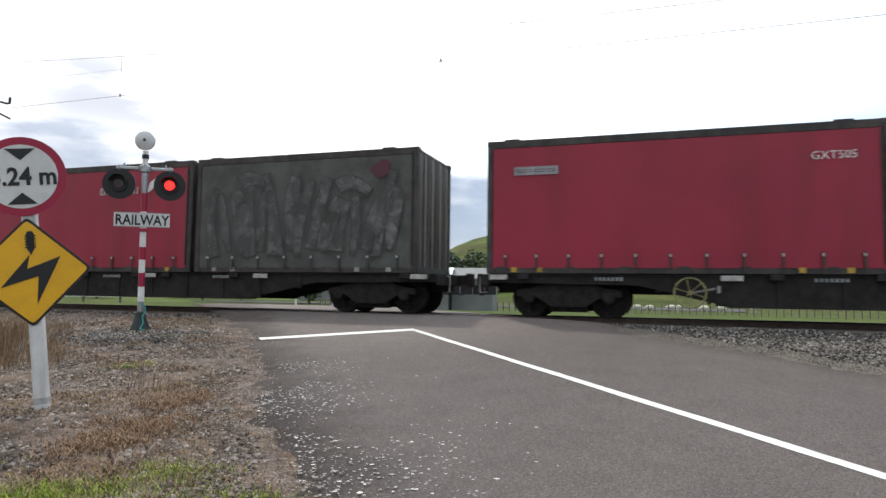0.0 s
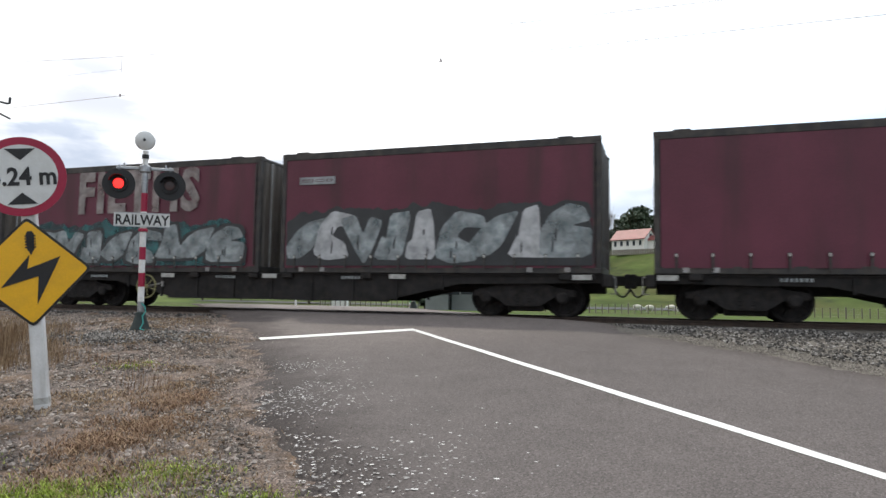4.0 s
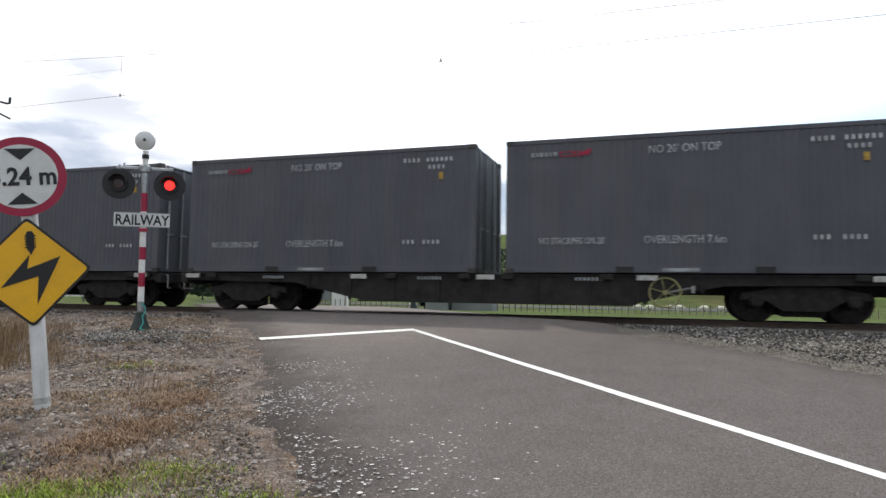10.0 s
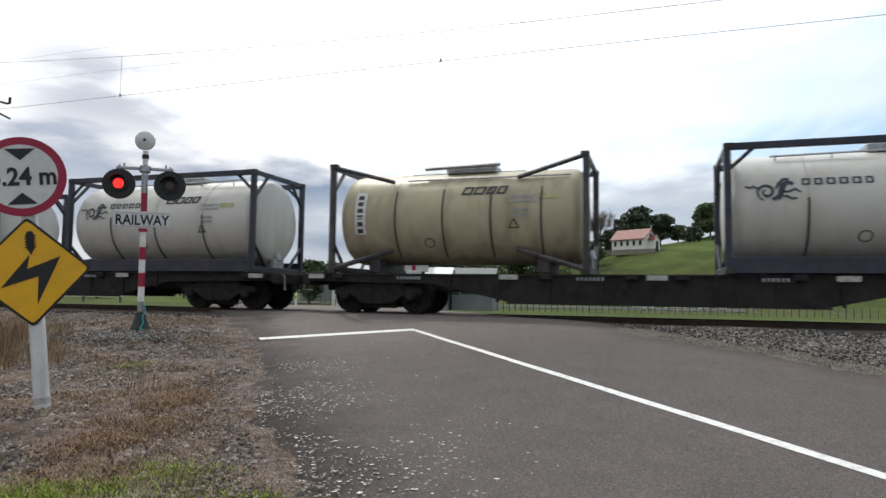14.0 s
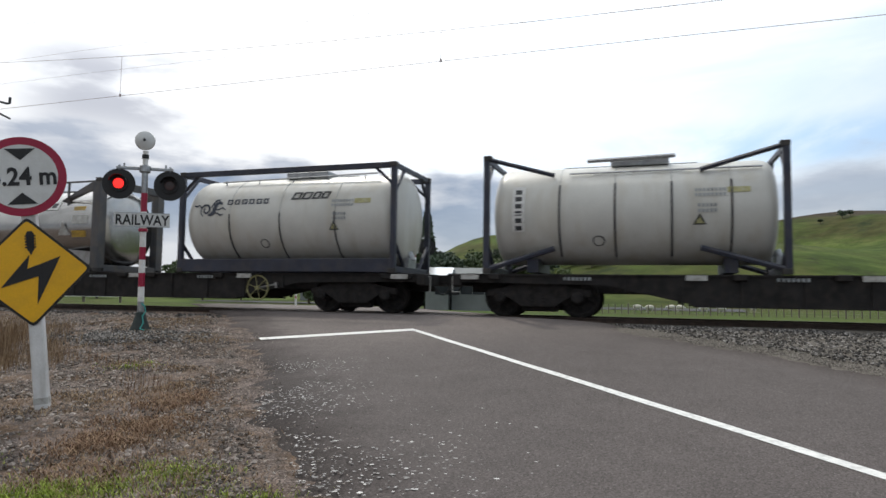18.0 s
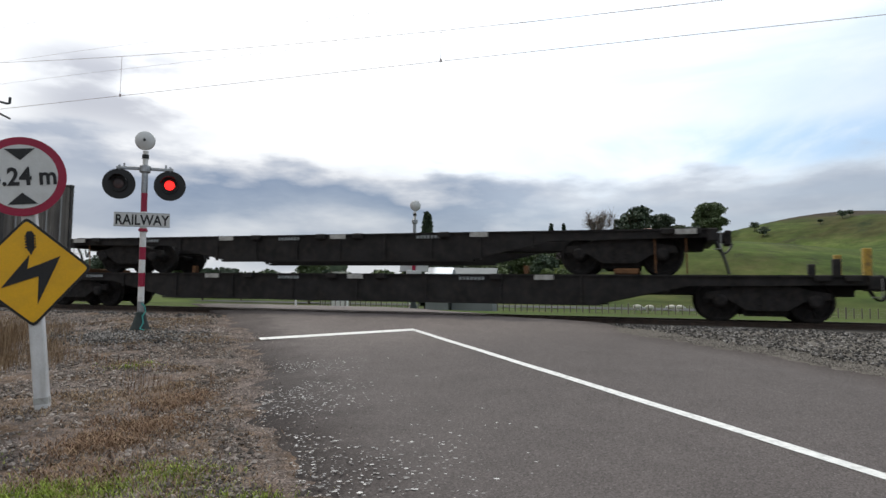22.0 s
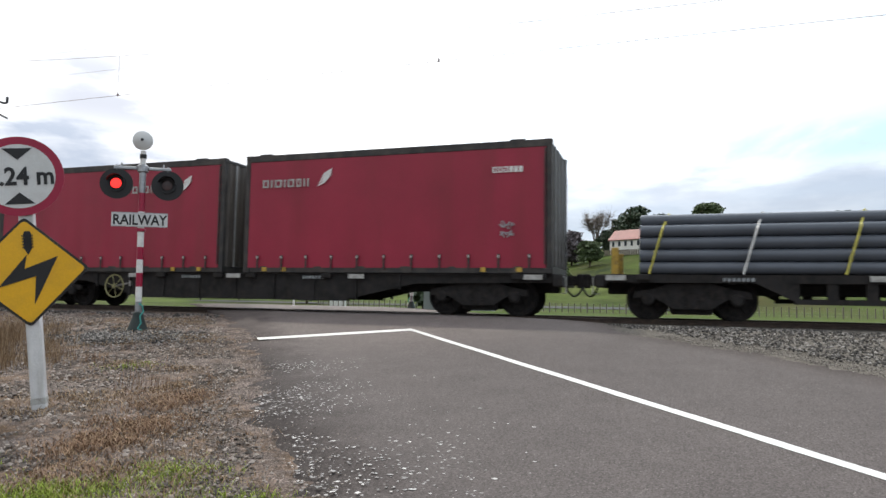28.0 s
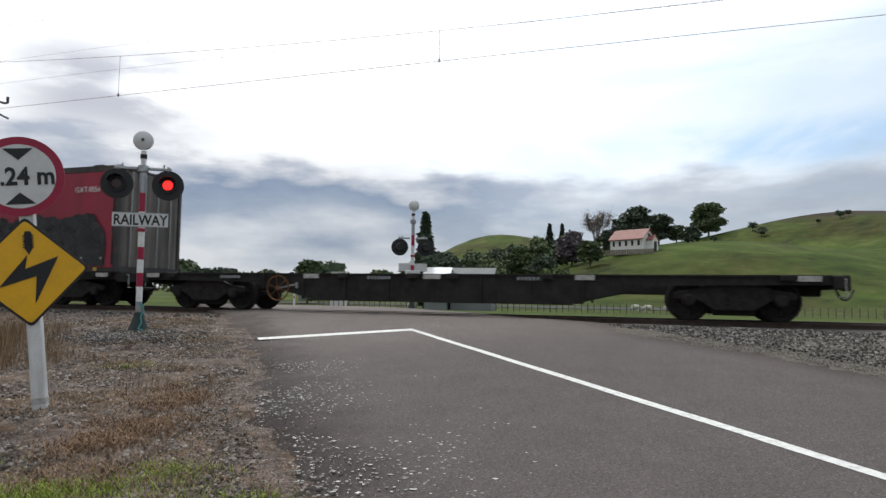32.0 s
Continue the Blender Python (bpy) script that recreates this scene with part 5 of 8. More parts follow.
def spray(c, L, H, seed, x0, x1, z0, z1, fill, line, back="", count=7, words="", splats=(), thick=0.13, names=(), fills=(), tags=()):
    """Sprayed lettering without words: a cloudy ground and leaning, overlapping slabs and crescents with outlines."""
    rr = random.Random(seed + 100)
    y = -HALF - 0.026
    reach = (x0, x1)

    def clip(pts):
        return [(min(max(a, 0.18), L - 0.18), min(max(b, 0.17), H - 0.2)) for a, b in pts]
    if back:
        n = 110
        top, lift = [], 0.0
        for i in range(n + 1):
            lift = 0.72 * lift + 0.05 * rr.uniform(-1, 1)
            edge = min(1.0, i / 9, (n - i) / 9)
            top.append((x0 - 0.25 + (x1 - x0 + 0.5) * i / n, 0.25 + (z1 - 0.13 + 0.07 * math.sin(i * 0.21 + seed) + 0.06 * abs(math.sin(i * 0.42 + seed)) + lift) * (0.55 + 0.45 * edge ** 0.5)))
        bm = bmesh.new()
        if back == "soot_veil":
            top, x0, x1 = [(0.2, 2.3), (L - 0.2, 2.3)], 0.45, L - 0.45
        prism(bm, clip([(x0 - 0.25, 0.17)] + top + [(x1 + 0.25, 0.17)])[::-1], "y", y + 0.010, y + 0.013)
        part("graffiti_ground", bm, M[back], c, "sprayed graffiti background")
    if names:
        forms(c, L, H, seed, reach[0], reach[1], z0, z1, fills or (fill,), line, names, clip)
        count = 0
    for k, (tx, tz, tw, th, tm) in enumerate(tags):
        scribble(c, tx, tz, tw, th, seed + k, tm)
    x0, x1 = reach
    step, hgt = (x1 - x0) / max(count, 1), z1 - z0
    for i in range(count):
        cx = x0 + step * i
        lean = rr.uniform(-0.12, 0.2)
        up = rr.uniform(-0.02, 0.10)

        def at(u, v):
            return cx + step * u + lean * hgt * (v - .5), z0 + hgt * v * (1 + up)
        fat = step * (0.62 if fill == "paint_white" else 0.42)
        if thick > 0.2:     # long crescents and slivers
            ss = [((at(-.1, rr.uniform(.2, .5)), at(.5, rr.uniform(-.1, .9)), at(1.3, rr.uniform(.2, .6))), hgt * .5, hgt * rr.uniform(.5, .9)), ((at(.1, .95), at(.6, .55), at(1.3, 1.05)), hgt * .2, hgt * .4)]
        else:               # leaning slabs of uneven width
            ss = [((at(u, rr.uniform(0, .12)), at(u + rr.uniform(-.25, .25), .5), at(u + rr.uniform(-.3, .3), rr.uniform(.7, 1.08))), fat * rr.uniform(.5, 1.4), fat * rr.uniform(.35, 1.4))
                  for u in ((.2, .56, .9) if i % 2 and fill != "paint_white" else (.26, .76))]
            if i % 3 == 1:
                ss.append(((at(.15, .9), at(.5, 1.04), at(1.1, .82)), hgt * .2, hgt * .12))
        for j, (pts, w0, w1) in enumerate(ss):
            bm = stroke(pts, w0, w1, y + 0.006 - i * 0.0009 - j * .0022 / 8, clip, leaf=1.0 if thick > 0.2 else rr.choice((0.05, 0.2, 0.45)) if fill == "paint_white" else 0.35 if (i + j) % 2 else 0.0)
            part("graffiti_stroke", bm, [M[fill], M[line]], c, "sprayed graffiti stroke")
    for sx, sz, sr, m in splats:
        bm = bmesh.new()
        pts = [(sx + sr * (1 + .25 * math.sin(3 * w + seed)) * math.cos(w), sz + sr * .85 * (1 + .2 * math.sin(2 * w)) * math.sin(w)) for w in np.linspace(0, 6.0, 18)]
        prism(bm, clip(pts)[::-1], "y", y - 0.006, y - 0.003)
        part("graffiti_patch", bm, M[m], c)
    if words:
        sx, sz, hgt2, wid, txt, m = words
        letters("graffiti_lettering", txt, 1.0, M[m], c, pose(sx, y + 0.004, sz), fit=(wid, hgt2))


def box_container(L, H, colour, name, label, ribs=0.28, group="steel containers"):
    c = thing(name, label, "container", group)
    m = M[colour]
    part("floor_frame", boxes((0.02, L - 0.02, -HALF + 0.01, HALF - 0.01, 0.02, 0.16)), m, c, bevel=0.012)
    part("roof", boxes((0.03, L - 0.03, -HALF + 0.03, HALF - 0.03, H - 0.07, H - 0.02)), m, c)
    for s in (-1, 1):
        part("top_rail", boxes((0.1, L - 0.1, *sorted((s * HALF, s * (HALF - 0.06))), H - 0.10, H - 0.004)), m, c, bevel=0.01)
        bm = bmesh.new()
        if ribs:
            corrugated(bm, 0.15, L - 0.15, s * (HALF - 0.008), 0.15, H - 0.09, -(0.034 if ribs > 0.2 else 0.018) * s, ribs)
        else:
            box(bm, 0.15, L - 0.15, *sorted((s * (HALF - 0.012), s * (HALF - 0.06))), 0.15, H - 0.09)
        part("side_wall", bm, m, c)
    bm = bmesh.new()
    corrugated(bm, -HALF + 0.14, HALF - 0.14, 0.05, 0.14, H - 0.1, 0.03, 0.25, "y")
    part("end_wall", bm, m, c)
    corner_frame(c, L, H, m)
    return c


def doors(c, L, H, m):
    for s in (-1, 1):
        part("door", boxes((L - 0.07, L - 0.02, *sorted((s * 0.012, s * (HALF - 0.14))), 0.14, H - 0.1)), m, c, bevel=0.01)
    for s in (-0.85, -0.35, 0.35, 0.85):
        bm = bmesh.new()
        rod(bm, (L + 0.005, s, 0.10), (L + 0.005, s, H - 0.08), 0.02, 6), box(bm, L - 0.02, L + 0.03, s - 0.05, s + 0.2, 1.0, 1.04)
        part("lock_rod", bm, M["steel_dull"], c)


def reefer(kind):
    L, H = 6.058, 2.591
    c = box_container(L, H, "white_reefer", "refrigerated_container", "white refrigerated container with a cooling unit, on a wagon", 0, "refrigerated containers")
    y = -HALF - 0.006
    # cooling unit
    part("unit_panel", boxes((L - 0.05, L - 0.01, -1.0, 1.0, 1.5, 2.42)), M["white_reefer"], c, bevel=0.02)
    part("lower_panel", boxes((L - 0.06, L - 0.03, -1.0, 1.0, 0.22, 1.45)), M["white_reefer"], c)
    part("fan_bay", boxes((L - 0.03, L - 0.015, -0.95, 0.75, 0.42, 1.0)), M["black"], c)
    part("control_bay", boxes((L - 0.03, L - 0.012, -0.55, 0.25, 1.12, 1.46)), M["black"], c)
    bm = bmesh.new()
    lathe(bm, [(L - 0.02, 0.22), (L + 0.0, 0.22), (L + 0.0, 0.18), (L - 0.012, 0.1)], "x", 18, (0, 0.3, 0.72))
    part("fan", bm, M["steel_dull"], c)
    part("compressor", boxes((L - 0.02, L + 0.005, -0.8, -0.25, 0.46, 0.74)), M["rust"], c, bevel=0.03)
    part("control_box", boxes((L - 0.02, L + 0.0, -0.45, -0.1, 1.16, 1.42)), M["steel_dull"], c, bevel=0.02)
    for z in (1.62, 2.05):
        part("unit_slot", boxes((L - 0.012, L - 0.006, -0.7, 0.7, z, z + 0.025)), M["paint_grey"], c)
    part("bottom_trim", boxes((0.16, L - 0.16, y + .002, y + 0.02, 0.17, 0.22)), M["frame_grey"], c)
    if kind == "red":
        bars(c, 0.45, 1.10, [0.30] + [0.27] * 6, 0.35, M["ink"], y, 0.085, name="name_letter_bar", label="dark shipping name drawn as plain shapes")
        bm = bmesh.new()
        prism(bm, [(2.98, 1.68), (3.36, 1.52), (3.66, 1.34), (3.40, 1.25), (3.24, 1.12), (3.19, 0.95)], "y", y, y + 0.006)
        prism(bm, [(3.76, 1.28), (3.90, 1.33), (3.98, 1.43), (4.10, 1.24), (4.28, 1.05), (4.00, 1.14)], "y", y, y + 0.006)
        part("pennant_mark", bm, M["sign_red"], c, "red pennant emblem")
        bars(c, 4.36, 1.12, [0.30, 0.30, 0.32], 0.40, M["ink"], y, 0.085, name="name_letter_bar")
    else:
        star_badge(c, 0.55, 0.92, 0.78, y)
        bars(c, 1.55, 1.12, [0.56, 0.50, 0.44, 0.48, 0.46, 0.50], 0.46, M["navy"], y, 0.125, name="name_letter_bar", label="dark navy shipping name drawn as plain shapes")
    for k, (bx, bz) in enumerate(((4.75, 2.2), (4.9, 2.03), (5.0, 1.87))):
        bars(c, bx, bz, [0.09] * (3 + k), 0.09, M["paint_grey"], y, 0.03)
    part("vent_cover", boxes((5.45, 5.57, y - .01, y + .01, 1.72, 1.86)), M["paint_grey"], c)
    part("vent_cover", boxes((5.45, 5.57, y - .01, y + .01, 1.38, 1.50)), M["paint_grey"], c)
    part("latch", boxes((0.24, 0.28, y - .015, y + .01, 0.72, 0.86)), M["ink"], c)
    return c


def star_badge(c, x, z, a, y):
    part("badge", boxes((x, x + a, y - 0.001, y + 0.006, z, z + a)), M["sky_blue"], c, "light blue square badge", bevel=0.002)
    bm = bmesh.new()
    pts = []
    for i in range(14):
        r, t = (a * 0.43 if i % 2 == 0 else a * 0.15), math.pi / 2 + i * math.pi / 7
        pts.append((x + a / 2 + r * math.cos(t), z + a / 2 + r * math.sin(t)))
    prism(bm, pts[::-1], "y", y - 0.005, y - 0.001)
    part("badge_star", bm, M["white"], c, "white seven-pointed star")


def slate_container():
    L, H = 7.62, 2.88
    c = box_container(L, H, "slate", "steel_container", "dark slate-grey ribbed steel container with white lettering", 0.15)
    doors(c, L, H, M["slate"])
    y = -HALF - 0.006
    for x in (1.55, 4.15):
        part("fork_pocket", boxes((x + 0.75, x + 1.1, -HALF - 0.002, -HALF + 0.02, 0.03, 0.15)), M["black"], c)
    part("bottom_plate", boxes((3.2, 3.9, y - .004, y + .002, 0.05, 0.12)), M["paint_grey"], c)
    letters("stencil", "NO 20' ON TOP", 0.24, M["paint_white"], c, pose(2.95, y - .002, 2.46), stretch=0.8)
    letters("stencil", "NO STACKING ON 20'", 0.20, M["paint_white"], c, pose(0.72, y - .002, 0.62), stretch=0.68)
    letters("stencil", "OVERLENGTH 7.6m", 0.23, M["paint_white"], c, pose(2.85, y - .002, 0.62), stretch=0.78)
    bars(c, 0.55, 2.50, [0.07, 0.05, 0.08, 0.07, 0.05, 0.08], 0.09, M["paint_grey"], y - .002, 0.03, name="name_letter_bar")
    bars(c, 1.15, 2.48, [0.30, 0.12], 0.11, M["sign_red"], y - .002, 0.02, name="name_letter_bar", label="red owner mark")
    bm = bmesh.new()
    prism(bm, [(1.5, 2.48), (1.78, 2.50), (1.82, 2.64), (1.66, 2.58)], "y", y - .004, y + .002)
    part("owner_mark", bm, M["sign_red"], c)
    part("yellow_tag", boxes((6.75, 6.85, y - .004, y + .002, 2.12, 2.28)), M["yellow"], c)
    bars(c, 5.9, 2.53, [0.05, 0.05, 0.05, 0.05, -0.06, 0.05, 0.05, 0.05, 0.05, 0.05, 0.05], 0.09, M["paint_white"], y - .002, 0.06, name="code_print")
    bars(c, 6.5, 2.36, [0.05, 0.05, 0.05, 0.05], 0.09, M["paint_white"], y - .002, 0.06, name="code_print")
    bars(c, 5.9, 0.66, [0.05, 0.05, 0.05, -0.1, 0.05, 0.05, 0.05, 0.05], 0.09, M["paint_white"], y - .002, 0.06, name="code_print")
    return c


def panel_container():
    L, H = 7.62, 2.88
    c = box_container(L, H, "olive", "side_door_container", "grey-green steel container with folding side doors, on a wagon", 0)
    doors(c, L, H, M["olive"])
    y = -HALF
    xs = [0.14, 2.0, 3.75, 5.5, L - 0.14]
    for a, b in zip(xs, xs[1:]):
        d = part("side_door", boxes((a + 0.03, b - 0.03, y - 0.012, y + 0.03, 0.20, H - 0.14)), M["olive"], c, bevel=0.012)
        for z in (0.26, 0.86, 1.45, 2.02, H - 0.24):
            part("door_rib", boxes((a + 0.1, b - 0.1, y - 0.035, y - 0.010, z, z + 0.07)), M["olive"], d, bevel=0.01)
        bm = bmesh.new()
        rod(bm, (b - 0.09, y - 0.035, 0.22), (b - 0.09, y - 0.035, H - 0.15), 0.018, 6), rod(bm, (a + 0.09, y - 0.035, 0.22), (a + 0.09, y - 0.035, H - 0.15), 0.018, 6)
        part("lock_rod", bm, M["frame_grey"], d)
    letters("stencil", "NO 20' ON TOP", 0.21, M["paint_white"], c, pose(3.95, y - .018, 2.40), stretch=0.78)
    bars(c, 3.95, 2.18, [0.06] * 8, 0.10, M["paint_white"], y - .018, 0.035, rows=2, drop=0.17, name="code_print")
    bars(c, 1.95, 0.62, [0.14, 0.10, 0.12, 0.08, 0.1, 0.12, 0.1], 0.11, M["paint_grey"], y - .018, 0.035)
    bars(c, 3.85, 0.62, [0.14, 0.10, 0.12, 0.08, 0.1, 0.12, 0.1, 0.1, 0.1], 0.11, M["paint_grey"], y - .018, 0.035)
    part("name_panel", boxes((0.5, 1.8, y - .02, y - .014, 2.36, 2.54)), M["yellow"], c, "faded orange name panel")
    bars(c, 6.2, 2.40, [0.08] * 5, 0.12, M["paint_grey"], y - .018, 0.03)
    return c


def star_container():
    L, H = 12.192, 2.896
    c = box_container(L, H, "pale_steel", "long_container", "pale blue-grey forty-foot steel container with a star badge", 0.28)
    doors(c, L, H, M["pale_steel"])
    y = -HALF - 0.008
    star_badge(c, 1.02, 0.72, 1.45, y)
    bars(c, 3.22, 1.08, [1.15, 1.02, 0.92, 0.98, 0.94, 1.02], 0.98, M["navy"], y, 0.27, name="name_letter_bar", label="dark navy shipping name drawn as plain shapes")
    for k, (bx, bz, n) in enumerate(((11.05, 2.62, 2), (10.7, 2.42, 4), (10.75, 2.28, 7), (10.75, 2.14, 4))):
        bars(c, bx, bz, [0.06] * n, 0.08, M["frame_grey"], y, 0.03)
    bm = bmesh.new()
    prism(bm, [(11.05, 1.62), (11.33, 1.62), (11.19, 1.87)], "y", y - .002, y + .005)
    part("hazard_triangle", bm, M["yellow"], c, "yellow warning triangle")
    part("yellow_tag", boxes((11.12, 11.26, y, y + .006, 0.72, 0.88)), M["yellow"], c)
    part("door_seal_tag", boxes((5.0, 5.12, y, y + .006, 0.30, 0.38)), M["white"], c)
    return c


def tank(kind, frame_m, shell="white_tank", word=1, mark="horse", beam=False, label="", plain=False):
    """Twenty-foot tank container: framed box or end frames with diagonal beams."""
    L, H = 6.058, 2.591
    c = thing("tank_container", label, "tank container", "tank containers")
    fm = M[frame_m]
    corner_frame(c, L, H, fm, 0.13)
    R, zc = (1.13, 1.36) if not beam else (1.10, 1.33)
    a, b = (0.05, L - 0.05) if not beam else (0.12, L - 0.12)
    dish = [(0.0, 0.0), (0.02, 0.5 * R), (0.05, 0.78 * R), (0.10, 0.90 * R), (0.16, 0.955 * R), (0.24, 0.988 * R), (0.33, R)]
    prof = [(a + d, q) for d, q in dish] + [(b - d, q) for d, q in dish[::-1]]
    bm = bmesh.new()
    lathe(bm, prof, "x", 40, (0, 0, zc))
    part("shell", bm, M[shell], c, "insulated tank shell", smooth=True)
    for k in (0.27, 0.46, 0.645, 0.83) if beam else (0.245, 0.485, 0.735) if not plain else (0.075, 0.93):
        n, x = 24, L * k
        lo, hi = (-1.05, 0.10) if not beam else (-1.0, 0.55)
        if plain:
            lo, hi = -1.2, 0.9
        for name, r, m, lo, hi in (("shell_band", 0.022, "frame_grey", lo, hi), ("shell_seam", 0.006, "paint_grey", -1.2, 1.35)):
            bm = bmesh.new()
            angs = [math.pi + lo + (hi - lo) * j / n for j in range(n + 1)]
            tube(bm, [(x, (R + r * .5) * math.cos(t), zc - (R + r * .5) * math.sin(t)) for t in angs], r, 4)
            part(name, bm, M[m], c)
    if plain:
        for x in (L * 0.27, L * 0.745):
            part("shell_clip", boxes((x, x + 0.10, -R - 0.05, -R + 0.10, 0.36, 0.86)), M["frame_navy"], c, "dark upright clip on the shell", bevel=0.01)
    for x in (0.02, L - 0.09):
        for z0, z1 in ((H - 0.13, H - 0.01), (0.02, 0.16)):
            part("end_beam", boxes((x, x + 0.07, -HALF + 0.13, HALF - 0.13, z0, z1)), fm, c, bevel=0.008)
        for s in (-1, 1):
            for za, ye, zb in ((0.75, 0.45, 0.1), (1.9, 0.55, H - 0.08)):
                bm = bmesh.new()
                rod(bm, (x + .035, s * (HALF - .1), za), (x + .035, s * ye, zb), 0.045, 6)
                part("end_brace", bm, fm, c)
    for s in (-1, 1):
        y = s * (HALF - 0.06)
        if beam:
            for x0, x1 in ((0.1, 1.5), (L - 0.1, L - 1.6)):
                bm = bmesh.new()
                tube(bm, [(x0, y, H - 0.08), (x1, s * 0.80, zc + 0.83)], 0.05, 6)
                part("top_strut", bm, fm, c)
                bm = bmesh.new()
                tube(bm, [(x0, y, 0.1), (x1, s * 0.85, zc - 0.78)], 0.06, 6)
                part("bottom_strut", bm, fm, c)
        else:
            part("top_side_rail", boxes((0.12, L - 0.12, *sorted((y - .05, y + .05)), H - 0.14, H - 0.005)), fm, c, bevel=0.01)
            part("bottom_side_rail", boxes((0.12, L - 0.12, *sorted((y - .05, y + .06)), 0.02, 0.34)), fm, c, bevel=0.012)
            for x0, x1 in ((0.12, 0.55), (L - 0.12, L - 0.55)):
                bm = bmesh.new()
                rod(bm, (x0, y, H - 0.5), (x1, y, H - 0.1), 0.04, 6)
                part("corner_brace", bm, fm, c)
    for x in (0.9, L - 1.15):
        part("cradle", boxes((x, x + 0.25, -0.8, 0.8, 0.04, 0.34)), fm, c)
    # walkway, hatch and rail on the top
    part("walkway", boxes((1.6, L - 1.6, 0.15, 0.62, zc + R + 0.03, zc + R + 0.07)), M["galv"], c)
    part("hatch_box", boxes((L * 0.44, L * 0.64, -0.42, 0.12, zc + R - 0.05, zc + R + 0.12)), M["galv"], c, bevel=0.02)
    bm = bmesh.new()
    if beam:
        tube(bm, [(L * .36, -0.55, zc + R + 0.06), (L * .66, -0.55, zc + R + 0.10)], 0.045, 6), tube(bm, [(L * .3, -.75, zc + .86), (L * .93, -.75, zc + .86)], 0.02, 5)
    else:
        tube(bm, [(0.9, -0.62, zc + R - 0.10), (L - 0.7, -0.62, zc + R - 0.04)], 0.022, 5)
        for k in range(5):
            rod(bm, (1.0 + k, -0.62, zc + R - 0.24), (1.0 + k, -0.62, zc + R - 0.07), 0.016, 5)
    part("top_rail", bm, M["galv"], c)

    def on_shell(x, up):
        """A place on the near side of the shell, up metres above its middle."""
        t = math.asin(max(-0.95, min(0.95, up / R)))
        return pose(x, -(R + 0.006) * math.cos(t), zc + (R + 0.006) * math.sin(t), -math.degrees(t))

    def decal(name, m, x, up, fn, lab=""):
        bm2 = bmesh.new()
        fn(bm2)
        return part(name, bm2, M[m], c, lab, at=on_shell(x, up))

    def word_bars(name, m, x, up, widths, hgt, gap, slant, lab):
        for wd in widths:
            if wd < 0:
                x += 0.15
                continue
            decal(name, m, x, up, lambda bm2: sign_shape(bm2, 0, 0, wd, hgt, slant, -0.006), lab)
            x += wd + gap

    if mark == "horse":
        def ribbon(bm2, pts, wd):
            pts = [Vector(p) for p in pts]
            rows = []
            for k, p in enumerate(pts):
                d = (pts[min(k + 1, len(pts) - 1)] - pts[max(k - 1, 0)]).normalized()
                h = wd * (0.35 + 0.65 * math.sin(math.pi * (k + 0.5) / len(pts)))
                rows.append([bm2.verts.new((p.x - d.y * e * h, -0.005, p.y + d.x * e * h)) for e in (-1, 1)])
            for r0, r1 in zip(rows, rows[1:]):
                bm2.faces.new((r0[0], r1[0], r1[1], r0[1]))
        curl = [(0.36 + (0.045 + 0.0095 * k) * math.cos(k * 0.62 + 2.0), (0.045 + 0.0095 * k) * math.sin(k * 0.62 + 2.0)) for k in range(15)]
        tail = [(0.22, 0.06), (0.14, 0.13), (0.07, 0.09), (-0.02, 0.13)]
        body = [(0.46, -0.15), (0.57, -0.11), (0.62, 0.00), (0.65, 0.12), (0.73, 0.20), (0.84, 0.15)]
        mane = [(0.52, 0.06), (0.58, 0.17), (0.66, 0.25), (0.76, 0.26)]
        legs = [(0.62, 0.00), (0.76, 0.00), (0.86, 0.05), (0.96, -0.02)]
        hoof = [(0.60, -0.08), (0.72, -0.09), (0.80, -0.15), (0.90, -0.13)]
        for line_, wd in ((curl, 0.030), (tail, 0.024), (body, 0.060), (mane, 0.030), (legs, 0.024), (hoof, 0.022)):
            decal("emblem", "navy", 0.40, 0.24, lambda bm2: ribbon(bm2, line_, wd), "navy curled emblem")
        word_bars("name_bar", "navy", 1.38, 0.36, [0.15, 0.14, 0.15, 0.15, 0.15, 0.13], 0.14, 0.065, 0.0, "navy lessor name drawn as plain shapes")
    elif mark == "vertical":
        for k in range(5):
            decal("name_panel", "white", 0.62, -0.42 + k * 0.2, lambda bm2: box(bm2, 0, 0.28, -0.008, 0.0, 0, 0.205))
        for k in range(6):
            decal("name_bars", "ink", 0.69, -0.38 + k * 0.155, lambda bm2: box(bm2, 0, 0.14, -0.022, -0.004, 0, 0.10))
    elif mark == "badge":
        decal("badge", "navy", 0.62, -0.28, lambda bm2: box(bm2, 0, 0.34, -0.004, 0.0, 0, 0.58), "navy badge")
        decal("badge_bars", "white", 0.70, -0.20, lambda bm2: [box(bm2, 0, 0.16, -0.008, -0.004, k, k + 0.1) for k in (0.0, 0.16, 0.32)])
    if word:
        word_bars("operator_bar", "ink", 3.2, 0.44, [0.24, 0.25, 0.20, 0.20], 0.20, 0.04, 0.08, "dark slanted operator name drawn as plain shapes")
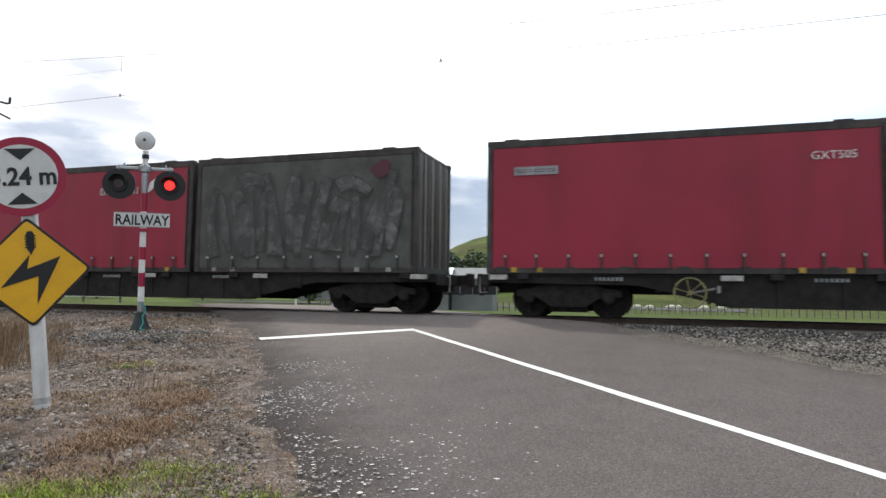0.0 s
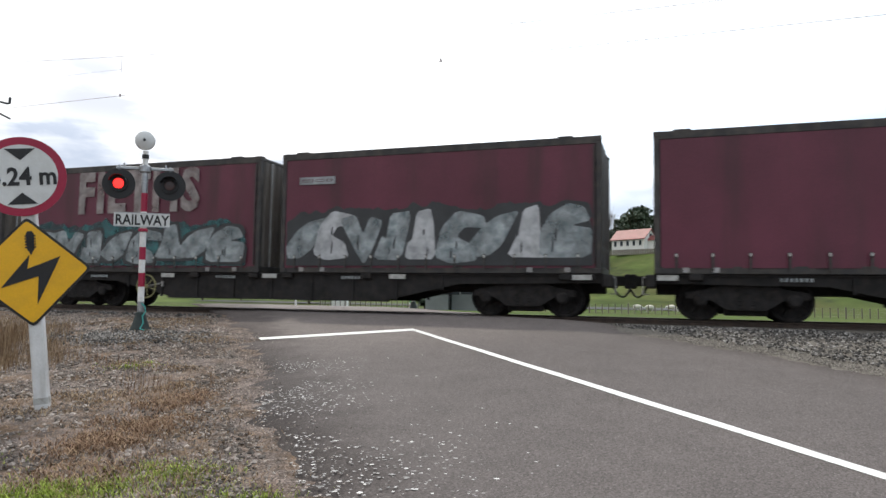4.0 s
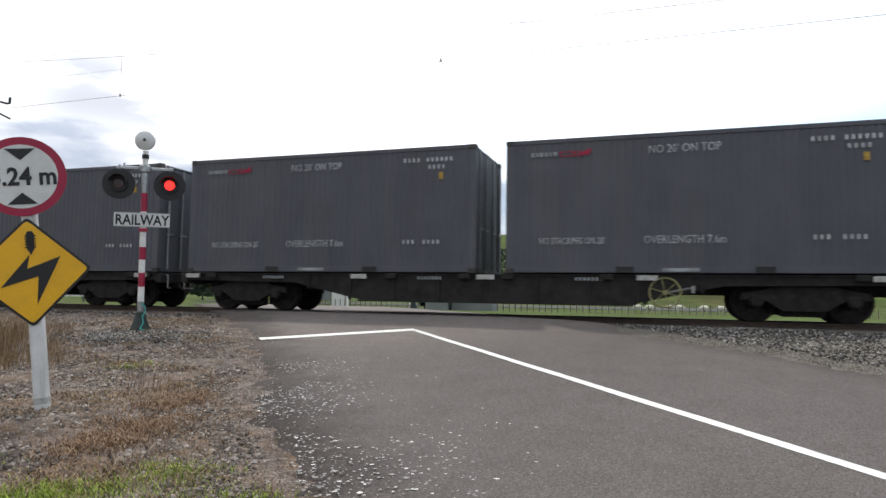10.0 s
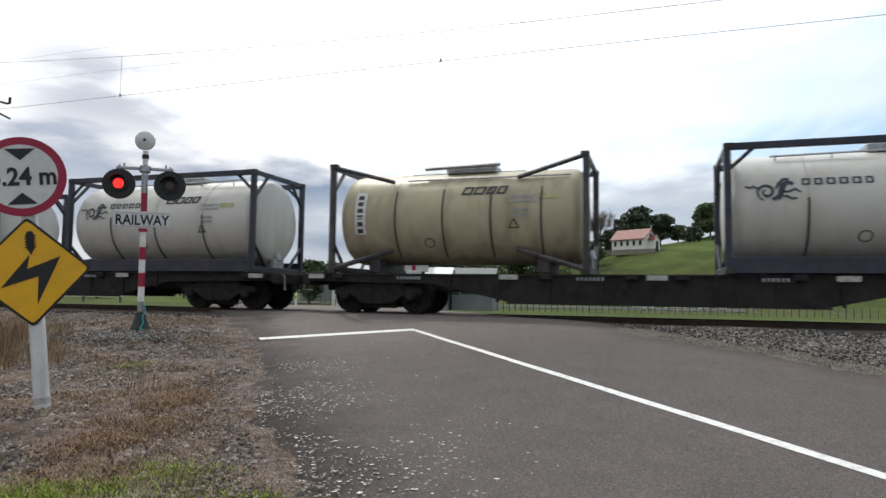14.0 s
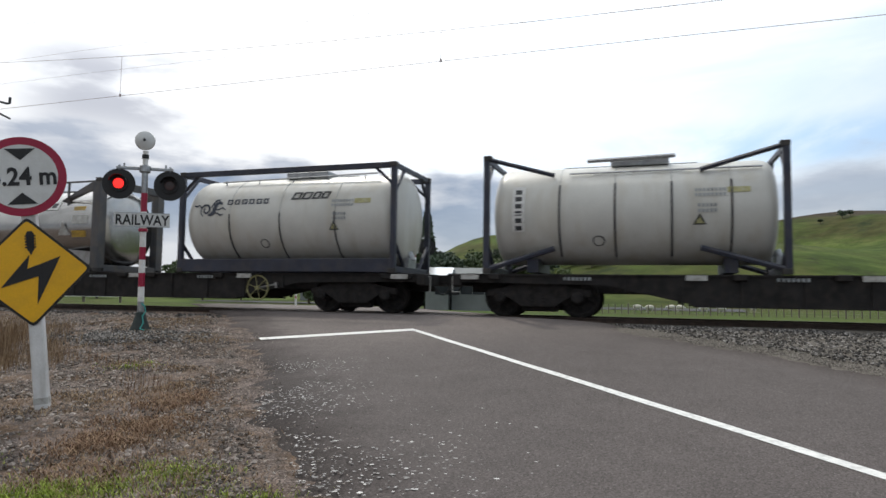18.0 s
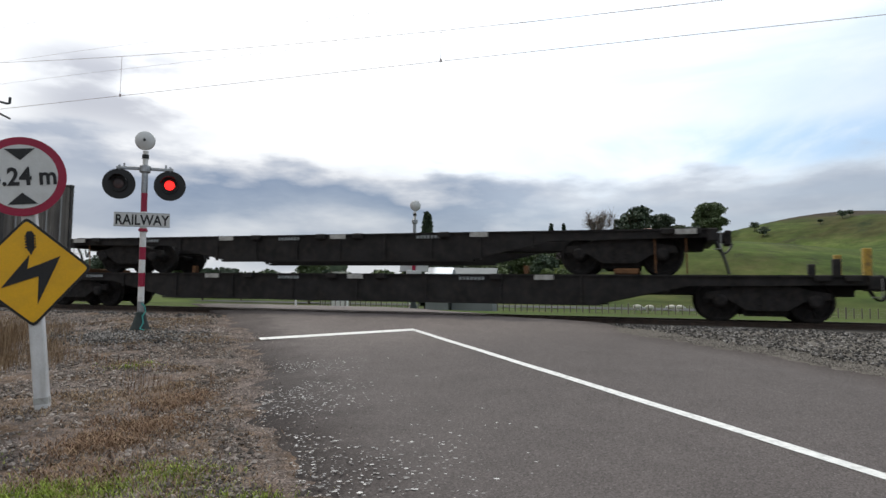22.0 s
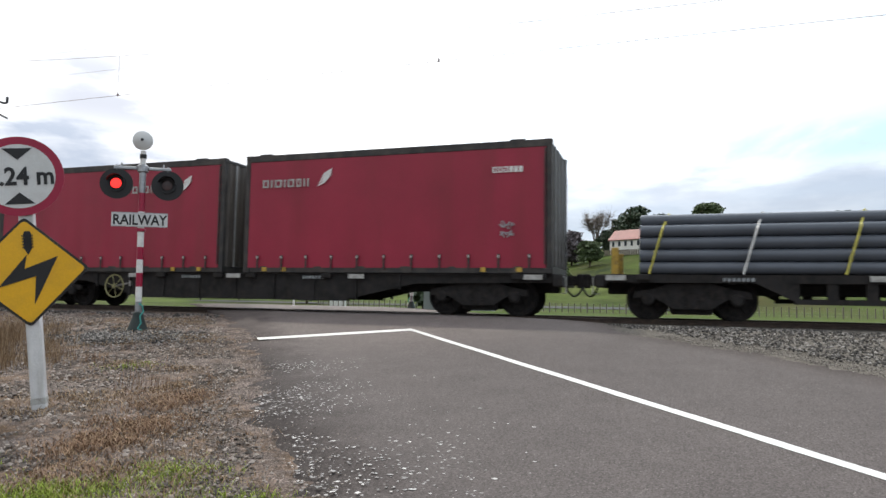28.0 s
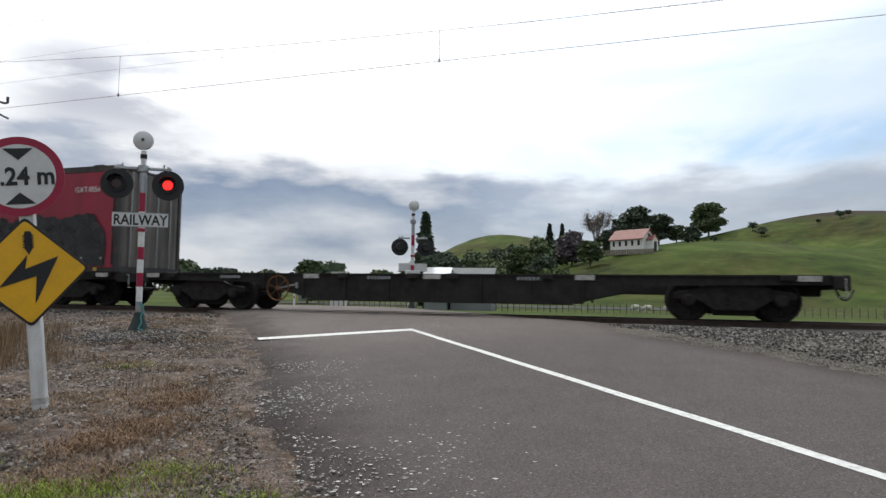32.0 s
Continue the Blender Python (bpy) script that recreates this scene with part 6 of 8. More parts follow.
    if plain:
        decal("worn_patch", "olive_label", 4.75, 0.42, lambda bm2: box(bm2, 0, 0.62, -0.004, 0, 0, 0.34), "faded grey-green patch")
        word_bars("name_bar", "paint_grey", 1.3, 0.52, [0.14, 0.14, 0.10, -0.1, 0.15, 0.14, 0.10, 0.16], 0.13, 0.05, 0.0, "worn grey name drawn as plain shapes")
        decal("round_label", "frame_grey", 2.95, -0.62, lambda bm2: lathe(bm2, [(-0.004, 0.13), (0.0, 0.13)], "y", 16))
        decal("round_label_face", shell, 2.95, -0.62, lambda bm2: lathe(bm2, [(-0.008, 0.10), (-0.004, 0.10)], "y", 16))
        return c
    decal("label_plate", "olive_label", 4.95, 0.30, lambda bm2: box(bm2, 0, 0.42, -0.004, 0, 0, 0.12), "yellow label")
    tagged(decal("label_bar", "paint_grey", 4.35, 0.34, lambda bm2: [box(bm2, j * 0.075, j * 0.075 + 0.045, -0.004, 0, -k * 0.11, -k * 0.11 + 0.07) for j in range(8) for k in range(2)]), "faded small print drawn as bars", kind="stuff")
    tagged(decal("label_bar", "paint_grey", 4.40, 0.02, lambda bm2: [box(bm2, j * 0.075, j * 0.075 + 0.045, -0.004, 0, -k * 0.11, -k * 0.11 + 0.07) for j in range(5) for k in range(2)]), "faded small print drawn as bars", kind="stuff")
    decal("hazard_triangle", "ink", 4.30, -0.33, lambda bm2: prism(bm2, [(0, 0), (0.26, 0), (0.13, 0.23)], "y", -0.004, 0), "hazard triangle label")
    decal("hazard_triangle_face", "olive_label", 4.30, -0.33, lambda bm2: prism(bm2, [(0.05, 0.03), (0.21, 0.03), (0.13, 0.17)], "y", -0.008, -0.004))
    decal("round_label", "frame_grey", 2.45, -0.62, lambda bm2: lathe(bm2, [(-0.004, 0.13), (0.0, 0.13)], "y", 16))
    decal("round_label_face", shell, 2.45, -0.62, lambda bm2: lathe(bm2, [(-0.008, 0.10), (-0.004, 0.10)], "y", 16))
    bm = bmesh.new()
    rod(bm, (L - 0.10, 0, 0.55), (L - 0.03, 0, 0.35), 0.09, 8), box(bm, L - 0.14, L - 0.03, -0.25, 0.25, 0.15, 0.4)
    part("outlet_valve", bm, M["galv"], c)
    return c


def steel_tank():
    """Bare steel tank between plated end frames, with a raised rail along the top."""
    L, H, R, zc = 6.058, 2.591, 1.12, 1.28
    c = thing("tank_container", "polished steel tank container between plated grey end frames on a wagon", "tank container", "tank containers")
    fm = M["frame_plate"]
    corner_frame(c, L, H, fm, 0.26)
    prof = [(0.15, 0.0), (0.17, 0.6), (0.22, R * 0.90), (0.28, R * 0.97), (0.38, R)]
    bm = bmesh.new()
    lathe(bm, prof + [(L - x, q) for x, q in prof[::-1]], "x", 44, (0, 0, zc))
    part("shell", bm, M["steel"], c, "polished steel tank shell", smooth=True)
    for x in (0.02, L - 0.12):
        part("end_beam", boxes((x, x + 0.10, -HALF + 0.26, HALF - 0.26, H - 0.22, H - 0.01)), fm, c, bevel=0.01)
        part("end_beam", boxes((x, x + 0.10, -HALF + 0.26, HALF - 0.26, 0.02, 0.20)), fm, c, bevel=0.01)
    for x0, d in ((0.1, 1), (L - 0.1, -1)):
        for sy in (-1, 1):
            for z, tip in ((H - 0.28, zc + 0.66), (0.14, zc - 0.70)):       # gusset plates from the posts to the shell
                bm = bmesh.new()
                a = [(x0, sy * (HALF - 0.03), z), (x0, sy * (HALF - 0.03), z + (0.27 if z > 1 else 0.40)), (x0 + d * 1.65, sy * 0.86, tip + 0.10), (x0 + d * 1.65, sy * 0.80, tip)]
                va = [bm.verts.new(p) for p in a]
                vb = [bm.verts.new((p[0], p[1] - sy * 0.04, p[2])) for p in a]
                for k in range(4):
                    bm.faces.new((va[k], va[(k + 1) % 4], vb[(k + 1) % 4], vb[k]))
                bm.faces.new(va), bm.faces.new(vb[::-1])
                part("gusset_plate", bm, fm if z > 1 else M["steel_dull"], c)
    for x in (0.9, L - 1.15):
        part("cradle", boxes((x, x + 0.25, -0.6, 0.6, 0.02, 0.5)), fm, c)
    for y in (-0.95, 0.5):
        part("top_rail", boxes((0.26, L - 0.26, y, y + 0.05, H - 0.07, H - 0.02)), fm, c, bevel=0.01)
        for x in (1.55, 2.75, 3.1, 4.6):
            part("rail_post", boxes((x, x + 0.05, y + .004, y + 0.046, zc + 0.45, H - 0.07)), fm, c)
    part("hatch_box", boxes((2.7, 3.3, -0.5, 0.2, zc + R - 0.06, zc + R + 0.12)), M["galv"], c, bevel=0.02)

    def on(name, m, x, up, w, h, out=0.006, lab=""):
        t = math.asin(max(-0.95, min(0.95, up / R)))
        part(name, boxes((0, w, -out, 0, -h / 2, h / 2)), M[m], c, lab, at=pose(x, -(R + 0.004) * math.cos(t), zc + (R + 0.004) * math.sin(t), -math.degrees(t)))
    on("name_plate", "white", 3.35, 0.60, 1.0, 0.30, lab="white operator name plate")
    for k in range(4):
        on("name_letter_bar", "ink", 3.43 + k * 0.22, 0.60, 0.17, 0.17, 0.011)
    on("label_plate", "yellow", 4.95, 0.50, 0.40, 0.12), on("label_plate", "plate", 5.0, 0.18, 0.55, 0.24), on("label_plate", "yellow", 5.0, -0.22, 0.5, 0.18)
    on("hazard_plate", "white", 2.62, -0.36, 0.28, 0.26), on("hazard_mark", "ink", 2.70, -0.36, 0.12, 0.10, 0.011)
    t = math.asin(-0.25 / R)
    bm = bmesh.new()
    prism(bm, [(0, 0), (0.42, 0), (0.21, 0.38)], "y", -0.02, 0)
    part("hazard_triangle", bm, M["plate"], c, "pale hazard triangle", at=pose(4.52, -(R + .004) * math.cos(t), zc - 0.25, -math.degrees(t)))
    return c


def silo():
    c = thing("bulk_tank", "short white bulk tank on splayed legs with a roof plate", "tank", "tank containers")
    bm = bmesh.new()
    lathe(bm, [(-0.05, 0), (-0.03, 0.6), (0.06, 0.98), (0.22, 1.12), (0.42, 1.17), (2.28, 1.17), (2.48, 1.12), (2.64, 0.98), (2.73, 0.6), (2.75, 0)], "x", 40, (0, 0, 1.26))
    part("shell", bm, M["white_tank"], c, smooth=True)
    part("roof_plate", boxes((-0.12, 2.82, -0.50, 0.45, 2.66, 2.70)), M["frame_grey"], c)
    part("roof_lip", boxes((-0.12, 2.82, -0.52, -0.495, 2.60, 2.705)), M["frame_grey"], c)
    for x in (0.22, 0.34, 0.46, 2.22, 2.34):
        part("roof_prop", boxes((x, x + 0.07, -0.44, -0.36, 2.2, 2.66)), M["frame_grey"], c)
    part("vent_pipe", boxes((1.5, 2.2, -0.30, -0.22, 2.47, 2.53)), M["galv"], c)
    bm = bmesh.new()        # toothed walkway edge along the top
    box(bm, 0.18, 2.45, -0.62, -0.56, 2.20, 2.24)
    for k in range(38):
        box(bm, 0.20 + k * 0.059, 0.225 + k * 0.059, -0.61, -0.57, 2.24, 2.34)
    tagged(part("walkway_edge", bm, M["frame_grey"], c), kind="stuff")
    for x, d in ((0.05, 1), (2.65, -1)):
        for y in (-1.21, 1.05):
            bm = bmesh.new()
            prism(bm, [(x - d * 0.15, 0.0), (x + d * 0.55, 0.0), (x + d * 0.36, 0.78), (x + d * 0.26, 0.86), (x + d * 0.10, 0.80)], "y", y, y + 0.16)
            part("leg", bm, M["white_reefer"], c, "white splayed plate leg", bevel=0.01)
    part("bay_lintel", boxes((0.25, 2.45, -1.24, -1.02, 0.98, 1.06)), M["paint_grey"], c)
    part("outlet_bay", boxes((0.50, 2.20, -1.16, -0.6, 0.05, 0.96)), M["frame_grey"], c, "dark recessed outlet bay")
    for x in (0.42, 1.90):
        part("bay_panel", boxes((x, x + 0.36, -1.20, -1.12, 0.62, 0.97)), M["white_reefer"], c, bevel=0.02)
    part("bay_shelf", boxes((0.52, 2.18, -1.22, -1.12, 0.44, 0.49)), M["plate"], c)
    part("hose_tray", boxes((1.62, 2.20, -1.24, -1.05, 0.06, 0.24)), M["white"], c, bevel=0.02)
    bm = bmesh.new()
    tube(bm, [(0.45, -1.25, 0.06), (0.45, -1.25, 0.74), (2.25, -1.25, 0.76), (2.25, -1.25, 0.06)], 0.016, 5)
    part("hand_rail", bm, M["galv"], c)
    part("base_frame", boxes((-0.15, 2.85, -1.15, 1.15, 0.0, 0.06)), M["frame_grey"], c)
    part("stripe_panel", boxes((1.45, 2.45, -1.195, -1.185, 1.36, 1.62)), M["pale_steel"], c, "faded blue panel")
    bars(c, 0.38, 1.36, [0.24, 0.25, 0.20, 0.20], 0.22, M["ink"], -1.20, 0.04, 0.08, name="operator_letter_bar")
    bars(c, 0.48, 1.78, [0.12, 0.12, 0.12, 0.12], 0.08, M["olive_label"], -1.10, 0.03)
    return c


def pipe_load(L):
    c = thing("pipe_bundle", "bundled grey plastic pipes strapped on a flat wagon", "pipes", "pipe bundles")
    r = 0.125
    bm = bmesh.new()
    n = 14
    for k in range(n):
        t0, t1 = 2 * math.pi * k / n, 2 * math.pi * (k + 1) / n
        q = []
        for x, rad in ((0, r), (L, r)):
            q.append([bm.verts.new((x, rad * math.cos(t), rad * math.sin(t))) for t in (t0, t1)])
        bm.faces.new((q[0][0], q[0][1], q[1][1], q[1][0]))
        i = []
        for x in (0, L):
            i.append([bm.verts.new((x, (r - .014) * math.cos(t), (r - .014) * math.sin(t))) for t in (t0, t1)])
        bm.faces.new((i[0][1], i[0][0], i[1][0], i[1][1]))
        bm.faces.new((q[0][1], q[0][0], i[0][0], i[0][1])), bm.faces.new((q[1][0], q[1][1], i[1][1], i[1][0]))
    bmesh.ops.remove_doubles(bm, verts=bm.verts[:], dist=0.0005)
    first = None
    rr = random.Random(4)
    for row in range(4):
        for k in range(9):
            at = pose(rr.uniform(-0.03, 0.03), -1.06 + k * 0.265, 0.13 + row * 0.25)
            if first is None:
                first = part("pipe", bm, M["pipe"], c, "grey plastic pipe", smooth=True, at=at)
            else:
                again(first, at)
    for k in range(8):
        at = pose(rr.uniform(-0.03, 0.03), -0.93 + k * 0.265, 0.13 + 0.97)
        again(first, at)
    for k in range(5):
        x = 0.35 + (L - 0.7) * k / 4
        bm = bmesh.new()
        tube(bm, [(x - 0.18, -1.20, 0.0), (x + 0.08, -1.21, 0.9), (x + 0.13, -1.08, 1.02), (x + 0.22, -0.95, 1.24), (x + 0.22, 0.95, 1.24), (x + 0.08, 1.21, 0.9), (x - 0.18, 1.20, 0.0)], 0.02, 4)
        part("lashing_strap", bm, M["white" if k % 2 else "strap_yellow"], c, "yellow or white lashing strap")
    return c


def build_train():
    wag = wagon_flat()
    wag_rear = wagon_flat(brake=11.7)
    wag_plain = wagon_flat(brake=0)
    wag_rust = wagon_flat(brake=4.0, brake_mat="rust")
    wag_open = wagon_flat(16.2, 0, "rust", belly=False)
    pins(wag_open, 16.2, (0.3, 15.9), 0.55)
    wag_long = wagon_flat(20.95, 0, "rust", pale=4)
    pins(wag_long, 20.95, (20.85,), 0.50)
    pins(wag_long, 20.95, (20.35,), 0.30, "under")
    stacked, stacked_brake = wagon_flat(16.4, 0), wagon_flat(16.4, 11.9, "plate")
    for w in (stacked, stacked_brake):
        for x in (-0.25, 16.65):
            bm = bmesh.new()
            tube(bm, arc((x - .2, -0.6, 0.75), (x + .1, -0.55, 0.02), -0.12, 6), 0.03, 6)
            part("hanging_hose", bm, M["rope_end"], w, "black air hose hanging from the coupler")
        for x in (0.5, 15.3, 15.9):
            bm = bmesh.new()
            rod(bm, (x, -1.05, 0.86), (x + .03, -1.02, 0.02), 0.018, 5)
            part("lashing_chain", bm, M["rust"], w)
        for x in (3.9, 12.6):
            part("lashing_block", boxes((x, x + 0.10, -0.98, -0.86, 0.005, 0.18)), M["rust"], w, "rusty lashing block")

    used = set()

    def put(proto, q, z=0.0):
        if proto.name in used:
            return on_train(copy_thing(proto, Matrix()), q, z)
        used.add(proto.name)
        return on_train(proto, q, z)

    # wagons, from the front
    for proto, q in ((wag, -20.6), (wag, -3.58), (wag, 13.15), (wag, 29.96), (wag, 46.82), (wag_rear, 63.68), (wag_open, 80.55), (wag_open, 97.5),
                     (wag_rear, 114.68), (wag_rear, 131.60), (wag_rear, 148.45), (wag, 165.4), (wag_rear, 182.24), (wag, 199.06), (wag_plain, 215.93), (wag, 232.78),
                     (wag_rear, 249.63), (wag_rear, 266.48), (wag_rear, 283.33), (wag, 300.2), (wag_rear, 317.05), (wag_long, 333.9), (wag_long, 355.4),
                     (wag, 377.04), (wag, 393.9), (wag_rear, 410.8), (wag, 427.62), (wag_open, 444.5), (wag, 461.54), (wag_rear, 478.42), (wag_rust, 495.3)):
        put(proto, q)
    put(stacked, 335.7, DECK), put(stacked_brake, 357.8, DECK)
    for q in (335.2, 350.2, 357.0, 372.0):
        y = tagged(single("wheel_chock", boxes((0, 0.5, -1.0, 1.0, 0, 0.12)), M["rust"], "rusty steel chock bar under a stacked wagon", "chock", "chocks", bevel=0.02))
        on_train(y, q, DECK)

    def cc(q, **kw):
        on_train(curtain_container(seed=int(q) + 60, **kw), q, DECK)

    cc(-18.97, cloth="red", word=4.6)

    cc(-11.2, L=6.06, cloth="soot", graffiti=(0.3, 5.6, 0.35, 2.25, "paint_dim", "rail_dark", "", 6, "", ((5.15, 2.42, 0.24, "maroon"),), 0.17))
    cc(-3.52, cloth="red", code="6.3|GXT505", panel=0.6)
    cc(4.70, cloth="maroon", graffiti=(0.2, 6.2, 0.28, 1.25, "paint_smudge", "paint_soot", "paint_soot", 7, "", (), 0.13, ("step", "hook", "slab", "fang", "leaf", "hook", "prow", "slab")))
    cc(13.21, cloth="maroon", panel=1.0, graffiti=(1.0, 7.2, 0.25, 1.25, "paint_smudge", "paint_soot", "paint_soot", 7, (1.6, 1.42, 1.25, 5.4, "FILTH", "paint_letter"), (), 0.13, ("hook", "slab", "leaf", "hump", "hook", "fang", "step")))
    cc(21.40, cloth="red", word=0.3, code="6.1|GXT1196")
    cc(30.02, cloth="red", word=0.3, code=-1.5)
    cc(38.20, cloth="maroon", graffiti=(1.3, 6.3, 0.25, 0.95, "paint_mauve", "maroon", "", 7, "", (), 0.13, ("leaf", "fang", "slab", "leaf", "spread", "step"), ("paint_mauve", "paint_olive")), panel=0.5)
    cc(46.88, cloth="maroon", graffiti=(0.2, 7.0, 0.28, 1.15, "paint_ash", "ink", "paint_teal", 7, (1.82, 1.56, 1.18, 4.0, "FILTHS", "paint_letter"), (), 0.13, ("hook", "fang", "slab", "leaf", "hook", "prow", "leaf", "hump")))
    cc(55.10, cloth="maroon", graffiti=(0.25, 7.2, 0.25, 1.35, "paint_white", "ink", "ink", 9, "", (), 0.13, ("leaf", "hook", "fang", "slab", "step", "hook", "leaf", "prow", "hump"), ("paint_ash", "paint_white", "paint_ash")), panel=0.5)
    cc(63.75, cloth="maroon")
    cc(71.90, cloth="maroon", graffiti=(0.5, 7.0, 0.3, 1.15, "paint_dim", "paint_soot", "paint_soot", 8, "", (), 0.13, ("leaf", "hook", "step", "slab", "fang", "hump", "leaf")))
    on_train(reefer("red"), 80.66, DECK)
    on_train(reefer("blue"), 90.50, DECK)
    on_train(silo(), 110.65, DECK)
    navy_label = "white cylindrical tank container in a dark navy frame on a wagon"
    beam_label = "white tank container between grey end frames on a wagon"
    t_beam = tank("b", "frame_grey", mark="badge", beam=True, label=beam_label)
    t_plain = tank("f", "frame_navy", mark="", label=navy_label)
    t_horse = tank("f", "frame_navy", mark="horse", label=navy_label)
    t_beige = tank("b", "frame_grey", "beige_tank", mark="vertical", beam=True, label="beige weathered tank container between dark end frames on a wagon")
    t_steel = steel_tank()
    t_vert = tank("b", "frame_navy", mark="vertical", word=0, beam=True, label="white tank container between dark navy end frames on a wagon")
    t_blue = tank("f", "frame_blue", mark="", word=0, plain=True, label="white tank container in a bright blue frame on a wagon")
    for proto, q in ((t_beam, 114.71), (t_plain, 124.66), (t_horse, 182.85), (t_horse, 191.58), (t_horse, 199.67), (t_horse, 208.39), (t_beige, 216.54), (t_horse, 225.2),
                     (t_steel, 233.39), (t_beam, 242.1), (t_steel, 250.24), (t_beam, 258.93), (t_steel, 267.1), (t_horse, 275.8), (t_vert, 283.94), (t_horse, 292.63),
                     (t_blue, 300.8), (t_steel, 309.5)):
        put(proto, q, DECK)
    on_train(panel_container(), 131.75, DECK)
    sl = slate_container()
    for q in (140.0, 148.6, 156.9):
        put(sl, q, DECK)
    on_train(star_container(), 166.1, DECK)
    cc(317.1, cloth="maroon", graffiti=(0.3, 7.2, 0.25, 1.62, "paint_smoke", "paint_smoke", "soot_veil", 6))
    cc(325.4, cloth="maroon", graffiti=(2.6, 7.1, 0.3, 1.3, "paint_mist", "paint_dim", "soot_veil", 7, "", (), 0.13, ("fang", "hook", "slab", "step", "leaf", "hump", "prow")))
    cc(377.10, cloth="red", graffiti=(0.1, 7.2, 0.22, 1.40, "paint_white", "paint_soot", "paint_soot", 6, "", (), 0.13, ("step", "slab", "prow", "hump", "spread")), code=0.35, panel=-0.7)
    cc(385.31, cloth="maroon", graffiti=(1.2, 6.5, 0.3, 1.0, "paint_smoke", "maroon", "", 8, "", (), 0.08, (), (), ((5.3, 1.0, 0.7, 0.5, "paint_white"), (3.4, 1.1, 0.5, 0.4, "paint_white"))))
    cc(393.96, cloth="maroon", graffiti=(0.6, 6.6, 0.3, 1.15, "paint_flesh", "paint_letter", "paint_blue", 4, "", (), 0.3, ("leaf", "hook", "leaf", "leaf", "leaf", "hump"), ("paint_flesh",), ((0.25, 1.25, 0.5, 0.7, "paint_white"), (0.25, 0.6, 0.8, 0.5, "paint_white"), (6.3, 0.6, 1.0, 0.6, "paint_pink"))), panel=0.5)
    cc(402.22, cloth="maroon", graffiti=(0.2, 7.1, 0.3, 1.15, "paint_green", "soot", "", 8, "", (), 0.13, ("leaf", "fang", "hook", "leaf", "slab", "step", "fang", "leaf", "hump")))
    cc(410.86, cloth="maroon")
    cc(419.10, cloth="soot", graffiti=(2.0, 7.0, 0.5, 0.95, "paint_grey", "soot", "", 6))
    cc(427.66, cloth="red", word=-0.9, code=0.35)
    cc(435.90, cloth="red", word=0.5, code=-1.3, graffiti=(1, 2, 0.3, 0.6, "paint_white", "ink", "", 0, "", (), 0.13, (), (), ((6.5, 0.75, 0.3, 0.4, "paint_white"),)))
    put(pipe_load(7.65), 445.3, DECK)
    put(pipe_load(6.75), 453.05, DECK)
    cc(461.60, cloth="red", code="0.3|GXT820", word=-0.9, diamond=True)
    cc(469.83, cloth="red", code=0.3, word=-0.9, diamond=True, graffiti=(2.2, 3.8, 0.4, 0.9, "paint_mauve", "red", "", 3))
    cc(478.48, cloth="maroon", graffiti=(0.1, 7.4, 0.22, 1.2, "paint_white", "ink", "paint_soot", 9, "", ((3.9, 0.75, 0.45, "paint_pink"), (6.5, 1.35, 0.18, "yellow")), 0.13, ("hook", "hump", "slab", "fang", "prow", "fang", "step", "hump"), ("paint_white", "paint_white", "paint_ash", "paint_pink", "paint_white", "paint_white")), word=1.4)
    cc(486.75, cloth="red", graffiti=(0.7, 7.0, 0.2, 1.35, "paint_soot", "soot", "paint_soot", 0), code="6.1|GXT4856", panel=0.4)


build_train()

# ---- the crossing's signals and signs ----
FLIPS = []     # lenses that alternate: (part, place, phase)


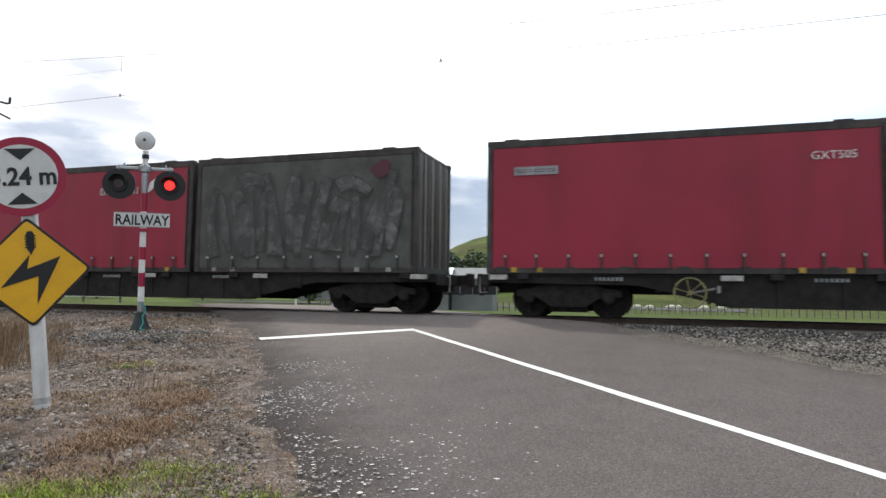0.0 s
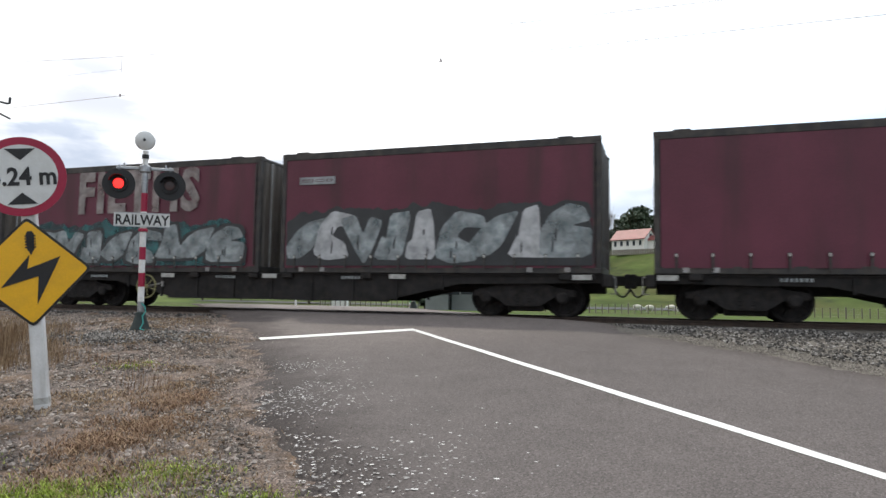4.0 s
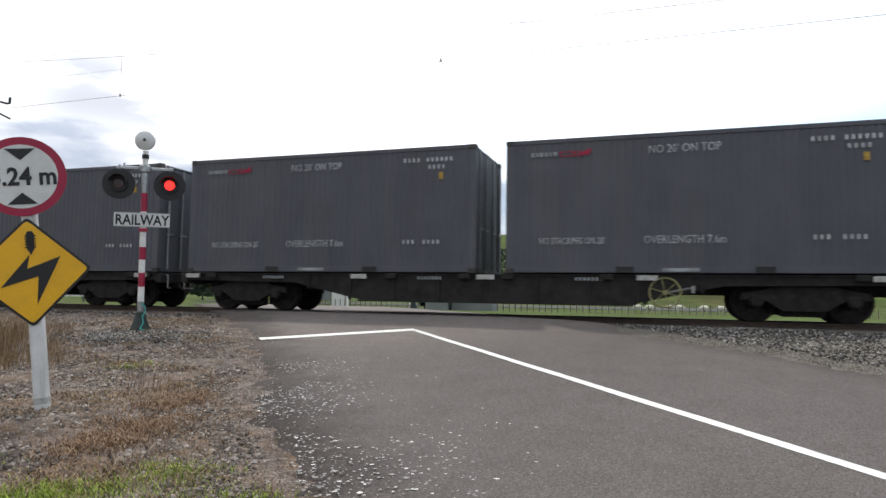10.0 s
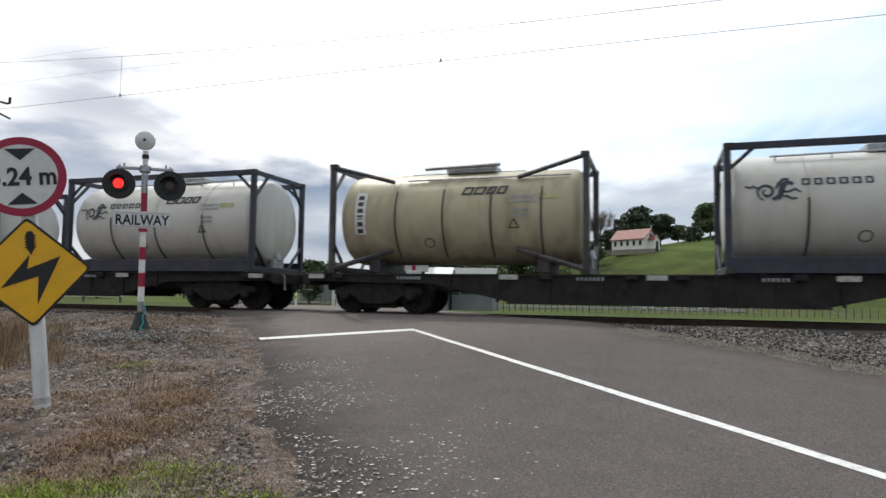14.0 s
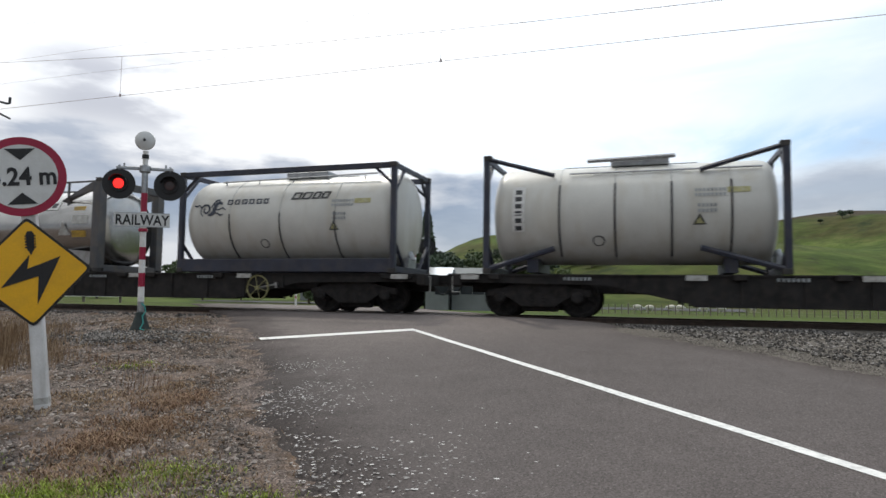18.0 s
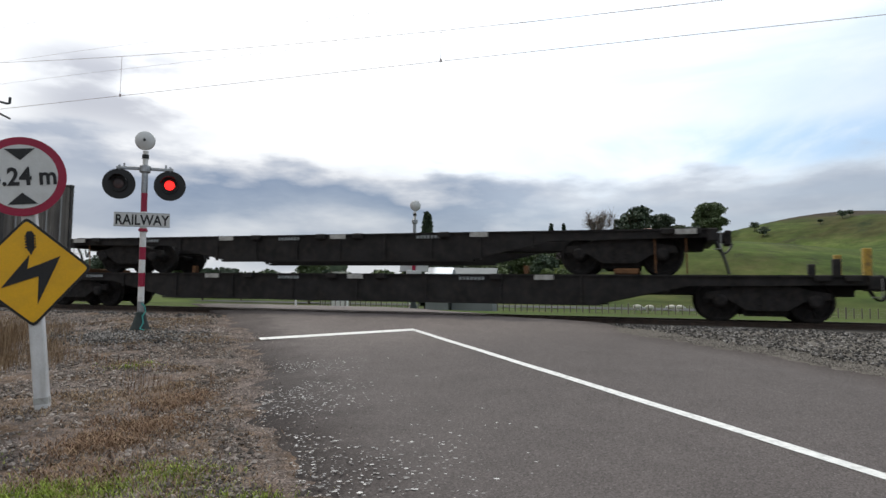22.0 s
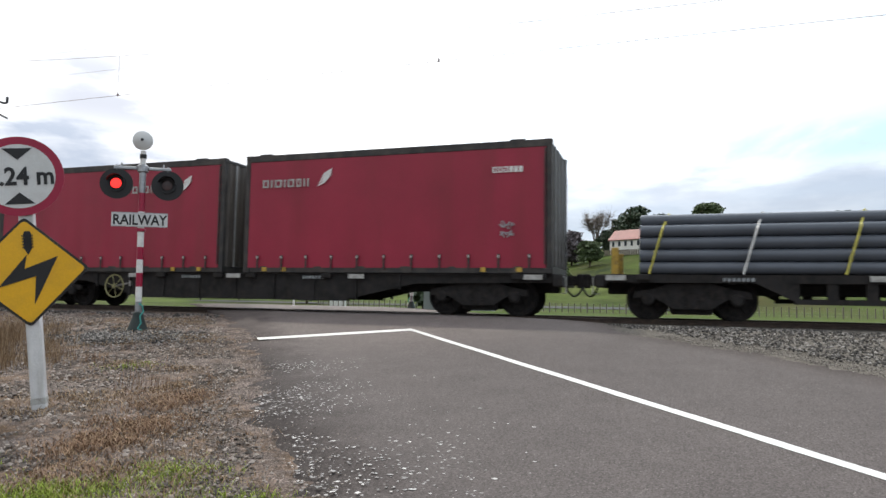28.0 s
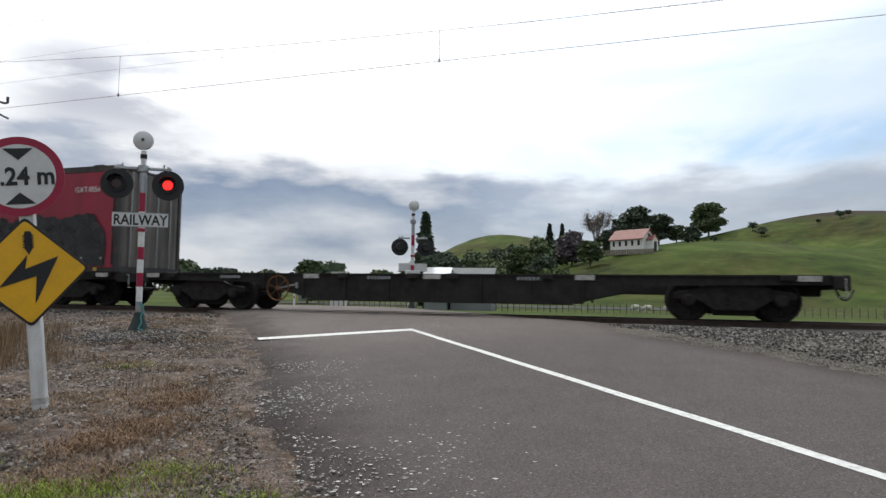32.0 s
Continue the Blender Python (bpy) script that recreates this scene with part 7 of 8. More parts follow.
def crossing_signal(drop=0.0):
    c = thing("crossing_signal", "red and white banded crossing signal with twin red lamps", "railway signal", "crossing signals")
    z0 = 0.0
    bands = [(0.30, 0.55, "galv"), (0.55, 0.83, "white"), (0.83, 1.09, "sign_red"), (1.09, 1.34, "white"), (1.34, 1.58, "sign_red"), (1.58, 1.85, "white"),
             (1.85, 2.25, "white"), (2.25, 2.61, "sign_red"), (2.61, 3.0, "galv")]
    for a, b, m in bands:
        bm = bmesh.new()
        rod(bm, (0, 0, a), (0, 0, b), 0.058, 16)
        part("post_band", bm, M[m], c, smooth=True)
    bm = bmesh.new()
    lathe(bm, [(-0.05, 0.20), (0.02, 0.19), (0.10, 0.155), (0.26, 0.10), (0.34, 0.085), (0.36, 0.06)], "z", 14)
    part("base", bm, M["hydrant"], c, "dark cast base", smooth=True)
    bm = bmesh.new()
    tube(bm, [(0.02, -0.07, 0.52), (0.08, -0.08, 0.46), (0.10, -0.1, 0.36), (0.05, -0.12, 0.28), (0.07, -0.14, 0.15), (0.02, -0.17, 0.05), (0.10, -0.2, 0.02)], 0.014, 6)
    part("rope", bm, M["rope"], c, "teal rope tied round the base")
    bm = bmesh.new()
    lathe(bm, [(3.0, 0.08), (3.02, 0.10), (3.13, 0.10), (3.15, 0.07)], "z", 14)
    part("collar", bm, M["galv"], c)
    part("cross_arm", boxes((-0.50, -0.1, -0.03, 0.03, 3.05 - drop, 3.11 - drop), (0.1, 0.50, -0.03, 0.03, 3.05 - drop, 3.11 - drop)), M["galv"], c, bevel=0.01)
    bm = bmesh.new()
    rod(bm, (0, 0, 3.13), (0, 0, 3.42), 0.05, 12)
    part("bell_stem", bm, M["white"], c)
    bm = bmesh.new()
    rod(bm, (0, 0, 3.27), (0, 0, 3.35), 0.062, 12)
    part("stem_band", bm, M["black"], c)
    bm = bmesh.new()
    lathe(bm, [(-0.10, 0.02), (-0.095, 0.10), (-0.05, 0.175), (0.0, 0.185), (0.03, 0.16), (0.07, 0.05)], "y", 22, (-0.015, 0.0, 3.62))
    bell = part("bell", bm, M["sign_white"], c, "grey-white round warning bell", smooth=True)
    bm = bmesh.new()
    lathe(bm, [(-0.13, 0.025), (-0.09, 0.03)], "y", 8, (-0.015, 0, 3.62))
    part("bell_bolt", bm, M["ink"], bell)
    for s in (-1, 1):
        x, z = s * 0.445, 2.77 - drop
        bm = bmesh.new()
        lathe(bm, [(-0.02, 0.287), (0.02, 0.287)], "y", 32, (x, 0, z))
        head = part("lamp_board", bm, M["black"], c, "round black lamp board", smooth=True)
        bm = bmesh.new()
        rod(bm, (x, 0.02, z), (x, 0.24, z), 0.15, 14, 0.12)
        part("lamp_housing", bm, M["black"], head, smooth=True)
        bm = bmesh.new()
        n = 12
        for i in range(n):
            t0, t1 = math.pi * (0.08 + 0.84 * i / n), math.pi * (0.08 + 0.84 * (i + 1) / n)
            q = [(x + 0.155 * math.cos(t), y, z + 0.155 * math.sin(t)) for t in (t0, t1) for y in (-0.02, -0.22)]
            v = [bm.verts.new(p) for p in q]
            bm.faces.new((v[0], v[1], v[3], v[2]))
        part("lamp_hood", bm, M["black"], head)
        rim = bmesh.new()
        lathe(rim, [(-0.065, 0.150), (-0.02, 0.150), (-0.02, 0.119), (-0.065, 0.119)], "y", 24, (x, 0, z))
        part("lamp_rim", rim, M["black"], head)
        bm = bmesh.new()
        lathe(bm, [(-0.022, 0.02), (-0.018, 0.08), (-0.010, 0.117)], "y", 24)
        lathe(bm, [(0.022, 0.02), (0.018, 0.08), (0.010, 0.117)], "y", 24)
        me_faces = bm.faces
        for f in me_faces:
            f.material_index = 0 if f.calc_center_median().y < 0 else 1
        lens = part("lens", bm, [M["lens_on"], M["lens_off"]], head, "red signal lens", at=pose(x, -0.05, z))
        FLIPS.append((lens, (x, -0.05, z), s))
        bm = bmesh.new()
        rod(bm, (x, 0.0, z + 0.27), (x, 0, z + 0.36), 0.025, 8), rod(bm, (x - s * .08, 0, 3.11 - drop), (x - s * .08, 0, 3.17 - drop), 0.018, 6)
        part("lamp_bracket", bm, M["galv"], head)
    sg = part("name_board", boxes((-0.50, 0.47, -0.085, -0.065, 1.955 - drop, 2.225 - drop)), M["sign_white"], c, "white board lettered in black", bevel=0.004)
    for b in ((-0.50, 0.47, -0.088, -0.084, 1.955 - drop, 1.968 - drop), (-0.50, 0.47, -0.088, -0.084, 2.212 - drop, 2.225 - drop)):
        part("board_edge", boxes(b), M["galv"], sg)
    letters("board_lettering", "RAILWAY", 0.27, M["black"], sg, pose(-0.012, -0.087, 1.995 - drop), align="CENTER", bold=0.006, stretch=0.80, thick=0.005)
    part("clamp", boxes((-0.075, 0.075, -0.08, 0.075, 1.87, 1.93)), M["sign_red"], c, bevel=0.01)
    return c


sig = crossing_signal()
sig.matrix_basis = pose(-9.25, 9.86, -0.30, 0, -0.65, 36)
back = crossing_signal(0.58)
back.matrix_basis = pose(-7.85, 20.6, -0.16, 0, 0, 205)
part("cabinet", boxes((-0.25, 0.25, -0.15, 0.15, 1.05, 1.4)), M["sign_white"], back, "pale control cabinet", bevel=0.02)


def warning_post():
    c = thing("warning_sign_post", "white timber post with round height-limit and yellow diamond signs", "road sign")
    part("post", boxes((-0.06, 0.06, -0.06, 0.06, -0.25, 2.45)), M["post_white"], c, "white painted timber post", bevel=0.008)
    part("post_band", boxes((-0.062, 0.062, -0.062, 0.062, 0.06, 0.12)), M["plate"], c)
    zc, x0 = 2.218, -0.03
    bm = bmesh.new()
    lathe(bm, [(-0.075, 0.378), (-0.068, 0.378)], "y", 48, (x0, 0, zc))
    disc = part("height_limit_sign", bm, M["sign_red"], c, "round white sign with a red border", smooth=True)
    bm = bmesh.new()
    lathe(bm, [(-0.079, 0.305), (-0.075, 0.305)], "y", 48, (x0, 0, zc))
    part("sign_face", bm, M["sign_white"], disc)
    for s in (1, -1):
        bm = bmesh.new()
        prism(bm, [(x0 - 0.125, zc + s * 0.265), (x0 + 0.125, zc + s * 0.265), (x0, zc + s * 0.155)], "y", -0.084, -0.079)
        part("sign_triangle", bm, M["black"], disc)
    letters("sign_lettering", "5.24 m", 0.235, M["black"], disc, pose(x0 + 0.018, -0.082, zc - 0.08), align="CENTER", stretch=0.86, thick=0.005, bold=0.006)
    # diamond
    zd, r = 1.31, 0.515

    def rounded(k, c0=0.05):
        pts = []
        for i in range(4):
            a = math.pi / 2 * i
            for d in (-1, 0, 1):
                t = a + d * 0.05
                kk = k * (0.965 if d else 0.985)
                pts.append((-0.012 + kk * math.cos(t), zd + kk * math.sin(t)))
        return pts
    bm = bmesh.new()
    prism(bm, rounded(r), "y", -0.075, -0.068)
    dm = part("diamond_sign", bm, M["black"], c, "yellow diamond sign with a black lightning bolt")
    bm = bmesh.new()
    prism(bm, rounded(r - 0.032), "y", -0.079, -0.075)
    part("diamond_face", bm, M["sign_yellow"], dm)
    bm = bmesh.new()
    X, Zd = -0.012, zd
    prism(bm, [(X - 0.24, Zd - 0.13), (X + 0.005, Zd + 0.16), (X - 0.02, Zd + 0.03), (X + 0.26, Zd + 0.13), (X + 0.045, Zd - 0.31), (X + 0.07, Zd - 0.045)][::-1], "y", -0.084, -0.079)
    part("lightning_bolt", bm, M["black"], dm)
    bm = bmesh.new()
    box(bm, X - 0.012, X + 0.052, -0.084, -0.079, Zd + 0.22, Zd + 0.36)
    prism(bm, [(X - 0.012, Zd + 0.22), (X + 0.052, Zd + 0.22), (X + 0.02, Zd + 0.16)][::-1], "y", -0.084, -0.079)
    for k in range(5):
        box(bm, X - 0.026, X + 0.066, -0.084, -0.079, Zd + 0.225 + k * 0.027, Zd + 0.238 + k * 0.027)
    prism(bm, [(X - 0.012, Zd + 0.36), (X + 0.052, Zd + 0.36), (X + 0.04, Zd + 0.385), (X, Zd + 0.385)][::-1], "y", -0.084, -0.079)
    tagged(part("insulator_mark", bm, M["black"], dm), kind="stuff")
    return c


sp = warning_post()
sp.matrix_basis = pose(-5.536, 4.729, -0.67, 0, -6.2, 38)


def overhead():
    """Contact wire, messenger and droppers over the track, on masts."""
    w = thing("overhead_wires", "thin brown overhead line wires above the track", "overhead line", kind="structure")
    def run(name, y, z, sag, x0=-62, x1=70, r=0.008):
        bm = bmesh.new()
        pts = []
        for i in range(45):
            x = x0 + (x1 - x0) * i / 44
            k = ((x + 20.3) % 44.0) / 44.0
            pts.append((x, y, z - sag * 4 * k * (1 - k)))
        tube(bm, pts, r, 5)
        part(name, bm, M["wire"], w)
    run("contact_wire", TRACK_Y, 6.17, -0.07, r=0.0075)
    run("messenger_wire", TRACK_Y, 7.72, 0.78, r=0.0068)
    for z in (8.5, 9.4, 10.8):
        run("feeder_wire", TRACK_Y + 3.4, z, 0.06, r=0.0042)
    for x in (-25.2, -15.1, -5.06, 8.0, 18.0):
        k = ((x + 20.3) % 44.0) / 44.0
        bm = bmesh.new()
        rod(bm, (x, TRACK_Y, 6.17 + 0.28 * k * (1 - k)), (x, TRACK_Y, 7.72 - 3.12 * k * (1 - k)), 0.0065, 5)
        rod(bm, (x, TRACK_Y, 6.15 + 0.28 * k * (1 - k)), (x, TRACK_Y, 6.23 + 0.28 * k * (1 - k)), 0.028, 6)
        part("dropper", bm, M["wire"], w)
    for x in (-20.02, 23.7):
        m = thing("line_mast", "grey steel mast holding the overhead wires beside the track", "mast", "line masts")
        part("mast", boxes((-0.12, 0.12, -0.12, 0.12, -1.0, 11.0)), M["galv"], m)
        bm = bmesh.new()
        rod(bm, (0, -0.1, 7.3), (0.3, -3.2, 7.75), 0.035, 6), rod(bm, (0, -0.1, 5.6), (0.3, -3.2, 7.7), 0.035, 6), rod(bm, (0.3, -2.2, 6.6), (0.05, -3.6, 6.20), 0.03, 6)
        part("bracket_arm", bm, M["ink"], m)
        bm = bmesh.new()
        tube(bm, [(0.3, -3.0, 6.70), (0.16, -3.55, 6.69), (0.12, -3.6, 6.72), (0.12, -3.6, 6.90)], 0.04, 6)
        part("steady_arm", bm, M["ink"], m)
        for z in (5.6, 7.3):
            bm = bmesh.new()
            lathe(bm, [(-0.55 + j * 0.06, 0.07 if j % 2 else 0.035) for j in range(9)], "y", 10, (0, 0, z))
            part("insulator", bm, M["rust"], m)
        m.matrix_basis = pose(x, TRACK_Y - 3.6, -0.38, 0, 0, 180) @ pose(-0.6, 0, 0)


overhead()


# ---- beyond the track ----
def church():
    c = thing("church", "small white weatherboard church with a red iron roof on the hillside", "church")
    L, W, H, R = 9.7, 5.2, 2.45, 4.8
    part("wall", boxes((0, L, 0, 0.2, -1.5, H), (0, L, W - 0.2, W, -1.5, H)), M["wall_white"], c)
    for x in (0, L - 0.2):
        bm = bmesh.new()
        prism(bm, [(0.2, -1.5), (W - 0.2, -1.5), (W - 0.2, H), (W / 2, R - 0.1), (0.2, H)], "x", x, x + 0.2)
        part("gable_wall", bm, M["wall_white"], c)
    for s in (0, 1):
        bm = bmesh.new()
        a = [(-0.4, H - 0.35), (W / 2, R), (W / 2, R + 0.14), (-0.4, H - 0.2)]
        prism(bm, a if s == 0 else [(W - p, q) for p, q in a], "x", -0.35, L + 0.35)
        part("roof", bm, M["roof_red"], c, "faded red corrugated roof")
    for k in range(5):
        x = 0.8 + k * 1.85
        wn = part("window", boxes((x - 0.08, x + 0.78, -0.06, 0.0, 0.5, 2.0)), M["wall_white"], c)
        part("pane", boxes((x, x + 0.7, -0.09, -0.058, 0.6, 1.9)), M["glass_dark"], wn)
    wn = part("window", boxes((L, L + 0.06, W / 2 - 0.45, W / 2 + 0.45, 2.6, 3.6)), M["glass_dark"], c)
    bm = bmesh.new()
    prism(bm, [(W / 2 - 1.2, -1), (W / 2 + 1.2, -1), (W / 2 + 1.2, 1.9), (W / 2, 3.0), (W / 2 - 1.2, 1.9)], "x", L, L + 1.8)
    p = part("porch", bm, M["wall_white"], c)
    bm = bmesh.new()
    for s in (-1, 1):
        prism(bm, [(W / 2 + s * 1.4, 1.75), (W / 2, 3.05), (W / 2, 3.17), (W / 2 + s * 1.4, 1.87)], "x", L - 0.05, L + 2.0)
    part("porch_roof", bm, M["roof_red"], p)
    part("door", boxes((L + 1.8, L + 1.85, W / 2 - 0.55, W / 2 + 0.55, -0.9, 1.6)), M["glass_dark"], c)
    part("gable_cross", boxes((L + .1, L + .2, W / 2 - .05, W / 2 + .05, R, R + 0.9), (L + .1, L + .2, W / 2 - .3, W / 2 + .3, R + .5, R + .6)), M["wall_white"], c)
    c.matrix_basis = pose(-11.0, 171.5, 12.4, 0, 0, -33)
    f = thing("picket_fence", "grey timber fence before the church", "fence")
    for k in range(22):
        part("board", boxes((k * 0.6, k * 0.6 + 0.5, 0, 0.05, -0.6, 0.75)), M["timber"], f)
    f.matrix_basis = pose(-12.2, 168.9, 11.2, 0, 0, -24)


church()


def shed(name, label, px, py, pz, rz, L, W, H, rise, roof):
    c = thing(name, label, "building")
    part("wall", boxes((0, L, 0, 0.15, -H, 0), (0, L, W - 0.15, W, -H, 0), (0, 0.15, 0.15, W - 0.15, -H, 0), (L - 0.15, L, 0.15, W - 0.15, -H, 0)), M["roof_grey"], c)
    for s in (0, 1):
        bm = bmesh.new()
        a = [(-0.4, -0.1), (W / 2, rise), (W / 2, rise + 0.12), (-0.4, 0.03)]
        prism(bm, a if s == 0 else [(W - p, q) for p, q in a], "x", -0.3, L + 0.3)
        part("roof", bm, M[roof], c)
    for x in (0, L - 0.15):
        bm = bmesh.new()
        prism(bm, [(0.15, 0.0), (W - 0.15, 0.0), (W / 2, rise)], "x", x, x + 0.15)
        part("gable_wall", bm, M["wall_white"], c)
    for k in range(3):
        part("window", boxes((1.0 + k * L / 3.4, 2.2 + k * L / 3.4, -0.04, 0.0, -1.7, -0.7)), M["glass_dark"], c)
    c.matrix_basis = pose(px, py, pz, 0, 0, rz)
    return c


shed("shed", "low shed with a bright pale iron roof", -23.4, 65.0, 2.05, 12, 2.4, 7.0, 3.9, 1.2, "roof_pale")
shed("house", "grey-roofed house near the crossing", -21.1, 67.0, 2.1, 10, 4.4, 8.0, 3.9, 1.2, "roof_grey")
shed("far_house", "distant house among trees", -70.0, 118.0, 3.0, 25, 8, 7, 4.6, 1.2, "roof_pale")


def kiosk():
    c = thing("sign_board", "dark shop sign on posts beside a pale hut", "sign")
    part("board", boxes((0, 2.4, -0.08, 0, 5.2, 6.2)), M["leaf_dark"], c)
    for x in (0.1, 2.2):
        part("post", boxes((x, x + 0.12, 0.0, 0.12, 0, 6.2)), M["timber"], c)
    part("hut", boxes((0.3, 2.5, 0.3, 2.2, 0, 5.0)), M["wall_white"], c)
    c.matrix_basis = pose(-45.0, 84.0, FIELD, 0, 0, 20)


kiosk()
for x, y, h in ((-17.5, 29.1, 0.95), (-20.8, 38.8, 0.9), (-21.7, 56.0, 1.1)):
    c = thing("edge_marker", "white roadside edge marker post", "marker post", "edge marker posts")
    bm = bmesh.new()
    z = float(land(x, y))
    prism(bm, [(-0.05, -0.02), (0.05, -0.02), (0.05, 0.02), (-0.05, 0.02)], "z", -0.2, h + 0.05)
    part("post", bm, M["white"], c, bevel=0.006)
    part("reflector", boxes((-0.03, 0.03, -0.028, -0.02, h - 0.25, h - 0.12)), M["sign_red"], c)
    c.matrix_basis = pose(x, y, z, 0, 0, 20)

# lane and pale yard beyond the fence
bm = bmesh.new()
rows = [[bm.verts.new((x, y + 0.02 * x, float(land(x, y + 0.02 * x)) + 0.12)) for y in (97, 100, 103, 106)] for x in range(-80, 13, 4)]
for a, b in zip(rows, rows[1:]):
    for j in range(3):
        bm.faces.new((a[j], b[j], b[j + 1], a[j + 1]))
single("lane", bm, M["lane"], "grey sealed lane across the valley", "", "", "structure")


def rail_fence():
    c = thing("low_rail", "low pale timber rail beside the line", "fence")
    bm = bmesh.new()
    part("rail", boxes((0, 4.2, 0, 0.12, 0.42, 0.62)), M["post_white"], c)
    for x in (0.1, 2.0, 4.0):
        part("post", boxes((x, x + 0.14, 0.12, 0.26, -0.3, 0.6)), M["timber"], c)
    bm.free()
    c.matrix_basis = pose(-34.6, 29.2, float(land(-34, 30)) + 0.25, 0, 0, 40)


rail_fence()


def sheep(x, y, rz):
    c = thing("sheep", "cream woolly sheep grazing in the paddock", "sheep", "sheep in the paddock")
    bm = bmesh.new()
    lathe(bm, [(-0.55, 0.0), (-0.52, 0.18), (-0.35, 0.29), (0.0, 0.31), (0.3, 0.28), (0.47, 0.18), (0.52, 0.0)], "x", 14, (0, 0, 0.62))
    part("body", bm, M["wool"], c, smooth=True)
    bm = bmesh.new()
    lathe(bm, [(0.45, 0.05), (0.5, 0.11), (0.66, 0.10), (0.78, 0.04)], "x", 10, (0, 0, 0.55))
    part("head", bm, M["sign_white"], c, smooth=True)
    for a, b in ((-0.35, -0.14), (-0.35, 0.14), (0.3, -0.14), (0.3, 0.14)):
        bm = bmesh.new()
        rod(bm, (a, b, 0), (a, b, 0.42), 0.035, 6, 0.05)
        part("leg", bm, M["wool"], c)
    c.matrix_basis = pose(x, y, float(land(x, y)), 0, 0, rz)


for x, y, rz in ((-2.6, 93, 20), (1.8, 96, 190), (3.0, 95, 10), (6.0, 94, 150), (8.0, 93, 30), (-1.0, 90, 200), (12.5, 98, 60)):
    sheep(x, y, rz)


def paddock_fence():
    c = thing("paddock_fence", "timber post and batten fence round the paddock", "fence")
    post = None
    for k in range(130):
        x = -42 + k * 0.72
        y = 76.5 + 0.012 * x
        big = k % 6 == 0
        at = pose(x, y, float(land(x, y)), 0, 0, (k * 37) % 9 - 4)
        if post is None:
            post = [part("fence_post", boxes((-0.07, 0.07, -0.07, 0.07, -0.3, 1.22)), M["timber"], c, bevel=0.015, at=at),
                    part("batten", boxes((-0.05, 0.05, -0.03, 0.03, 0.05, 1.12)), M["timber"], c, at=at)]
            again(post[1], pose(x + 0.36, y, float(land(x, y))))
        else:
            again(post[0 if big else 1], at)
    bm = bmesh.new()
    for z in (0.25, 0.5, 0.75, 1.0):
        rod(bm, (-42, 76.0, FIELD + z), (52, 77.1, FIELD + z), 0.006, 4)
    part("fence_wire", bm, M["galv"], c)


paddock_fence()


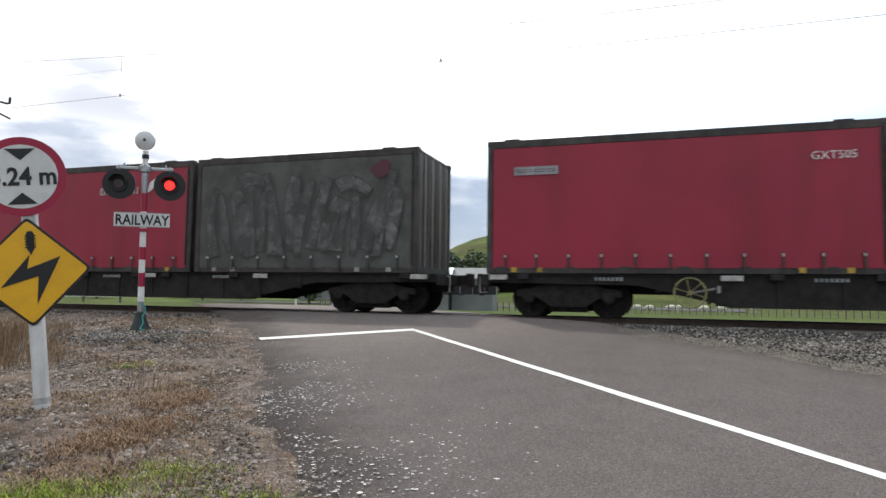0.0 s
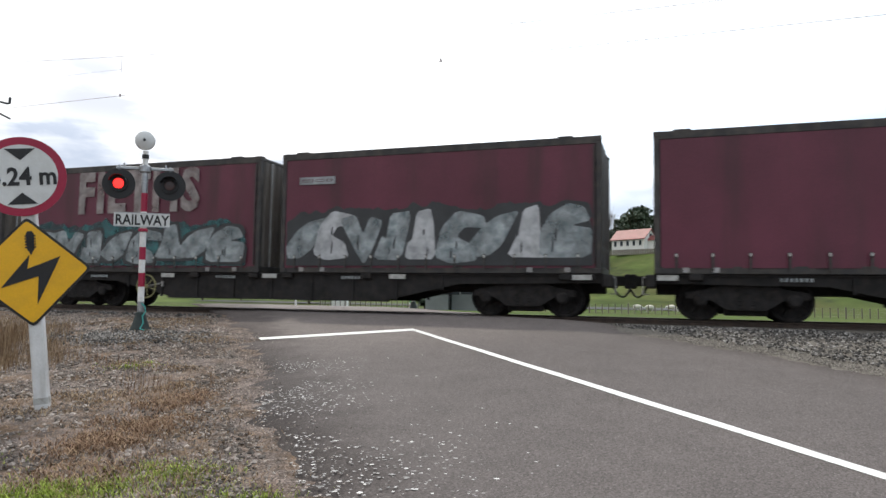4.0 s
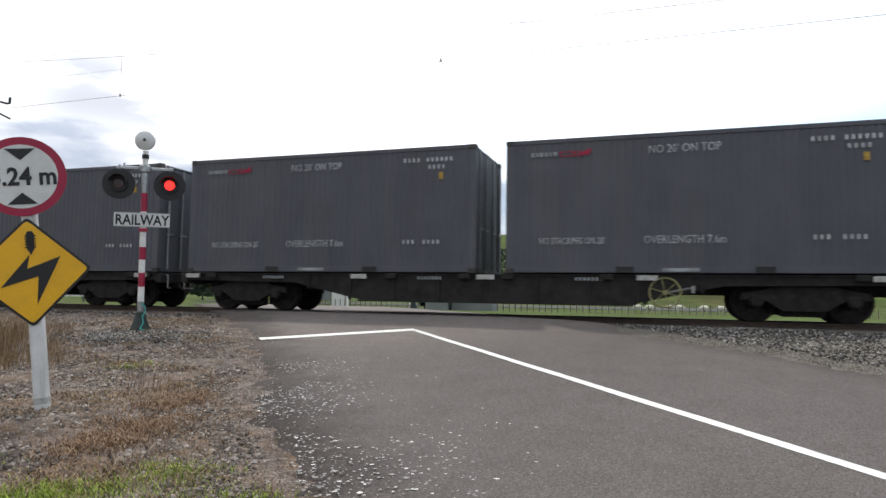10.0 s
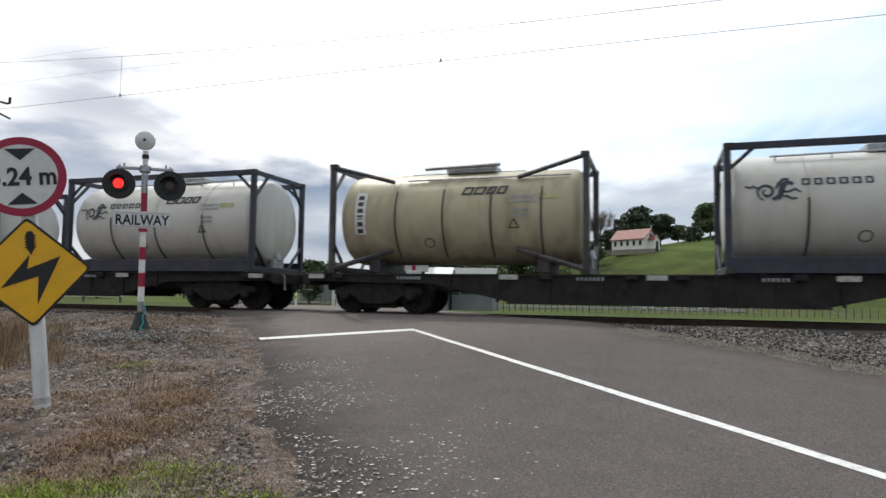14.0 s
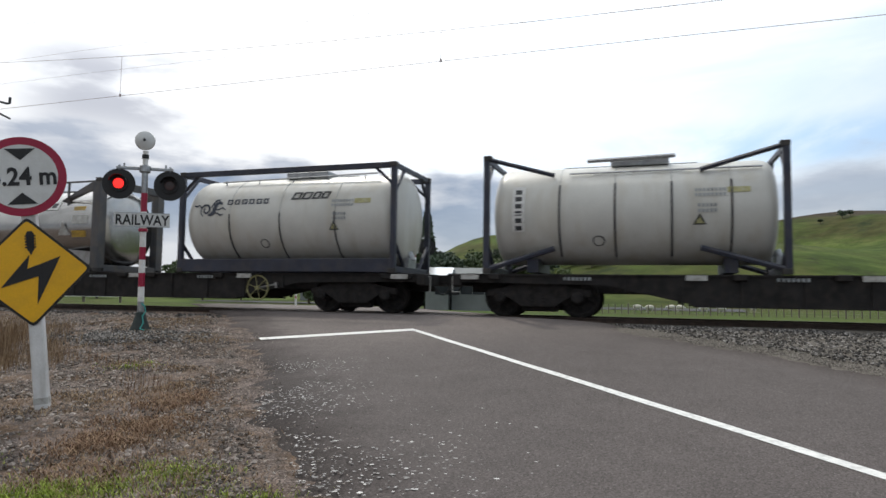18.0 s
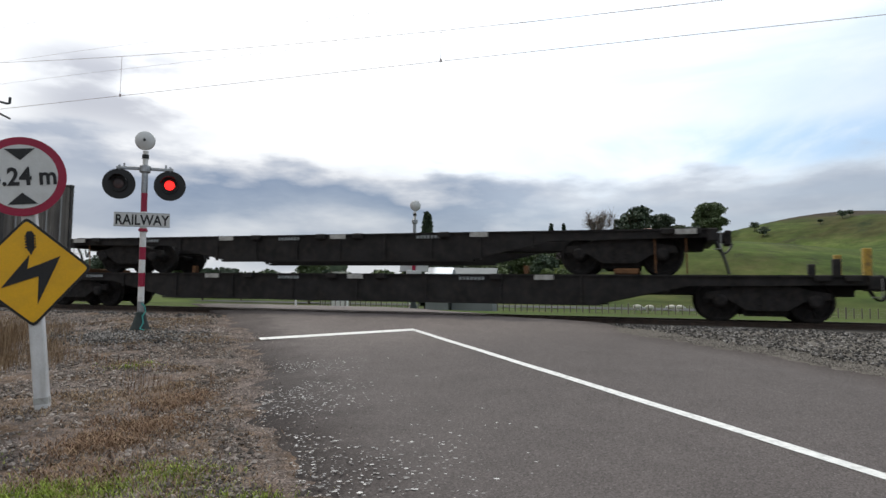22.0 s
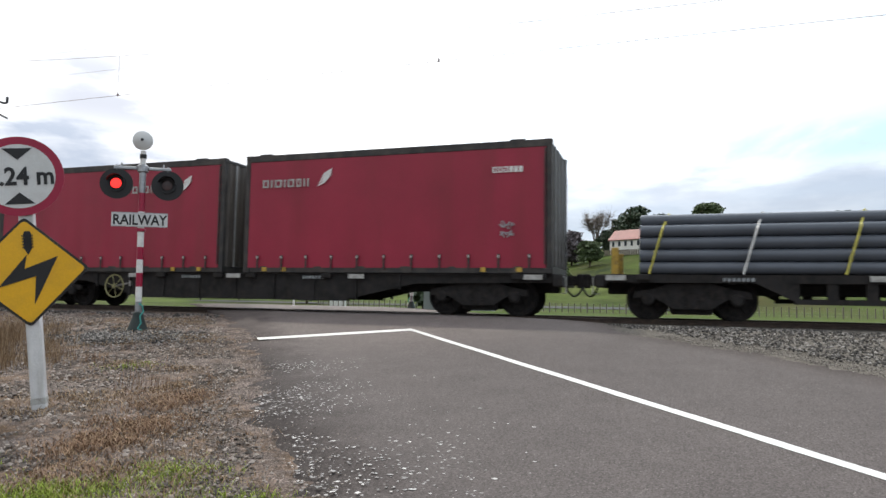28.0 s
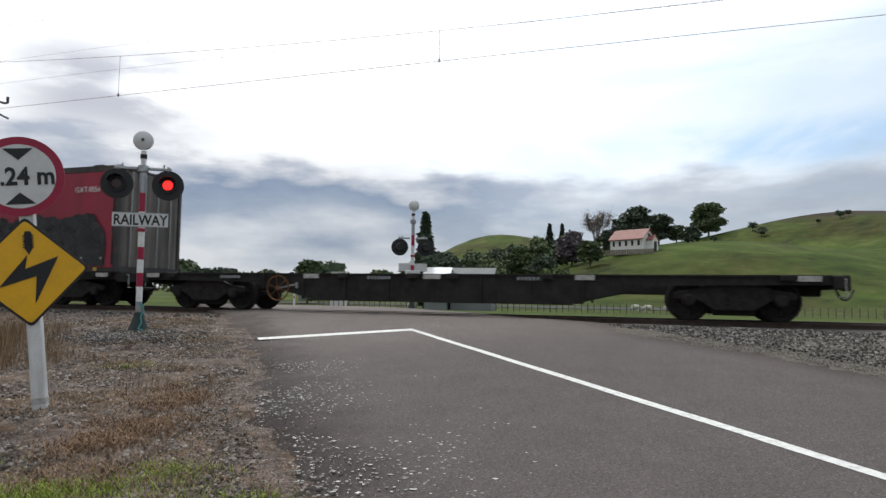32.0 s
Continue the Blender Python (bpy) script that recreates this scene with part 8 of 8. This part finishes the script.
# ---- trees ----
def tree(name, label, x, y, h, w, leaf, seed, shape="round", leaves=2400, base=None, trunk=0.12, size=0.62, low=0.14):
    rr = random.Random(seed)
    c = thing(name, label, "tree" if h > 3 else "bush", "trees" if h > 3 else "bushes")
    z = float(land(x, y)) if base is None else base
    bm = bmesh.new()
    th = h * trunk
    rod(bm, (0, 0, -0.8), (0.1, 0, th + h * 0.1), 0.028 * h + 0.05, 8, 0.016 * h + 0.03)
    tips = []
    for k in range(9):
        a = k * 2.4 + rr.uniform(-.4, .4)
        r, zz = w * 0.5 * rr.uniform(0.35, 0.8), h * rr.uniform(0.45, 0.9)
        mid = (r * .4 * math.cos(a), r * .4 * math.sin(a), th + (zz - th) * .55)
        rod(bm, (0.05, 0, th * rr.uniform(.6, 1)), mid, 0.012 * h + .01, 6, 0.008 * h)
        tip = (r * math.cos(a), r * math.sin(a), zz)
        rod(bm, mid, tip, 0.008 * h, 5, 0.003 * h)
        tips.append(tip)
    if shape == "bare":
        for tx, ty, tz in tips:
            for _ in range(150):
                d = Vector((rr.gauss(0, 1), rr.gauss(0, 1), abs(rr.gauss(0.6, .7)))).normalized() * w * rr.uniform(.12, .30)
                s0 = Vector((tx, ty, tz)) * rr.uniform(.7, 1)
                rod(bm, s0, s0 + d, 0.035, 3, 0.014)
    part("trunk", bm, M["bark" if shape != "bare" else "twig"], c, "tapered trunk with limbs")
    verts, faces = [], []
    if shape == "cone":
        clumps = [(rr.gauss(0, .1) * w * (1 - k), rr.gauss(0, .1) * w * (1 - k), h * (0.12 + .86 * k), w * 0.5 * (1.02 - k) * rr.uniform(.75, 1.1) + .1, h * .07) for k in [i / 26 for i in range(27)]]
    else:
        clumps = []
        for _ in range(60):
            a, q = rr.uniform(0, 6.3), rr.random() ** 0.5
            zz = low + 0.07 + (0.84 - low) * rr.random()
            env = math.sin(math.pi * min(1, max(0.04, (zz - low + 0.06) / (1.06 - low)))) ** 0.6
            clumps.append((w * .37 * q * env * math.cos(a), w * .37 * q * env * math.sin(a), h * zz, w * rr.uniform(.11, .17), h * rr.uniform(.07, .12)))
        if shape == "bush":
            clumps = [(a, b, zz * .75, r, s) for a, b, zz, r, s in clumps]
    if shape == "bare":
        leaves = 0
    for _ in range(int(leaves * (1.7 if shape in ("round", "bush") else 1.0))):
        cx, cy, cz, r, s = rr.choice(clumps)
        u, v, t = rr.gauss(0, 1), rr.gauss(0, 1), rr.gauss(0, 1)
        n = math.sqrt(u * u + v * v + t * t) or 1
        k = rr.uniform(0.45, 1.12) / n
        px, py, pz = cx + u * k * r, cy + v * k * r, cz + t * k * s
        a, b = rr.uniform(0, 6.3), rr.uniform(-1, 1)
        e = size * rr.uniform(.5, 1.2) * (0.4 + h * .05)
        d1 = Vector((math.cos(a), math.sin(a), b * .6)).normalized() * e
        d2 = Vector((-math.sin(a) * b, math.cos(a) * b, 0.8)).normalized() * e * .7
        i = len(verts)
        p = Vector((px, py, pz))
        verts += [p - d1, p - d2 * .6, p + d1, p + d2]
        faces.append((i, i + 1, i + 2, i + 3))
    sheet("crown", verts, faces, M[leaf], "", "", "", c)
    c.matrix_basis = pose(x, y, z - 0.1)
    return c


tree("tree", "round dark green tree alone on the hillside", 23.6, 322.0, 15.0, 17.5, "leaf", 1, leaves=5200, trunk=0.10, low=0.06)
tree("bare_tree", "leafless grey poplar behind the church", -15.8, 189.3, 16.5, 10.0, "twig", 2, "bare")
tree("tree", "broad dark tree behind the church", -6.2, 194, 12.5, 13.5, "leaf_dark", 3)
tree("tree", "dark tree beside the church", 1.0, 200, 9.0, 10, "leaf_dark", 4)
tree("tree", "dark purple-leaved tree beside the church", -21, 174, 9.5, 10.5, "leaf_purple", 5)
tree("conifer", "dark pointed conifer on the skyline", -30.6, 197.6, 13.5, 5.5, "leaf_dark", 6, "cone")
tree("conifer", "dark pointed conifer on the skyline", -26.9, 198.2, 12.6, 3.0, "leaf_dark", 7, "cone")
tree("conifer", "tall dark conifer behind the far signal", -26.0, 72.5, 11.0, 3.8, "leaf_dark", 8, "cone", 2400)
rr_ = random.Random(40)
for k, (x, y, h, w, lf) in enumerate(((-48, 150, 8.5, 10, "leaf_dark"), (-43, 158, 8, 9, "leaf"), (-38, 152, 7, 9, "leaf_light"), (-33, 165, 9, 9, "leaf"), (-28, 160, 9, 9, "leaf"),
                                      (-25, 150, 6, 7, "leaf_dark"), (-56, 160, 9, 11, "leaf_dark"), (-22.4, 138, 4.2, 4.5, "leaf_light"), (-19, 142, 3.2, 4, "leaf_light"),
                                      (-15, 160, 6.5, 7, "leaf"), (-34, 140, 5, 8, "leaf_light"), (-41, 140, 5.5, 8, "leaf"), (6, 203, 5.5, 6, "leaf"), (10.5, 207, 5.5, 7, "leaf_dark"),
                                      (-62, 190, 11, 13, "leaf_dark"), (-54, 195, 10, 12, "leaf"), (-70, 205, 12, 13, "leaf_dark"), (-47, 200, 10, 12, "leaf_dark"), (-40, 190, 10, 11, "leaf"),
                                      (-34, 196, 11, 10, "leaf_light"), (-24, 186, 9, 9, "leaf"), (-36, 180, 9, 10, "leaf_dark"), (-30, 176, 8, 9, "leaf_light"), (-47, 178, 9, 12, "leaf"),
                                      (-12, 186, 7, 8, "leaf_dark"), (-58, 172, 9, 12, "leaf"), (-66, 178, 9, 12, "leaf_dark"))):
    tree("tree", "green tree on the lower slope", x, y, h, w, lf, 50 + k, leaves=1700)
for k, (x, y, h, w, lf) in enumerate(((-54.9, 95.3, 7.4, 6, "leaf"), (-87, 109, 6.6, 9, "leaf_dark"), (-80, 112, 5.8, 8, "leaf"), (-95, 128, 7.2, 11, "leaf_dark"), (-92, 138, 7.0, 10, "leaf"),
                                      (-75, 140, 6.4, 12, "leaf_dark"), (-61, 138, 6.2, 7, "leaf_light"), (-66, 150, 6.4, 9, "leaf"), (-105, 125, 9.0, 12, "leaf"), (-82, 150, 9.0, 16, "leaf"),
                                      (-110, 105, 9, 14, "leaf_dark"))):
    tree("tree", "green tree beyond the settlement", x, y, h, w, lf, 80 + k, leaves=1800)
for k, (x, y, h) in enumerate(((40.9, 312, 4.0), (42.5, 300, 4.6), (8, 177, 1.9), (14.2, 178, 1.6), (72.6, 303, 3.4), (76, 305, 2.4), (64, 300, 1.6), (10, 190, 2.4), (14.5, 318, 3.6), (17.5, 320, 4.4), (12, 316, 3.0))):
    tree("bush", "small dark bush on the pasture hill", x, y, h, h * 1.4, "leaf_dark", 120 + k, "bush", 260, trunk=0.1)

build_verge()


# ---- what moves ----
# how far the train has run, in metres, second by second
RUN = [(0, 0.0), (1, 15.83), (2, 31.70), (3, 47.69), (4, 63.8), (5, 79.85), (6, 95.70), (7, 111.65), (8, 127.84), (9, 143.90), (10, 160.0), (11, 176.1),
       (12, 192.02), (13, 207.98), (14, 223.93), (15, 239.9), (16, 255.8), (17, 271.7), (18, 287.55), (19, 303.46), (20, 319.37), (21, 335.2),
       (22, 351.05), (23, 366.9), (24, 382.75), (25, 398.51), (26, 414.2), (27, 429.9), (28, 445.58), (29, 461.23), (30, 476.78), (31, 492.42), (32, 508.05)]


def run_at(t):
    ts, ds = zip(*RUN)
    return float(np.interp(t, ts, ds))


NUDGE = {22: 0.08, 70: 0.08, 2: -0.012, 5: -0.075, 8: 0.034, 19: -0.03, 25: 0.016, 36: -0.049, 39: 0.06, 53: -0.067, 56: 0.042, 67: -0.023,
         84: -0.04, 87: 0.068}     # the flasher runs a little unevenly


def motions():
    for ob, q, z in MOVING:
        walk(ob, [(t, pose(q - s, TRACK_Y, z)) for t, s in RUN])
        if z > 0.5:
            continue
        # wheels roll while the wagon passes the crossing
        for wh in [o for o in ob.children_recursive if o.name.startswith("wheelset")]:
            place = wh.matrix_basis.translation.copy()
            steps = [k / FPS for k in range(0, 32 * FPS + 1) if -30 < q + 8 - run_at(k / FPS) < 20]
            if not steps:
                continue
            rows = [(t, Matrix.Translation(place) @ pose(0, 0, 0, 0, -math.degrees(run_at(t) / 0.42) % 360.0)) for t in steps]
            walk(wh, rows)
    # the twin lamps flash in turn: each lens turns its bright or its dark face forward
    for lens, p, s in FLIPS:
        rows, half = [], 0.354
        rows.append((0.0, pose(*p, 0, 0, 0 if s > 0 else 180)))
        turn = 0.0 if s > 0 else 180.0
        for k in range(90):
            t = 0.2195 + half * k + NUDGE.get(k, 0.0)
            if t > 31.9:
                break
            for j in (0, 1, 2, 3):
                rows.append((t + (j - 1.5) / FPS, pose(*p, 0, 0, turn + 60 * j)))
            turn += 180
        rows.append((32.0, pose(*p, 0, 0, turn)))
        walk(lens, rows)


motions()
